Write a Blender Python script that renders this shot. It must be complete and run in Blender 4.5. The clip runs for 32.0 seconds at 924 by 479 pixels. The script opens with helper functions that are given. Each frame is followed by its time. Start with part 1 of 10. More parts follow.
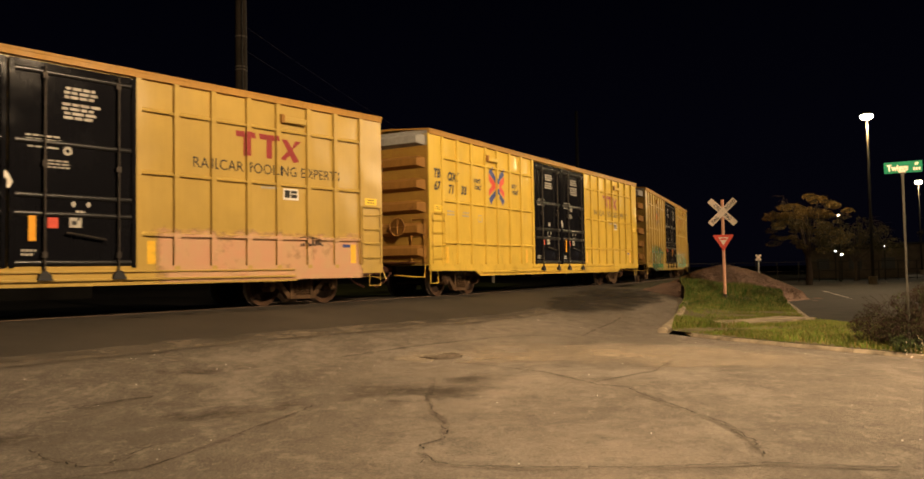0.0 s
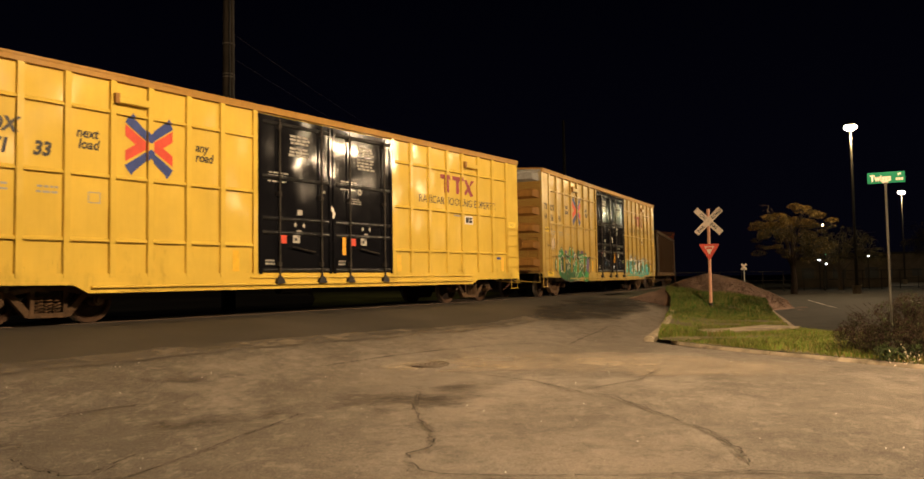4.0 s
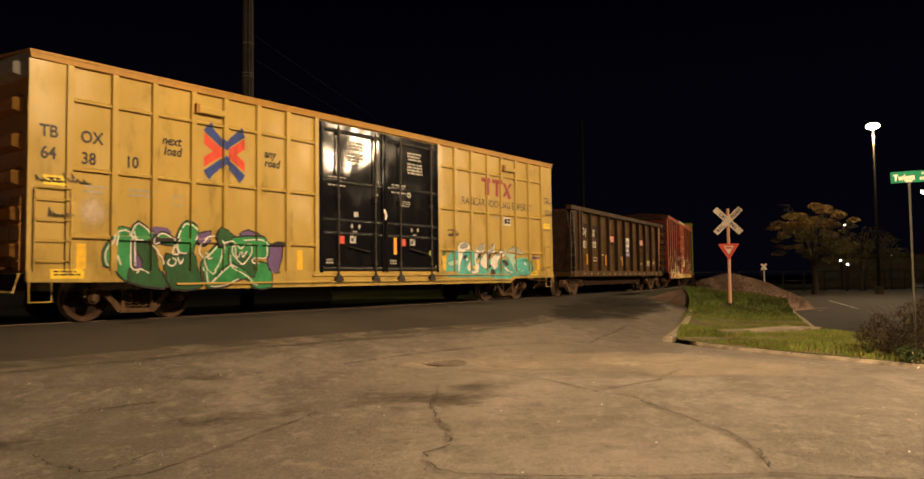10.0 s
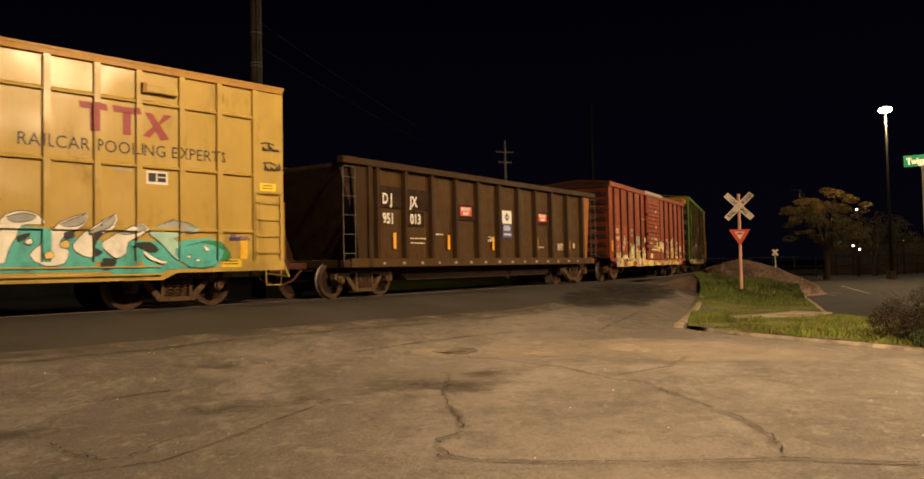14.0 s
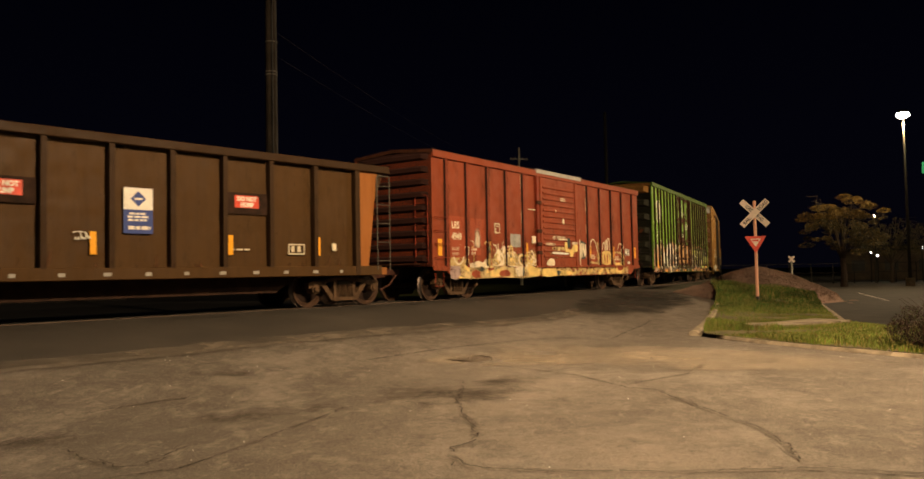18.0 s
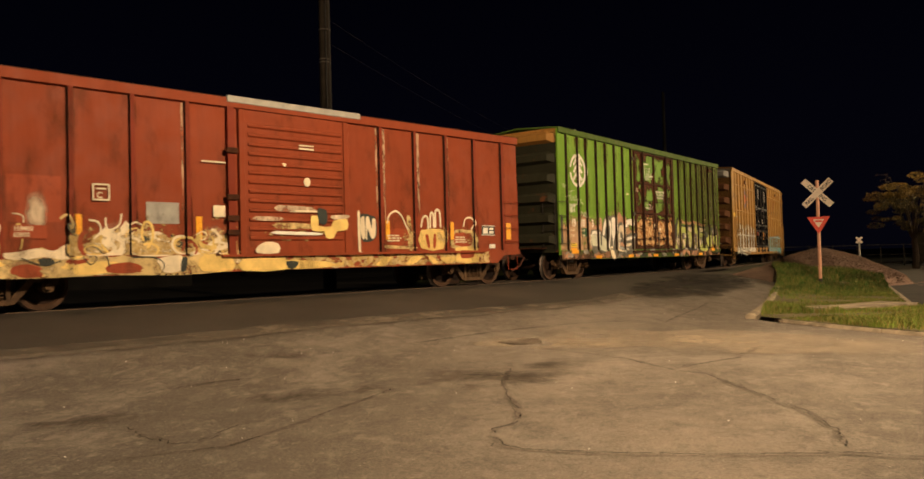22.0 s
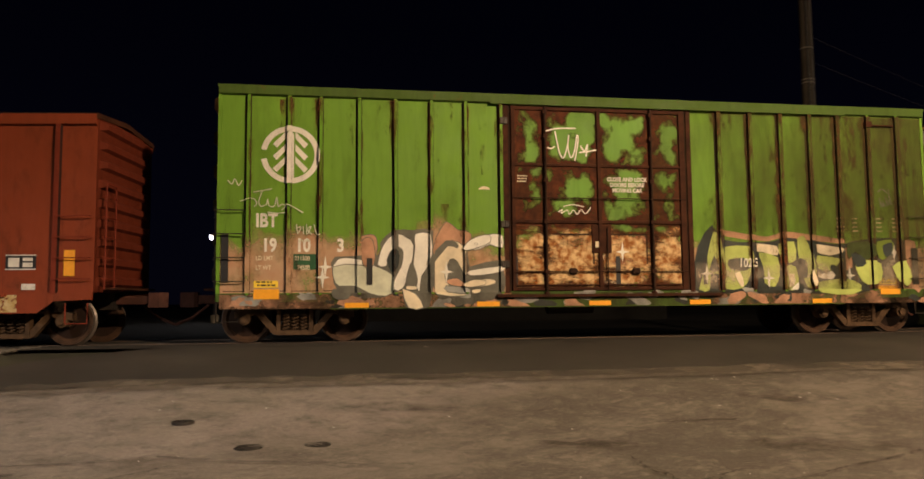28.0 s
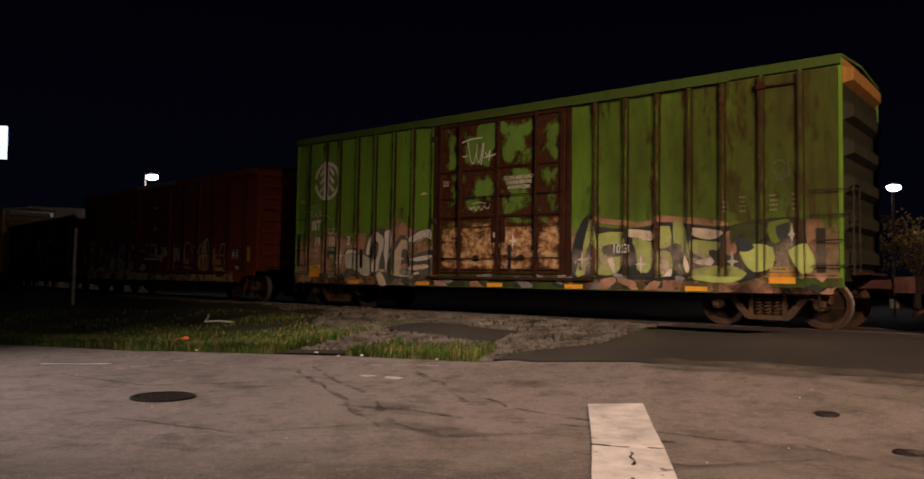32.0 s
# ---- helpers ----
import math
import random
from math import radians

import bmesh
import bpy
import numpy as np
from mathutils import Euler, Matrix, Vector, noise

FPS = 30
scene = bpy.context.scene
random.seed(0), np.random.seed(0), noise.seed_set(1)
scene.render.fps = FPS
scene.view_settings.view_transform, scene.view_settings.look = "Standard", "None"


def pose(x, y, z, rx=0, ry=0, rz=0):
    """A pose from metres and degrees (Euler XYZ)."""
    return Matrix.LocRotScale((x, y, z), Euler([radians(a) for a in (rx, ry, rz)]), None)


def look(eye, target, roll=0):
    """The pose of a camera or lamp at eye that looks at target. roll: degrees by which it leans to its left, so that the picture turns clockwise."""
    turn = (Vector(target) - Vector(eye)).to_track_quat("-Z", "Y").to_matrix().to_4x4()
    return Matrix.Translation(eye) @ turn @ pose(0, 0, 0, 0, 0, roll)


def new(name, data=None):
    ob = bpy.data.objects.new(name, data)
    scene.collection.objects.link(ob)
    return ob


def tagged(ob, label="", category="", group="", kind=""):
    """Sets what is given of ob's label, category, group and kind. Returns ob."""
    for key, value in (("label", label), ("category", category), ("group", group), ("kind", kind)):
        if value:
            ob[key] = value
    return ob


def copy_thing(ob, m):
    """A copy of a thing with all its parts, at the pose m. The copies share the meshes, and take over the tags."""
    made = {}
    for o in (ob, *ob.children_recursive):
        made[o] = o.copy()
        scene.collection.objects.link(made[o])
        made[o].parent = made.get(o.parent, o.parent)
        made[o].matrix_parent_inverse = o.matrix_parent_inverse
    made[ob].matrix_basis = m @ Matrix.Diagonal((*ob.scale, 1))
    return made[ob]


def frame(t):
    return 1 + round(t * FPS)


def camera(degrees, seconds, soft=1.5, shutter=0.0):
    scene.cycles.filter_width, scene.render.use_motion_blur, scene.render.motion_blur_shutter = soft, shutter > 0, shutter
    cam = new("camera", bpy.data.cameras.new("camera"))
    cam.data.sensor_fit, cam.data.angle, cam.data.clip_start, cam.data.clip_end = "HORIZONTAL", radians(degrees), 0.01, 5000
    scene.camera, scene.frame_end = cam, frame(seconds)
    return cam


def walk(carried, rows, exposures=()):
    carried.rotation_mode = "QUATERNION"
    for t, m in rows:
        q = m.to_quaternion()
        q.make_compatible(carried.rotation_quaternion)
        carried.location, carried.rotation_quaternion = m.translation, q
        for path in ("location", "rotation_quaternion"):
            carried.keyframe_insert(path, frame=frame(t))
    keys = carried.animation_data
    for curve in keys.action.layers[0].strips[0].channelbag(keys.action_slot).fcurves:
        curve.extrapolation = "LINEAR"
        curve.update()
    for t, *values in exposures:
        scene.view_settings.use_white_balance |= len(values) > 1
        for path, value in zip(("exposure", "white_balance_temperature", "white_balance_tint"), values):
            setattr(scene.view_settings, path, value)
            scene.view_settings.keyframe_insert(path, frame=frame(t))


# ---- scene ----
# ---------- camera ----------
cam = camera(61.8, 32.0, soft=1.6, shutter=0.35)
walk(cam, [
    (0.0, pose(-0.000, 0.007, 0.765, 92.33, 1.02, 1.49)),
    (0.5, pose(0.001, 0.003, 0.765, 92.29, 0.99, 0.44)),
    (1.0, pose(0.006, -0.008, 0.769, 92.40, 0.88, 0.08)),
    (1.5, pose(0.007, -0.007, 0.766, 92.50, 0.74, 0.00)),
    (2.0, pose(0.006, -0.004, 0.769, 92.71, 0.63, -0.02)),
    (2.5, pose(0.004, -0.012, 0.764, 92.72, 0.51, 0.03)),
    (3.0, pose(0.005, -0.015, 0.764, 92.86, 0.58, 0.26)),
    (3.5, pose(-0.001, -0.003, 0.761, 92.98, 0.76, 0.41)),
    (5.5, pose(0.004, 0.005, 0.767, 92.72, 1.00, 0.78)),
    (6.0, pose(0.001, -0.001, 0.772, 92.75, 0.89, 0.79)),
    (6.5, pose(-0.001, 0.009, 0.771, 92.78, 0.87, 0.78)),
    (7.0, pose(0.006, 0.005, 0.771, 92.76, 0.87, 0.79)),
    (7.5, pose(0.001, 0.008, 0.764, 92.77, 0.77, 0.85)),
    (8.0, pose(-0.003, -0.011, 0.772, 92.80, 0.60, 1.02)),
    (8.5, pose(-0.009, 0.004, 0.769, 92.80, 0.59, 1.11)),
    (9.0, pose(-0.010, -0.005, 0.771, 92.79, 0.64, 1.22)),
    (9.5, pose(-0.010, 0.009, 0.768, 92.83, 0.71, 1.44)),
    (10.0, pose(-0.003, 0.014, 0.763, 92.88, 0.67, 1.82)),
    (10.5, pose(-0.000, 0.002, 0.759, 92.80, 0.68, 2.10)),
    (11.0, pose(0.002, 0.003, 0.763, 92.60, 0.66, 2.12)),
    (11.5, pose(0.004, -0.006, 0.763, 92.54, 0.79, 2.19)),
    (12.0, pose(-0.001, 0.013, 0.759, 92.47, 0.90, 2.27)),
    (12.5, pose(-0.007, 0.007, 0.759, 92.35, 1.04, 2.40)),
    (13.0, pose(-0.009, -0.007, 0.756, 92.22, 1.12, 2.53)),
    (13.5, pose(-0.007, -0.005, 0.754, 92.09, 1.12, 2.64)),
    (14.0, pose(-0.013, 0.010, 0.755, 92.01, 1.10, 2.55)),
    (14.5, pose(-0.009, 0.014, 0.755, 92.10, 1.06, 2.48)),
    (16.5, pose(-0.054, 0.010, 0.764, 92.71, 0.83, 2.69)),
    (17.0, pose(-0.043, 0.013, 0.766, 92.62, 0.92, 3.03)),
    (17.5, pose(-0.024, -0.003, 0.771, 92.60, 0.89, 3.39)),
    (18.0, pose(-0.012, 0.005, 0.767, 92.54, 1.13, 3.59)),
    (18.5, pose(-0.002, 0.030, 0.759, 92.52, 1.40, 3.48)),
    (19.0, pose(0.002, 0.017, 0.761, 92.36, 1.54, 3.40)),
    (19.5, pose(0.004, 0.014, 0.759, 92.25, 1.59, 3.54)),
    (20.0, pose(0.002, -0.000, 0.759, 92.29, 1.78, 3.80)),
    (20.5, pose(0.003, 0.023, 0.760, 92.25, 1.77, 4.06)),
    (21.0, pose(0.009, -0.013, 0.772, 92.17, 1.79, 5.07)),
    (21.5, pose(0.070, -0.018, 0.765, 91.92, 1.62, 6.48)),
    (22.0, pose(0.134, -0.027, 0.759, 91.45, 1.50, 7.87)),
    (22.5, pose(0.155, -0.042, 0.768, 91.34, 1.37, 9.07)),
    (23.0, pose(0.123, 0.015, 0.768, 91.43, 1.64, 10.09)),
    (23.5, pose(0.140, 0.007, 0.771, 91.42, 1.68, 11.70)),
    (24.0, pose(0.207, -0.003, 0.761, 91.17, 1.62, 13.25)),
    (24.5, pose(0.263, -0.005, 0.764, 91.20, 1.78, 13.65)),
    (25.0, pose(0.302, 0.011, 0.768, 91.26, 2.02, 14.48)),
    (25.5, pose(0.301, 0.012, 0.763, 91.48, 1.68, 15.92)),
    (27.5, pose(-0.067, 0.040, 0.757, 94.02, 0.39, 35.45)),
    (28.0, pose(-0.150, 0.005, 0.763, 94.60, 0.52, 41.72)),
    (28.5, pose(-0.188, -0.029, 0.776, 94.59, 0.72, 47.63)),
    (29.0, pose(-0.220, -0.084, 0.796, 94.47, 1.03, 54.17)),
    (29.5, pose(-0.258, -0.128, 0.808, 94.22, 0.89, 61.03)),
    (30.0, pose(-0.307, -0.168, 0.810, 93.87, 0.38, 67.63)),
    (30.5, pose(-0.373, -0.189, 0.793, 93.35, -0.26, 73.47)),
    (31.0, pose(-0.350, -0.216, 0.810, 93.16, -0.47, 77.40)),
    (31.5, pose(-0.368, -0.228, 0.819, 93.12, -0.56, 81.25)),
    (32.0, pose(-0.376, -0.256, 0.816, 93.00, -0.89, 84.45)),
], exposures=[(0.0, 3.0, 6500, 10), (21.0, 3.0, 6450, 10), (24.0, 2.95, 6200, 11), (27.5, 2.95, 6050, 12), (29.5, 2.95, 6000, 20), (32.0, 2.9, 6050, 28)])

# ---------- night sky ----------
world = bpy.data.worlds.new("night")
scene.world = world
world.use_nodes = True
_bg = world.node_tree.nodes["Background"]
# deep blue overhead, a little paler towards the horizon
_tc, _xyz, _rp = (world.node_tree.nodes.new(k) for k in ("ShaderNodeTexCoord", "ShaderNodeSeparateXYZ", "ShaderNodeValToRGB"))
world.node_tree.links.new(_tc.outputs["Generated"], _xyz.inputs[0])
world.node_tree.links.new(_xyz.outputs[2], _rp.inputs[0])
world.node_tree.links.new(_rp.outputs[0], _bg.inputs[0])
_rp.color_ramp.elements[0].position, _rp.color_ramp.elements[0].color = 0.0, (0.42, 0.40, 1.0, 1)
_rp.color_ramp.elements[1].position, _rp.color_ramp.elements[1].color = 0.34, (0.13, 0.14, 0.52, 1)
_mid = _rp.color_ramp.elements.new(0.16)
_mid.color = (0.30, 0.30, 0.86, 1)
_bg.inputs[1].default_value = 0.0004


def lamp(name, at, watts, colour, size=0.25):
    d = bpy.data.lights.new(name, "POINT")
    d.energy, d.color, d.shadow_soft_size = watts, colour, size
    ob = new(name, d)
    ob.location = at
    return ob


def shaded_lamp(name, at, target, watts, colour, angle, blend, size=0.3):
    """A street lamp in a shaded head, which throws its light to one side."""
    d = bpy.data.lights.new(name, "SPOT")
    d.energy, d.color, d.shadow_soft_size, d.spot_size, d.spot_blend = watts, colour, size, radians(angle), blend
    ob = new(name, d)
    ob.matrix_world = look(at, target)
    return ob


SODIUM = (1.0, 0.70, 0.41)
shaded_lamp("street_light", (6.8, 7.5, 10.3), (-3.2, 14.7, 0.3), 2200, SODIUM, 120, 0.4)
shaded_lamp("lot_edge_light", (32.0, 27.0, 10.3), (3.0, 43.0, 0.0), 3900, SODIUM, 96, 0.75)
# added fill lamp, out of view, to brighten verge and near street
shaded_lamp("verge_light", (-6.0, -11.0, 10.0), (-9.3, -3.6, -0.6), 1120, (1.0, 0.86, 0.70), 72, 0.75)
lamp("lot_light", (26.8, 53.7, 10.2), 650, (1.0, 0.72, 0.36))
lamp("far_lot_light", (54.0, 95.8, 10.0), 300, (1.0, 0.8, 0.5))
lamp("yard_light", (-57.4, -17.5, 7.4), 60, (1.0, 0.95, 0.85))

# ---------- materials ----------


class Mat:
    """A node material built step by step."""

    def __init__(self, name, rough=0.6, metal=0.0):
        self.m = bpy.data.materials.new(name)
        self.m.use_nodes = True
        self.t = self.m.node_tree
        self.b = self.t.nodes["Principled BSDF"]
        self.b.inputs["Roughness"].default_value = rough
        self.b.inputs["Metallic"].default_value = metal
        self.b.inputs["Specular IOR Level"].default_value = 0.2 if rough >= 0.55 else 0.4
        self.co = self.t.nodes.new("ShaderNodeTexCoord").outputs["Object"]
        self.bump = None

    def link(self, a, b):
        self.t.links.new(a, b)

    def noise(self, scale, detail=4.0, rough=0.6, stretch=(1, 1, 1), kind="ShaderNodeTexNoise", shift=(0, 0, 0)):
        mp = self.t.nodes.new("ShaderNodeMapping")
        mp.inputs["Scale"].default_value = stretch
        mp.inputs["Location"].default_value = shift
        self.link(self.co, mp.inputs[0])
        n = self.t.nodes.new(kind)
        n.inputs["Scale"].default_value = scale
        if kind == "ShaderNodeTexNoise":
            n.inputs["Detail"].default_value = detail
            n.inputs["Roughness"].default_value = rough
            self.link(mp.outputs[0], n.inputs["Vector"])
            return n.outputs["Fac"]
        self.link(mp.outputs[0], n.inputs["Vector"])
        return n.outputs["Distance"]

    def ramp(self, fac, a, b, ca=(0, 0, 0, 1), cb=(1, 1, 1, 1)):
        r = self.t.nodes.new("ShaderNodeValToRGB")
        r.color_ramp.elements[0].position, r.color_ramp.elements[1].position = a, b
        r.color_ramp.elements[0].color, r.color_ramp.elements[1].color = ca, cb
        self.link(fac, r.inputs[0])
        return r.outputs[0]

    def mix(self, fac, a, b, mode="MIX"):
        n = self.t.nodes.new("ShaderNodeMix")
        n.data_type, n.blend_type = "RGBA", mode
        for sock, v in ((n.inputs[0], fac), (n.inputs[6], a), (n.inputs[7], b)):
            if isinstance(v, (float, int, tuple)):
                sock.default_value = v
            else:
                self.link(v, sock)
        return n.outputs[2]

    def relief(self, fac, strength, dist):
        n = self.t.nodes.new("ShaderNodeBump")
        n.inputs["Strength"].default_value, n.inputs["Distance"].default_value = strength, dist
        self.link(fac, n.inputs["Height"])
        if self.bump:
            self.link(self.bump, n.inputs["Normal"])
        self.bump = n.outputs[0]
        return self

    def done(self, colour, rough=None):
        if isinstance(colour, tuple):
            self.b.inputs["Base Color"].default_value = colour
        else:
            self.link(colour, self.b.inputs["Base Color"])
        if rough is not None:
            self.link(rough, self.b.inputs["Roughness"])
        if self.bump:
            self.link(self.bump, self.b.inputs["Normal"])
        return self.m


def paint(name, base, rust=0.3, dirt=0.35, rough=0.38, wave=0.012, rustcol=(0.10, 0.032, 0.012, 1), streak=1.0, shine=0.2, even=False):
    """Weathered car paint: faded patches, vertical streaks, rust spots and the waviness of thin sheet."""
    m = Mat(name, rough)
    m.b.inputs["Specular IOR Level"].default_value = shine
    dark = tuple(c * 0.55 for c in base[:3]) + (1,)
    pale = tuple(min(1, c * 1.22 + 0.04 * c) for c in base[:3]) + (1,)
    c = m.mix(m.ramp(m.noise(0.7, 5), 0.3, 0.75), base, pale)
    c = m.mix(m.mix(1.0, m.ramp(m.noise(1.3, 6, 0.7, (6, 6, 0.5)), 0.45, 0.8), (dirt * streak,) * 3 + (1,), "MULTIPLY"), c, dark)
    spots = m.ramp(m.noise(2.2, 9, 0.72, (1.2, 1.2, 0.7)), 0.74 - 0.28 * rust, 0.80 - 0.26 * rust)
    c = m.mix(spots, c, m.mix(m.noise(14, 4), rustcol, (0.19, 0.07, 0.025, 1)))
    m.relief(m.noise(1.25 if even else 1.5, 0 if even else 2, 0.4, (1, 1, 0.8)), 0.55, wave)
    m.relief(m.noise(60, 3), 0.12, 0.004)
    r = m.ramp(m.noise(3.0, 6), 0.3, 0.8, (rough - (0.02 if even else 0.08),) * 3 + (1,), (min(1, rough + (0.06 if even else 0.25)),) * 3 + (1,))
    return m.done(c, m.mix(spots, r, (0.85, 0.85, 0.85, 1)))


def plain(name, col, rough=0.6, var=0.25, scale=6, metal=0.0, bump=0.0):
    m = Mat(name, rough, metal)
    d = tuple(c * (1 - var) for c in col[:3]) + (1,)
    l = tuple(min(1, c * (1 + var)) for c in col[:3]) + (1,)
    c = m.mix(m.ramp(m.noise(scale, 6), 0.3, 0.7), d, l)
    if bump:
        m.relief(m.noise(scale * 5, 5), 0.4, bump)
    return m.done(c)


def glow(name, col, strength):
    m = bpy.data.materials.new(name)
    m.use_nodes = True
    b = m.node_tree.nodes["Principled BSDF"]
    b.inputs["Base Color"].default_value = (0.1, 0.1, 0.1, 1)
    b.inputs["Emission Color"].default_value = col
    b.inputs["Emission Strength"].default_value = strength
    return m


def worn(name, col, scale, lo, hi, stretch=(1, 1, 1), rough=0.85, var=0.3):
    """Thin worn paint, dust or stain with gaps through which the ground shows."""
    m = Mat(name, rough)
    c = m.mix(m.ramp(m.noise(scale * 0.6, 6, shift=(5, 2, 0)), 0.3, 0.7), tuple(v * (1 - var) for v in col[:3]) + (1,), tuple(v * (1 + var) for v in col[:3]) + (1,))
    m.link(m.ramp(m.noise(scale, 7, 0.7, stretch), lo, hi), m.b.inputs["Alpha"])
    return m.done(c)


def weathered(name, col, col2, scale, stretch, lo, hi, most=0.85, rough=0.85, blend=0.15, fine=9):
    """A film of rust or grime whose cover follows a mesh's own wear value."""
    m = Mat(name, rough)
    a = m.t.nodes.new("ShaderNodeAttribute")
    a.attribute_name = "wear"
    add = m.t.nodes.new("ShaderNodeMath")
    m.link(m.noise(scale, fine, 0.68 if fine > 5 else 0.55, stretch), add.inputs[0])
    m.link(a.outputs["Fac"], add.inputs[1])
    m.link(m.ramp(add.outputs[0], lo, hi, (0, 0, 0, 1), (most, most, most, 1)), m.b.inputs["Alpha"])
    return m.done(m.mix(m.ramp(m.noise(scale * 2.5, 6, shift=(3, 1, 4)), 0.5 - blend, 0.5 + blend), col, col2))


def road_mat():
    m = Mat("old_asphalt", 0.85)
    c = m.mix(m.ramp(m.noise(0.13, 5, 0.6), 0.36, 0.64), (0.105, 0.086, 0.066, 1), (0.165, 0.138, 0.108, 1))
    # greyer patched lane by the stop bar, browner oily lane in the middle
    sep = m.t.nodes.new("ShaderNodeSeparateXYZ")
    m.link(m.co, sep.inputs[0])
    add = m.t.nodes.new("ShaderNodeMath")
    add.operation = "MULTIPLY_ADD"
    add.inputs[1].default_value = 5.0
    m.link(m.noise(0.22, 6, 0.6, shift=(4, 1, 0)), add.inputs[0])
    m.link(sep.outputs[0], add.inputs[2])
    mr = m.t.nodes.new("ShaderNodeMapRange")
    mr.inputs[1].default_value, mr.inputs[2].default_value = -9.5, 4.5
    m.link(add.outputs[0], mr.inputs[0])
    r = m.t.nodes.new("ShaderNodeValToRGB")
    e = r.color_ramp.elements
    e[0].position, e[0].color = 0.32, (0.44, 0.37, 0.33, 1)
    e[1].position, e[1].color = 0.88, (0.36, 0.30, 0.235, 1)
    for at, col in ((0.40, (0.20, 0.166, 0.135, 1)), (0.46, (0.085, 0.069, 0.053, 1)), (0.66, (0.062, 0.050, 0.038, 1)), (0.76, (0.17, 0.140, 0.107, 1)), (1.0, (0.15, 0.125, 0.097, 1))):
        e.new(at).color = col
    m.link(mr.outputs[0], r.inputs[0])
    c = m.mix(0.72, c, r.outputs[0])
    c = m.mix(m.ramp(m.noise(0.55, 9, 0.72, (1, 0.55, 1)), 0.50, 0.60), c, m.mix(0.75, c, (0.30, 0.26, 0.21, 1)))
    c = m.mix(m.ramp(m.noise(0.42, 8, 0.68, (0.6, 1, 1), shift=(7, 3, 0)), 0.54, 0.70), c, m.mix(0.7, c, (0.06, 0.048, 0.036, 1)))
    c = m.mix(m.ramp(m.noise(2.3, 8, 0.75, shift=(2, 9, 0)), 0.48, 0.64), c, m.mix(0.68, c, (0.045, 0.036, 0.027, 1)))
    c = m.mix(m.ramp(m.noise(5.5, 8, 0.75, (1, 0.6, 1), shift=(1, 6, 0)), 0.52, 0.64), c, m.mix(0.6, c, (0.36, 0.31, 0.255, 1)))
    c = m.mix(m.ramp(m.noise(13, 6, 0.8, shift=(8, 5, 0)), 0.50, 0.66), c, m.mix(0.45, c, (0.05, 0.040, 0.030, 1)))
    c = m.mix(m.ramp(m.noise(17, 6, 0.8, (1, 0.7, 1), shift=(2, 1, 0)), 0.56, 0.66), c, m.mix(0.55, c, (0.40, 0.34, 0.27, 1)))
    grit = m.noise(48, 5, 0.9)
    c = m.mix(m.ramp(grit, 0.36, 0.64), m.mix(0.55, c, (0.015, 0.012, 0.009, 1)), m.mix(0.35, c, (0.32, 0.28, 0.23, 1)))
    c = m.mix(m.ramp(m.noise(38, 2, shift=(3, 3, 0)), 0.71, 0.74), c, (0.42, 0.38, 0.32, 1))
    m.relief(m.noise(2.5, 7, 0.65), 0.5, 0.05)
    m.relief(grit, 0.9, 0.02)
    return m.done(c, m.ramp(m.noise(2, 5), 0.3, 0.8, (0.68,) * 3 + (1,), (0.95,) * 3 + (1,)))


def apron_mat():
    m = Mat("newer_asphalt", 0.8)
    c = m.mix(m.ramp(m.noise(0.35, 6), 0.3, 0.7), (0.030, 0.026, 0.021, 1), (0.066, 0.056, 0.044, 1))
    grit = m.noise(55, 4, 0.8)
    c = m.mix(m.ramp(grit, 0.55, 0.8), c, (0.10, 0.088, 0.072, 1))
    m.relief(grit, 0.7, 0.014)
    return m.done(c)


def soil_mat():
    m = Mat("dark_soil", 0.95)
    c = m.mix(m.ramp(m.noise(0.4, 8), 0.35, 0.65), (0.035, 0.032, 0.022, 1), (0.075, 0.068, 0.045, 1))
    c = m.mix(m.ramp(m.noise(9, 6, 0.75), 0.5, 0.7), c, (0.05, 0.065, 0.022, 1))
    m.relief(m.noise(14, 7), 0.8, 0.05)
    return m.done(c)


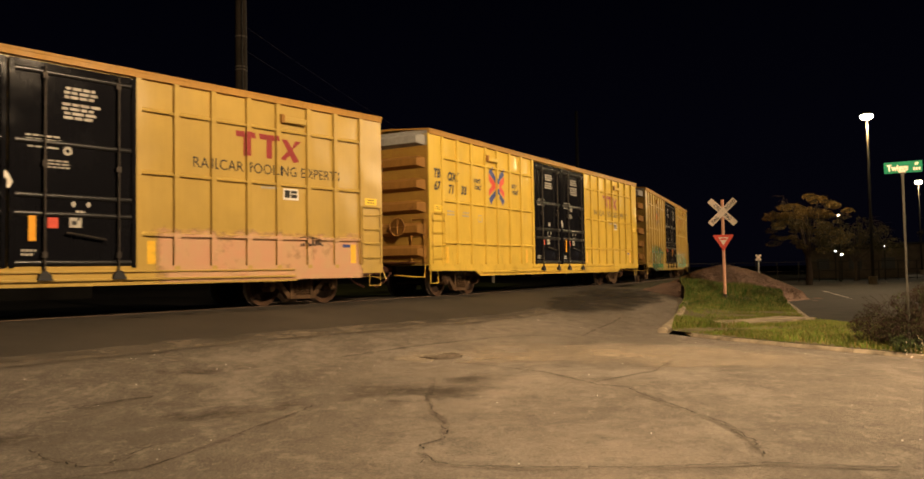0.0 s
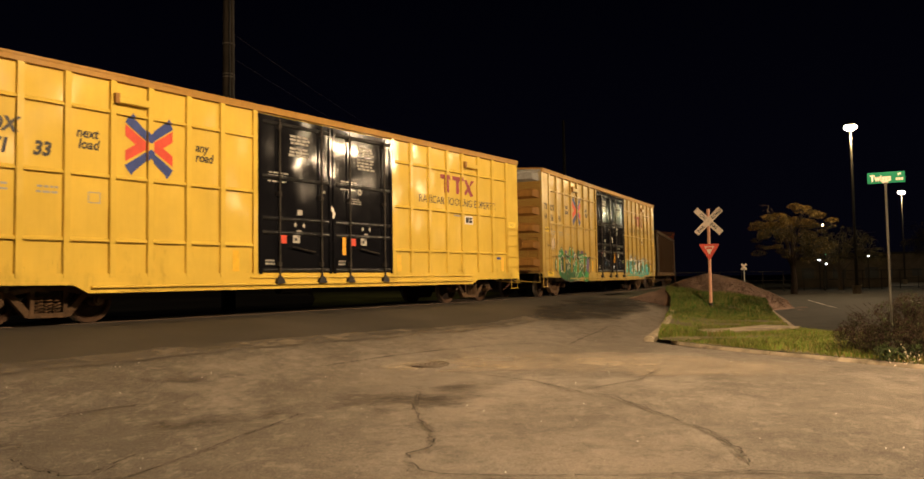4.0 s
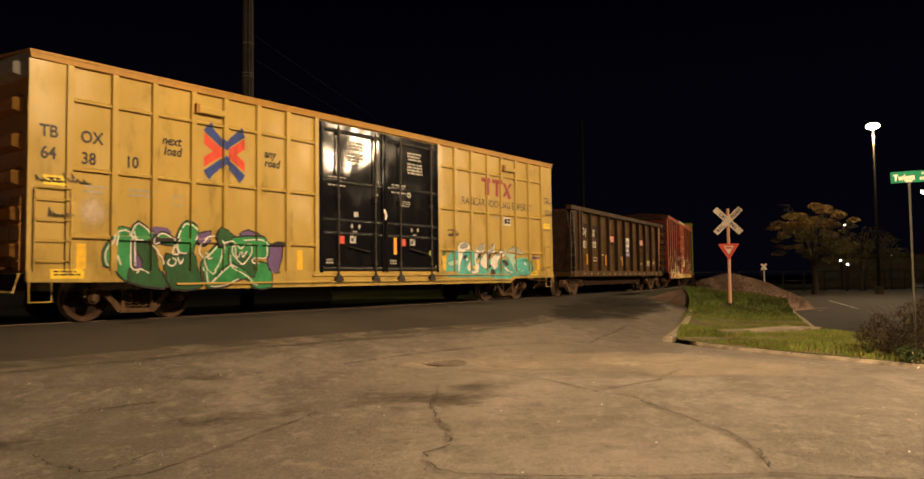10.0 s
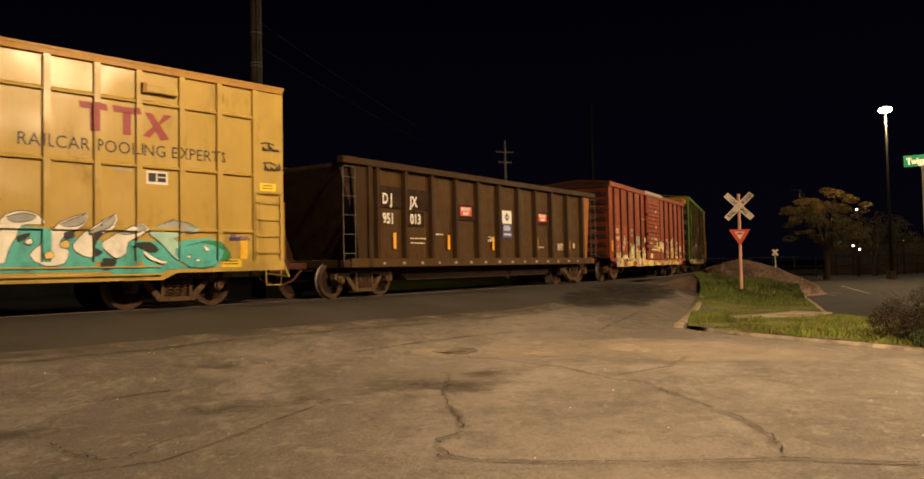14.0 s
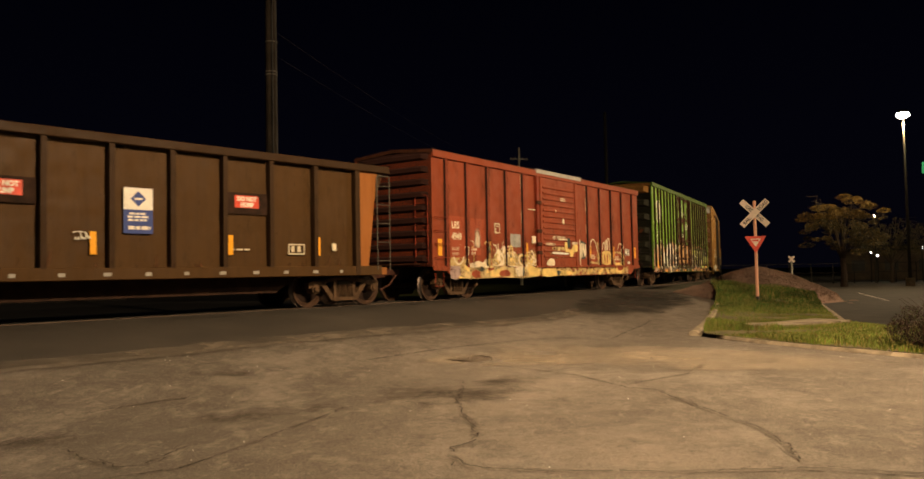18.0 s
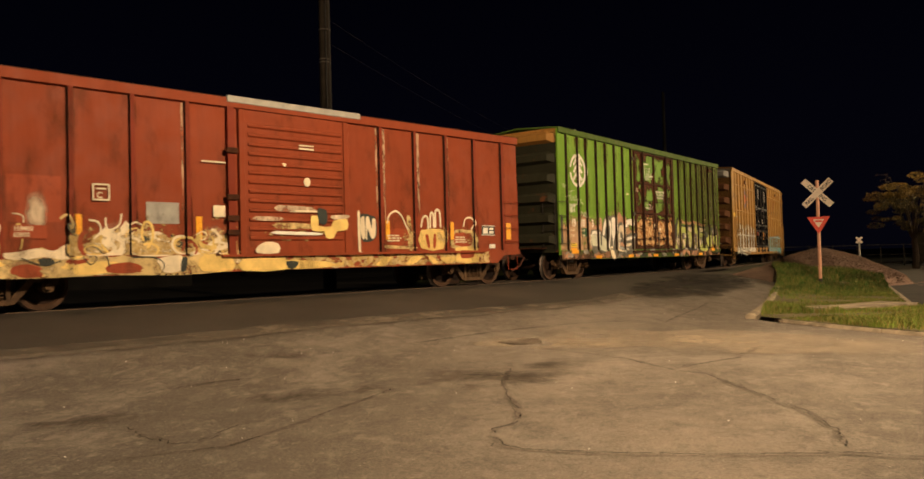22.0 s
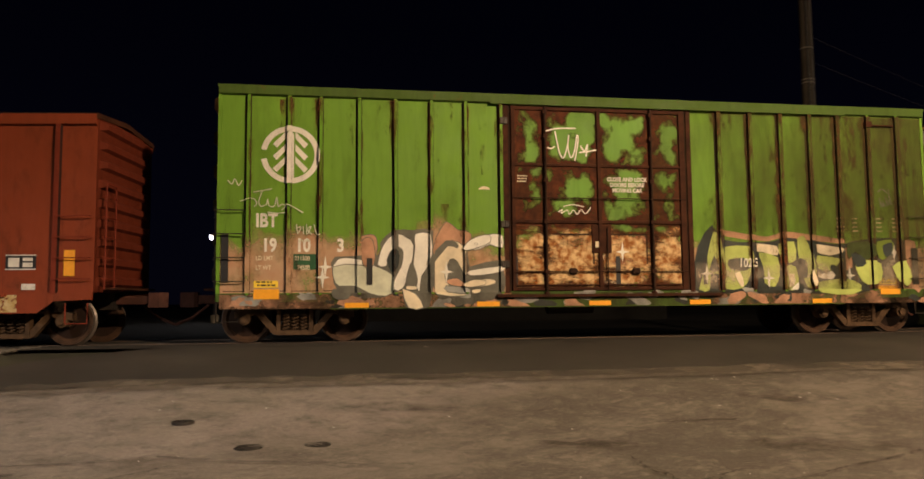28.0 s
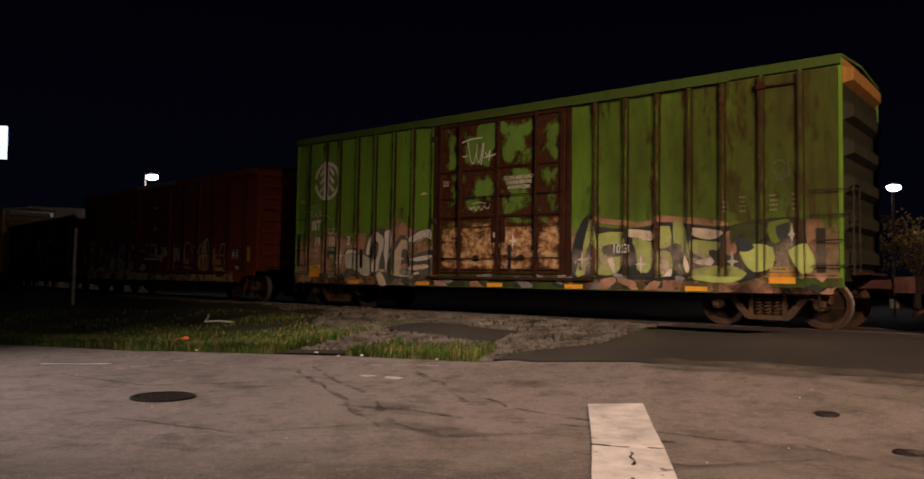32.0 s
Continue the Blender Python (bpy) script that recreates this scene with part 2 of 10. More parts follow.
M = dict(
    road=road_mat(), apron=apron_mat(), soil=soil_mat(),
    # far ground turned nearly black to hold the darkness behind the train
    far_shade=plain("shaded_far_asphalt", (0.012, 0.010, 0.008, 1), 0.95, 0.4, 0.7, bump=0.01),
    lot=plain("lot_asphalt", (0.031, 0.026, 0.022, 1), 0.9, 0.35, 1.2, bump=0.01),
    concrete=plain("kerb_concrete", (0.24, 0.195, 0.135, 1), 0.85, 0.55, 3, bump=0.012),
    island_soil=plain("island_soil", (0.105, 0.088, 0.045, 1), 0.95, 0.4, 2.5, bump=0.02),
    white_line=worn("worn_road_paint", (0.50, 0.46, 0.41, 1), 5.0, 0.27, 0.40, rough=0.75),
    crack=worn("crack_dirt", (0.030, 0.024, 0.017, 1), 5.0, 0.38, 0.52),
    stain=weathered("road_stain", (0.055, 0.043, 0.033, 1), (0.085, 0.068, 0.052, 1), 1.8, (1, 1, 1), 0.42, 0.86, 0.75),
    skid=worn("skid_mark", (0.085, 0.072, 0.062, 1), 1.6, 0.42, 0.72),
    pale_patch=weathered("pale_road_patch", (0.36, 0.29, 0.205, 1), (0.28, 0.225, 0.16, 1), 1.1, (1, 1, 1), 0.34, 0.80, 0.75),
    dust=weathered("road_dust", (0.17, 0.142, 0.108, 1), (0.13, 0.107, 0.08, 1), 1.3, (1, 1, 1), 0.42, 0.72, 0.85),
    faint_line=worn("faint_road_paint", (0.42, 0.38, 0.35, 1), 3.5, 0.40, 0.56),
    iron_dusty=plain("dusty_iron", (0.13, 0.105, 0.08, 1), 0.8, 0.4, 6, bump=0.004),
    iron=plain("cast_iron", (0.05, 0.043, 0.038, 1), 0.55, 0.4, 12, 0.6, bump=0.004),
    rock=plain("quarry_stone", (0.165, 0.11, 0.082, 1), 0.95, 0.3, 1.2, bump=0.01),
    ballast=plain("pale_ballast", (0.115, 0.10, 0.078, 1), 0.9, 0.7, 2, bump=0.01),
    rail=plain("rail_steel", (0.16, 0.11, 0.08, 1), 0.45, 0.3, 9, 0.7),
    railtop=plain("polished_rail", (0.5, 0.48, 0.45, 1), 0.22, 0.15, 9, 1.0),
    tie=plain("tie_timber", (0.06, 0.045, 0.033, 1), 0.9, 0.4, 5, bump=0.01),
    yellow=paint("car_yellow", (0.60, 0.42, 0.07, 1), 0.03, 0.15, 0.20, 0.15, shine=0.5, even=True),
    yellow_old=paint("car_yellow_faded", (0.395, 0.272, 0.068, 1), 0.05, 0.16, 0.30, 0.10, shine=0.4, even=True),
    yellow_drab=paint("car_yellow_drab", (0.34, 0.19, 0.052, 1), 0.12, 0.4, 0.5, 0.02),
    yellow_chord=paint("chord_yellow", (0.34, 0.185, 0.042, 1), 0.25, 0.5, 0.5, 0.01),
    # drab ends: a darker copy of the side paint, shade included
    drab_end_shaded=paint("drab_end_shaded", (0.13, 0.055, 0.022, 1), 0.4, 0.7, 0.6, 0.012),
    # yellow ends: dirtier than the sides, and darkened for shade
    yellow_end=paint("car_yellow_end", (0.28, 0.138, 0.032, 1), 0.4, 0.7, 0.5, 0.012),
    rib_black=plain("rib_black", (0.010, 0.010, 0.011, 1), 0.30, 0.3, 9),
    door_black=paint("door_black", (0.006, 0.006, 0.0075, 1), 0.0, 0.2, 0.10, 0.08, shine=0.26, even=True),
    pink=weathered("primer_pink", (0.60, 0.33, 0.20, 1), (0.56, 0.36, 0.20, 1), 1.2, (1, 1, 1), 0.44, 0.66, 0.9, 0.5),
    red=paint("car_red", (0.205, 0.040, 0.013, 1), 0.16, 0.28, 0.6, 0.014),
    red_post=paint("car_red_post", (0.17, 0.027, 0.011, 1), 0.4, 0.6, 0.65, 0.006),
    red_patch=paint("car_red_patch", (0.27, 0.052, 0.018, 1), 0.1, 0.2, 0.55, 0.008),
    # red rear end: side red turned down to hold its shade
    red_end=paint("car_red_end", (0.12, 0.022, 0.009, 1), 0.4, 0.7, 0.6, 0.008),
    green=paint("car_green", (0.126, 0.252, 0.020, 1), 0.14, 0.4, 0.55, 0.014),
    green_chord=paint("chord_green", (0.055, 0.095, 0.014, 1), 0.4, 0.6, 0.65, 0.006),
    green_post=paint("car_green_post", (0.105, 0.23, 0.013, 1), 0.26, 0.6, 0.6, 0.006),
    green_door=paint("door_green_rusted", (0.125, 0.255, 0.035, 1), 0.2, 0.4, 0.6, 0.01),
    # green ends: dirty paint with the end's shade mixed into the colour
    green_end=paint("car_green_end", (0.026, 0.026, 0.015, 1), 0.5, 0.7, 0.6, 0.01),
    wear_rust=weathered("rust_film", (0.055, 0.018, 0.008, 1), (0.15, 0.055, 0.018, 1), 3.0, (1.5, 1, 0.5), 0.56, 0.72),
    wear_door=weathered("door_rust_film", (0.036, 0.011, 0.005, 1), (0.10, 0.030, 0.010, 1), 2.4, (1, 1, 1), 0.53, 0.66, 0.97, fine=5),
    wear_hot=weathered("orange_rust_film", (0.68, 0.47, 0.23, 1), (0.27, 0.10, 0.022, 1), 2.4, (0.7, 1, 1.6), 0.46, 0.66, 0.97, blend=0.09, fine=7),
    wear_run=weathered("dark_rust_runs", (0.030, 0.010, 0.004, 1), (0.12, 0.042, 0.010, 1), 3.0, (0.55, 1, 2.6), 0.54, 0.66, 0.95),
    wear_ochre=weathered("sprayed_ochre", (0.42, 0.27, 0.07, 1), (0.62, 0.48, 0.26, 1), 5.5, (0.8, 1, 1.3), 0.50, 0.56, 0.9),
    # olive-dark film: grime and the fall-off of light on the rear half
    wear_rear=weathered("dim_rear_film", (0.050, 0.042, 0.012, 1), (0.080, 0.062, 0.020, 1), 0.8, (1.6, 1, 0.5), 0.34, 1.05, 0.75),
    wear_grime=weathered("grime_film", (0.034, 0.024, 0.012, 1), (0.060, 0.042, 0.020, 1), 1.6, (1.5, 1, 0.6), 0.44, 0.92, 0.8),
    wear_white=weathered("spray_mist", (0.66, 0.56, 0.42, 1), (0.58, 0.45, 0.32, 1), 3.0, (1, 1, 1), 0.45, 0.95, 0.9),
    wear_salmon=weathered("salmon_mist", (0.46, 0.25, 0.14, 1), (0.50, 0.33, 0.20, 1), 1.3, (1, 1, 0.8), 0.46, 0.72, 0.92, 0.6),
    g_ochre=worn("spray_ochre_worn", (0.56, 0.42, 0.19, 1), 3.0, 0.36, 0.54, rough=0.6),
    pink_grey=worn("spray_pink_grey", (0.36, 0.26, 0.24, 1), 3.0, 0.34, 0.56, rough=0.6),
    wear_dust=weathered("dust_film", (0.16, 0.115, 0.07, 1), (0.10, 0.07, 0.04, 1), 2.0, (1, 1, 0.6), 0.52, 0.85, 0.6),
    rust_run=worn("rust_run", (0.13, 0.048, 0.017, 1), 3.2, 0.44, 0.74, (1.8, 1, 0.45)),
    # near-black lines: painted post shadows and the joint above the sill
    seam=worn("seam_shade_dark", (0.012, 0.009, 0.007, 1), 1.5, 0.18, 0.34, (1, 1, 0.4)),
    salmon_worn=worn("spray_salmon_worn", (0.44, 0.235, 0.14, 1), 1.5, 0.40, 0.58),
    cream_run=worn("cream_streaks", (0.50, 0.34, 0.22, 1), 3.0, 0.40, 0.58, (1, 1, 0.35)),
    smear=worn("spray_smear", (0.62, 0.50, 0.36, 1), 2.5, 0.36, 0.62, (1, 1, 0.6)),
    # near-black red: grime plus shade, for the red front end and post sides
    end_grime_shade=paint("end_grime_shade", (0.030, 0.011, 0.008, 1), 0.3, 0.6, 0.7, 0.008),
    # dark rust; also stands for shade on post sides and the gondola's front
    rust_and_shade=plain("rust_and_shade", (0.028, 0.014, 0.008, 1), 0.9, 0.5, 4),
    rusty=plain("rust", (0.045, 0.015, 0.006, 1), 0.85, 0.5, 5, bump=0.006),
    gon=paint("gondola_brown", (0.056, 0.027, 0.006, 1), 0.25, 0.5, 0.6, 0.07, (0.07, 0.03, 0.014, 1)),
    gon_post=paint("gondola_post", (0.033, 0.016, 0.005, 1), 0.3, 0.6, 0.65, 0.01),
    gon_orange=paint("gondola_orange", (0.25, 0.092, 0.02, 1), 0.3, 0.5, 0.55, 0.01),
    under=plain("underframe_grime", (0.022, 0.017, 0.013, 1), 0.85, 0.5, 6, bump=0.004),
    truck=plain("truck_rust", (0.080, 0.046, 0.023, 1), 0.75, 0.5, 6, bump=0.005),
    rim=plain("wheel_rim_rust", (0.058, 0.031, 0.017, 1), 0.7, 0.4, 7, 0.1, bump=0.003),
    wheel=plain("wheel_rust", (0.020, 0.010, 0.006, 1), 0.75, 0.4, 5, 0.1),
    tread=plain("wheel_tread", (0.16, 0.13, 0.11, 1), 0.5, 0.2, 9, 0.6),
    coupler=plain("coupler_rust", (0.06, 0.024, 0.016, 1), 0.8, 0.4, 6, bump=0.004),
    stencil=plain("stencil_paint", (0.40, 0.38, 0.34, 1), 0.6, 0.3, 8),
    white=plain("white_paint", (0.74, 0.70, 0.62, 1), 0.55, 0.12, 5),
    cream=plain("cream_paint", (0.72, 0.62, 0.44, 1), 0.6, 0.2, 3),
    black=plain("black_paint", (0.018, 0.017, 0.017, 1), 0.5, 0.2, 5),
    maroon=plain("maroon_paint", (0.26, 0.03, 0.03, 1), 0.5, 0.15, 5),
    amber=plain("faded_reflector", (0.78, 0.47, 0.035, 1), 0.4, 0.15, 9),
    far_grass=plain("far_grass", (0.10, 0.112, 0.022, 1), 0.9, 0.5, 0.8, bump=0.02),
    orange=plain("reflector_orange", (0.85, 0.38, 0.02, 1), 0.35, 0.08, 9),
    ylabel=plain("yellow_label", (0.85, 0.60, 0.04, 1), 0.45, 0.08, 9),
    blue=plain("blue_paint", (0.03, 0.055, 0.22, 1), 0.5, 0.2, 5),
    redmark=plain("red_paint", (0.62, 0.07, 0.035, 1), 0.5, 0.15, 5),
    grey=plain("grey_paint", (0.33, 0.32, 0.29, 1), 0.55, 0.2, 4),
    g_green=plain("spray_green", (0.03, 0.24, 0.075, 1), 0.5, 0.25, 3),
    g_dgreen=plain("spray_dark_green", (0.02, 0.085, 0.03, 1), 0.5, 0.25, 3),
    g_teal=plain("spray_teal", (0.075, 0.40, 0.36, 1), 0.5, 0.25, 3),
    g_mint=plain("spray_mint", (0.34, 0.55, 0.45, 1), 0.5, 0.2, 3),
    g_white=plain("spray_white", (0.76, 0.73, 0.64, 1), 0.55, 0.15, 3),
    g_grey=plain("spray_grey", (0.34, 0.34, 0.31, 1), 0.55, 0.25, 3),
    g_purple=plain("spray_purple", (0.14, 0.09, 0.22, 1), 0.55, 0.25, 3),
    g_lime=plain("spray_lime", (0.40, 0.47, 0.12, 1), 0.55, 0.25, 3),
    g_slate=plain("spray_slate", (0.035, 0.042, 0.038, 1), 0.55, 0.25, 3),
    g_shadow=plain("spray_shadow_grey", (0.13, 0.125, 0.10, 1), 0.6, 0.3, 3),
    g_pale=plain("spray_pale_green", (0.56, 0.57, 0.43, 1), 0.6, 0.22, 3),
    g_yellow=plain("spray_yellow", (0.72, 0.52, 0.17, 1), 0.55, 0.25, 2.5),
    g_salmon=plain("spray_salmon", (0.46, 0.25, 0.15, 1), 0.6, 0.4, 2.2),
    g_blue=plain("spray_blue", (0.15, 0.36, 0.48, 1), 0.5, 0.25, 3),
    sign_green=plain("sign_green", (0.01, 0.16, 0.085, 1), 0.4, 0.1, 9),
    sign_white=plain("sign_white", (0.72, 0.60, 0.48, 1), 0.4, 0.08, 9),
    sign_red=plain("sign_red", (0.62, 0.06, 0.03, 1), 0.4, 0.1, 9),
    post_paint=plain("signpost_paint", (0.62, 0.33, 0.22, 1), 0.6, 0.2, 6),
    steel=plain("galvanised_steel", (0.10, 0.092, 0.075, 1), 0.6, 0.25, 8, 0.4),
    dark_steel=plain("lamp_pole_steel", (0.02, 0.018, 0.016, 1), 0.7, 0.25, 6),
    pole=plain("weathered_pole", (0.024, 0.019, 0.014, 1), 0.8, 0.35, 2, bump=0.01),
    pale_pole=plain("bleached_pole", (0.42, 0.38, 0.32, 1), 0.8, 0.3, 2),
    wire=plain("wire", (0.012, 0.012, 0.012, 1), 0.6),
    bark=plain("bark", (0.045, 0.032, 0.024, 1), 0.9, 0.4, 8, bump=0.02),
    leaf_a=plain("leaf_ochre", (0.14, 0.088, 0.016, 1), 0.7, 0.5, 0.8),
    leaf_b=plain("leaf_dull", (0.055, 0.045, 0.018, 1), 0.7, 0.5, 0.8),
    bush=plain("bush_leaf", (0.030, 0.015, 0.009, 1), 0.8, 0.5, 3),
    bush_green=plain("bush_green_leaf", (0.048, 0.066, 0.02, 1), 0.8, 0.5, 3),
    grass_a=plain("grass_fresh", (0.115, 0.155, 0.02, 1), 0.7, 0.5, 1.0),
    grass_c=plain("grass_dark", (0.045, 0.095, 0.012, 1), 0.8, 0.5, 1.0),
    grass_b=plain("grass_dry", (0.20, 0.16, 0.05, 1), 0.8, 0.45, 1.0),
    stake=plain("stake_wood", (0.34, 0.29, 0.22, 1), 0.85, 0.3, 6),
    wall=plain("far_wall", (0.075, 0.055, 0.04, 1), 0.9, 0.3, 1),
    dark_wall=plain("near_black_wall", (0.012, 0.011, 0.010, 1), 0.95, 0.3, 1),
    orange_litter=plain("orange_plastic", (0.75, 0.16, 0.03, 1), 0.5, 0.15, 9),
    chalk=plain("white_wire", (0.75, 0.72, 0.68, 1), 0.5, 0.05, 9),
    dark_blot=weathered("dark_patch", (0.016, 0.013, 0.010, 1), (0.030, 0.025, 0.019, 1), 0.8, (1, 1, 1), 0.36, 0.62, 0.9),
    lamp_warm=glow("lamp_warm", (1.0, 0.78, 0.42, 1), 12),
    lamp_white=glow("lamp_white", (1.0, 0.97, 0.9, 1), 8),
    lamp_green=glow("lamp_green", (0.1, 1.0, 0.35, 1), 2),
    board=glow("lit_board", (0.55, 0.78, 1.0, 1), 0.25),
    board_ink=glow("lit_board_ink", (0.02, 0.10, 0.35, 1), 0.10),
)

for _n, _v in (("pole", 0.08), ("road", 0.25), ("apron", 0.25), ("dark_steel", 0.1)):
    M[_n].node_tree.nodes["Principled BSDF"].inputs["Specular IOR Level"].default_value = _v

# ---------- building blocks ----------


def mesh_of(name, bm, *mats):
    me = bpy.data.meshes.new(name)
    bm.normal_update()
    bm.to_mesh(me)
    bm.free()
    for m in mats:
        me.materials.append(m)
    return me


def part(name, bm, material, parent=None, label=""):
    ob = new(name, mesh_of(name, bm, *(material if isinstance(material, (list, tuple)) else (material,))))
    if parent:
        ob.parent = parent
    return tagged(ob, label) if label else ob


def again(name, me, parent, x=0, y=0, z=0, rx=0, ry=0, rz=0):
    ob = new(name, me)
    ob.parent = parent
    ob.matrix_basis = pose(x, y, z, rx, ry, rz)
    return ob


def thing(name, label, category, group="", kind="", at=None):
    ob = new(name)
    ob.empty_display_size = 0.3
    if at is not None:
        ob.matrix_basis = at
    return tagged(ob, label, category, group, kind)


def box(bm, x0, x1, y0, y1, z0, z1, mi=0, bev=0.0):
    vs = [bm.verts.new(p) for p in ((x0, y0, z0), (x1, y0, z0), (x1, y1, z0), (x0, y1, z0), (x0, y0, z1), (x1, y0, z1), (x1, y1, z1), (x0, y1, z1))]
    fs = [bm.faces.new([vs[i] for i in f]) for f in ((3, 2, 1, 0), (4, 5, 6, 7), (0, 1, 5, 4), (1, 2, 6, 5), (2, 3, 7, 6), (3, 0, 4, 7))]
    for f in fs:
        f.material_index = mi
    if bev:
        es = {e for f in fs for e in f.edges}
        bmesh.ops.bevel(bm, geom=list(es), offset=bev, segments=1, affect="EDGES")


def prism(bm, profile, a, b, axis="x", mi=0):
    """A closed profile of (p, q) swept from a to b along an axis: x sweeps (y, z), y sweeps (x, z), z sweeps (x, y)."""
    put = {"x": lambda s, p, q: (s, p, q), "y": lambda s, p, q: (p, s, q), "z": lambda s, p, q: (p, q, s)}[axis]
    lo = [bm.verts.new(put(a, p, q)) for p, q in profile]
    hi = [bm.verts.new(put(b, p, q)) for p, q in profile]
    n = len(profile)
    fs = [bm.faces.new(lo), bm.faces.new(hi[::-1])] + [bm.faces.new((lo[i], hi[i], hi[(i + 1) % n], lo[(i + 1) % n])) for i in range(n)]
    for f in fs:
        f.material_index = mi
    bmesh.ops.recalc_face_normals(bm, faces=fs)


def tube(bm, pts, r, seg=8, r1=None, mi=0):
    """A round bar along a line of points, tapering from r to r1."""
    pts = [Vector(p) for p in pts]
    rings = []
    for i, p in enumerate(pts):
        d = (pts[min(i + 1, len(pts) - 1)] - pts[max(i - 1, 0)]).normalized()
        s = d.orthogonal().normalized() if abs(d.z) > 0.9 else d.cross(Vector((0, 0, 1))).normalized()
        u = s.cross(d)
        rr = r if r1 is None else r + (r1 - r) * i / max(1, len(pts) - 1)
        rings.append([bm.verts.new(p + (s * math.cos(k * math.tau / seg) + u * math.sin(k * math.tau / seg)) * rr) for k in range(seg)])
    fs = [bm.faces.new(rings[0]), bm.faces.new(rings[-1][::-1])]
    for a, b in zip(rings, rings[1:]):
        fs += [bm.faces.new((a[k], b[k], b[(k + 1) % seg], a[(k + 1) % seg])) for k in range(seg)]
    for f in fs:
        f.material_index = mi
    bmesh.ops.recalc_face_normals(bm, faces=fs)


def wheel_lathe(bm, prof, y, seg=28, mi=0):
    """A ring profile of (radius, offset) turned about the axle (y)."""
    rings = [[bm.verts.new((r * math.cos(k * math.tau / seg), y + o, r * math.sin(k * math.tau / seg))) for k in range(seg)] for r, o in prof]
    fs = []
    for a, b in zip(rings, rings[1:]):
        fs += [bm.faces.new((a[k], b[k], b[(k + 1) % seg], a[(k + 1) % seg])) for k in range(seg)]
    for f in fs:
        f.material_index = mi
    fs += [bm.faces.new(rings[0]), bm.faces.new(rings[-1])]
    bmesh.ops.recalc_face_normals(bm, faces=fs)


# ---------- the track's line ----------
_S = np.arange(-160, 240, 0.5)
_c = np.clip(_S, -60, 140)
_h = 0.87533 + 0.0073893 * _c + 0.000040172 * _c ** 2 / 2 - 0.0000024038 * _c ** 3 / 6
_X = np.concatenate([[0], np.cumsum((np.cos(_h[1:]) + np.cos(_h[:-1])) / 4)])
_Y = np.concatenate([[0], np.cumsum((np.sin(_h[1:]) + np.sin(_h[:-1])) / 4)])
_i0 = int(160 / 0.5)
_X, _Y = _X - _X[_i0] - 11.209, _Y - _Y[_i0] + 12.403


def on_track(s, off=0.0):
    x, y, h = (float(np.interp(s, _S, v)) for v in (_X, _Y, _h))
    return x + off * math.sin(h), y - off * math.cos(h), h


def from_track(x, y):
    """Distance from the track's middle, the place along it, and the side (1: the camera's)."""
    d = (_X - x) ** 2 + (_Y - y) ** 2
    i = int(d.argmin())
    side = (x - _X[i]) * math.sin(_h[i]) - (y - _Y[i]) * math.cos(_h[i])
    return math.sqrt(d[i]), float(_S[i]), 1 if side > 0 else -1


def smooth(a, b, v):
    v = min(1, max(0, (v - a) / (b - a)))
    return v


def ground_z(x, y):
    d, s, side = from_track(x, y)
    return -0.03 - 0.62 * smooth(2.5, 8.5, d)


def sheet(name, poly, lift, material, step=1.0, kind="structure", label="", category="", wob=0.0):
    """A piece of ground: a polygon cut into squares and laid on the slope."""
    bm = bmesh.new()
    bm.faces.new([bm.verts.new((x, y, 0)) for x, y in poly])
    xs, ys = [p[0] for p in poly], [p[1] for p in poly]
    for lo, hi, no in ((min(xs), max(xs), (1, 0, 0)), (min(ys), max(ys), (0, 1, 0))):
        v = lo + step
        while v < hi:
            bmesh.ops.bisect_plane(bm, geom=bm.verts[:] + bm.edges[:] + bm.faces[:], plane_co=Vector(no) * v, plane_no=no)
            v += step
    for v in bm.verts:
        v.co.z = ground_z(v.co.x, v.co.y) + lift + wob * noise.noise((v.co.x * 0.7, v.co.y * 0.7, 0))
    for f in bm.faces:
        if f.normal.z < 0:
            f.normal_flip()
    bmesh.ops.recalc_face_normals(bm, faces=bm.faces[:])
    if sum(f.normal.z for f in bm.faces) < 0:
        bmesh.ops.reverse_faces(bm, faces=bm.faces[:])
    for f in bm.faces:
        f.smooth = True
    ob = part(name, bm, material)
    return tagged(ob, label, category, "", kind)

# ---------- the ground ----------


def ground_sheet():
    """One sheet out to the horizon, fine near the track and coarse far off."""
    bm = bmesh.new()
    xs = sorted({*range(-60, 61, 2), *range(-200, 201, 20), -3000, -1200, -500, 500, 1200, 3000})
    ys = sorted({*range(-60, 101, 2), *range(-200, 281, 20), -3000, -1200, -500, 500, 1200, 3000})
    grid = [[bm.verts.new((x, y, ground_z(x, y) - 0.05)) for y in ys] for x in xs]
    for i in range(len(xs) - 1):
        for j in range(len(ys) - 1):
            bm.faces.new((grid[i][j], grid[i + 1][j], grid[i + 1][j + 1], grid[i][j + 1])).smooth = True
    return tagged(part("ground", bm, M["soil"]), "dark bare soil and thin weeds", "ground", "", "structure")


ground_sheet()


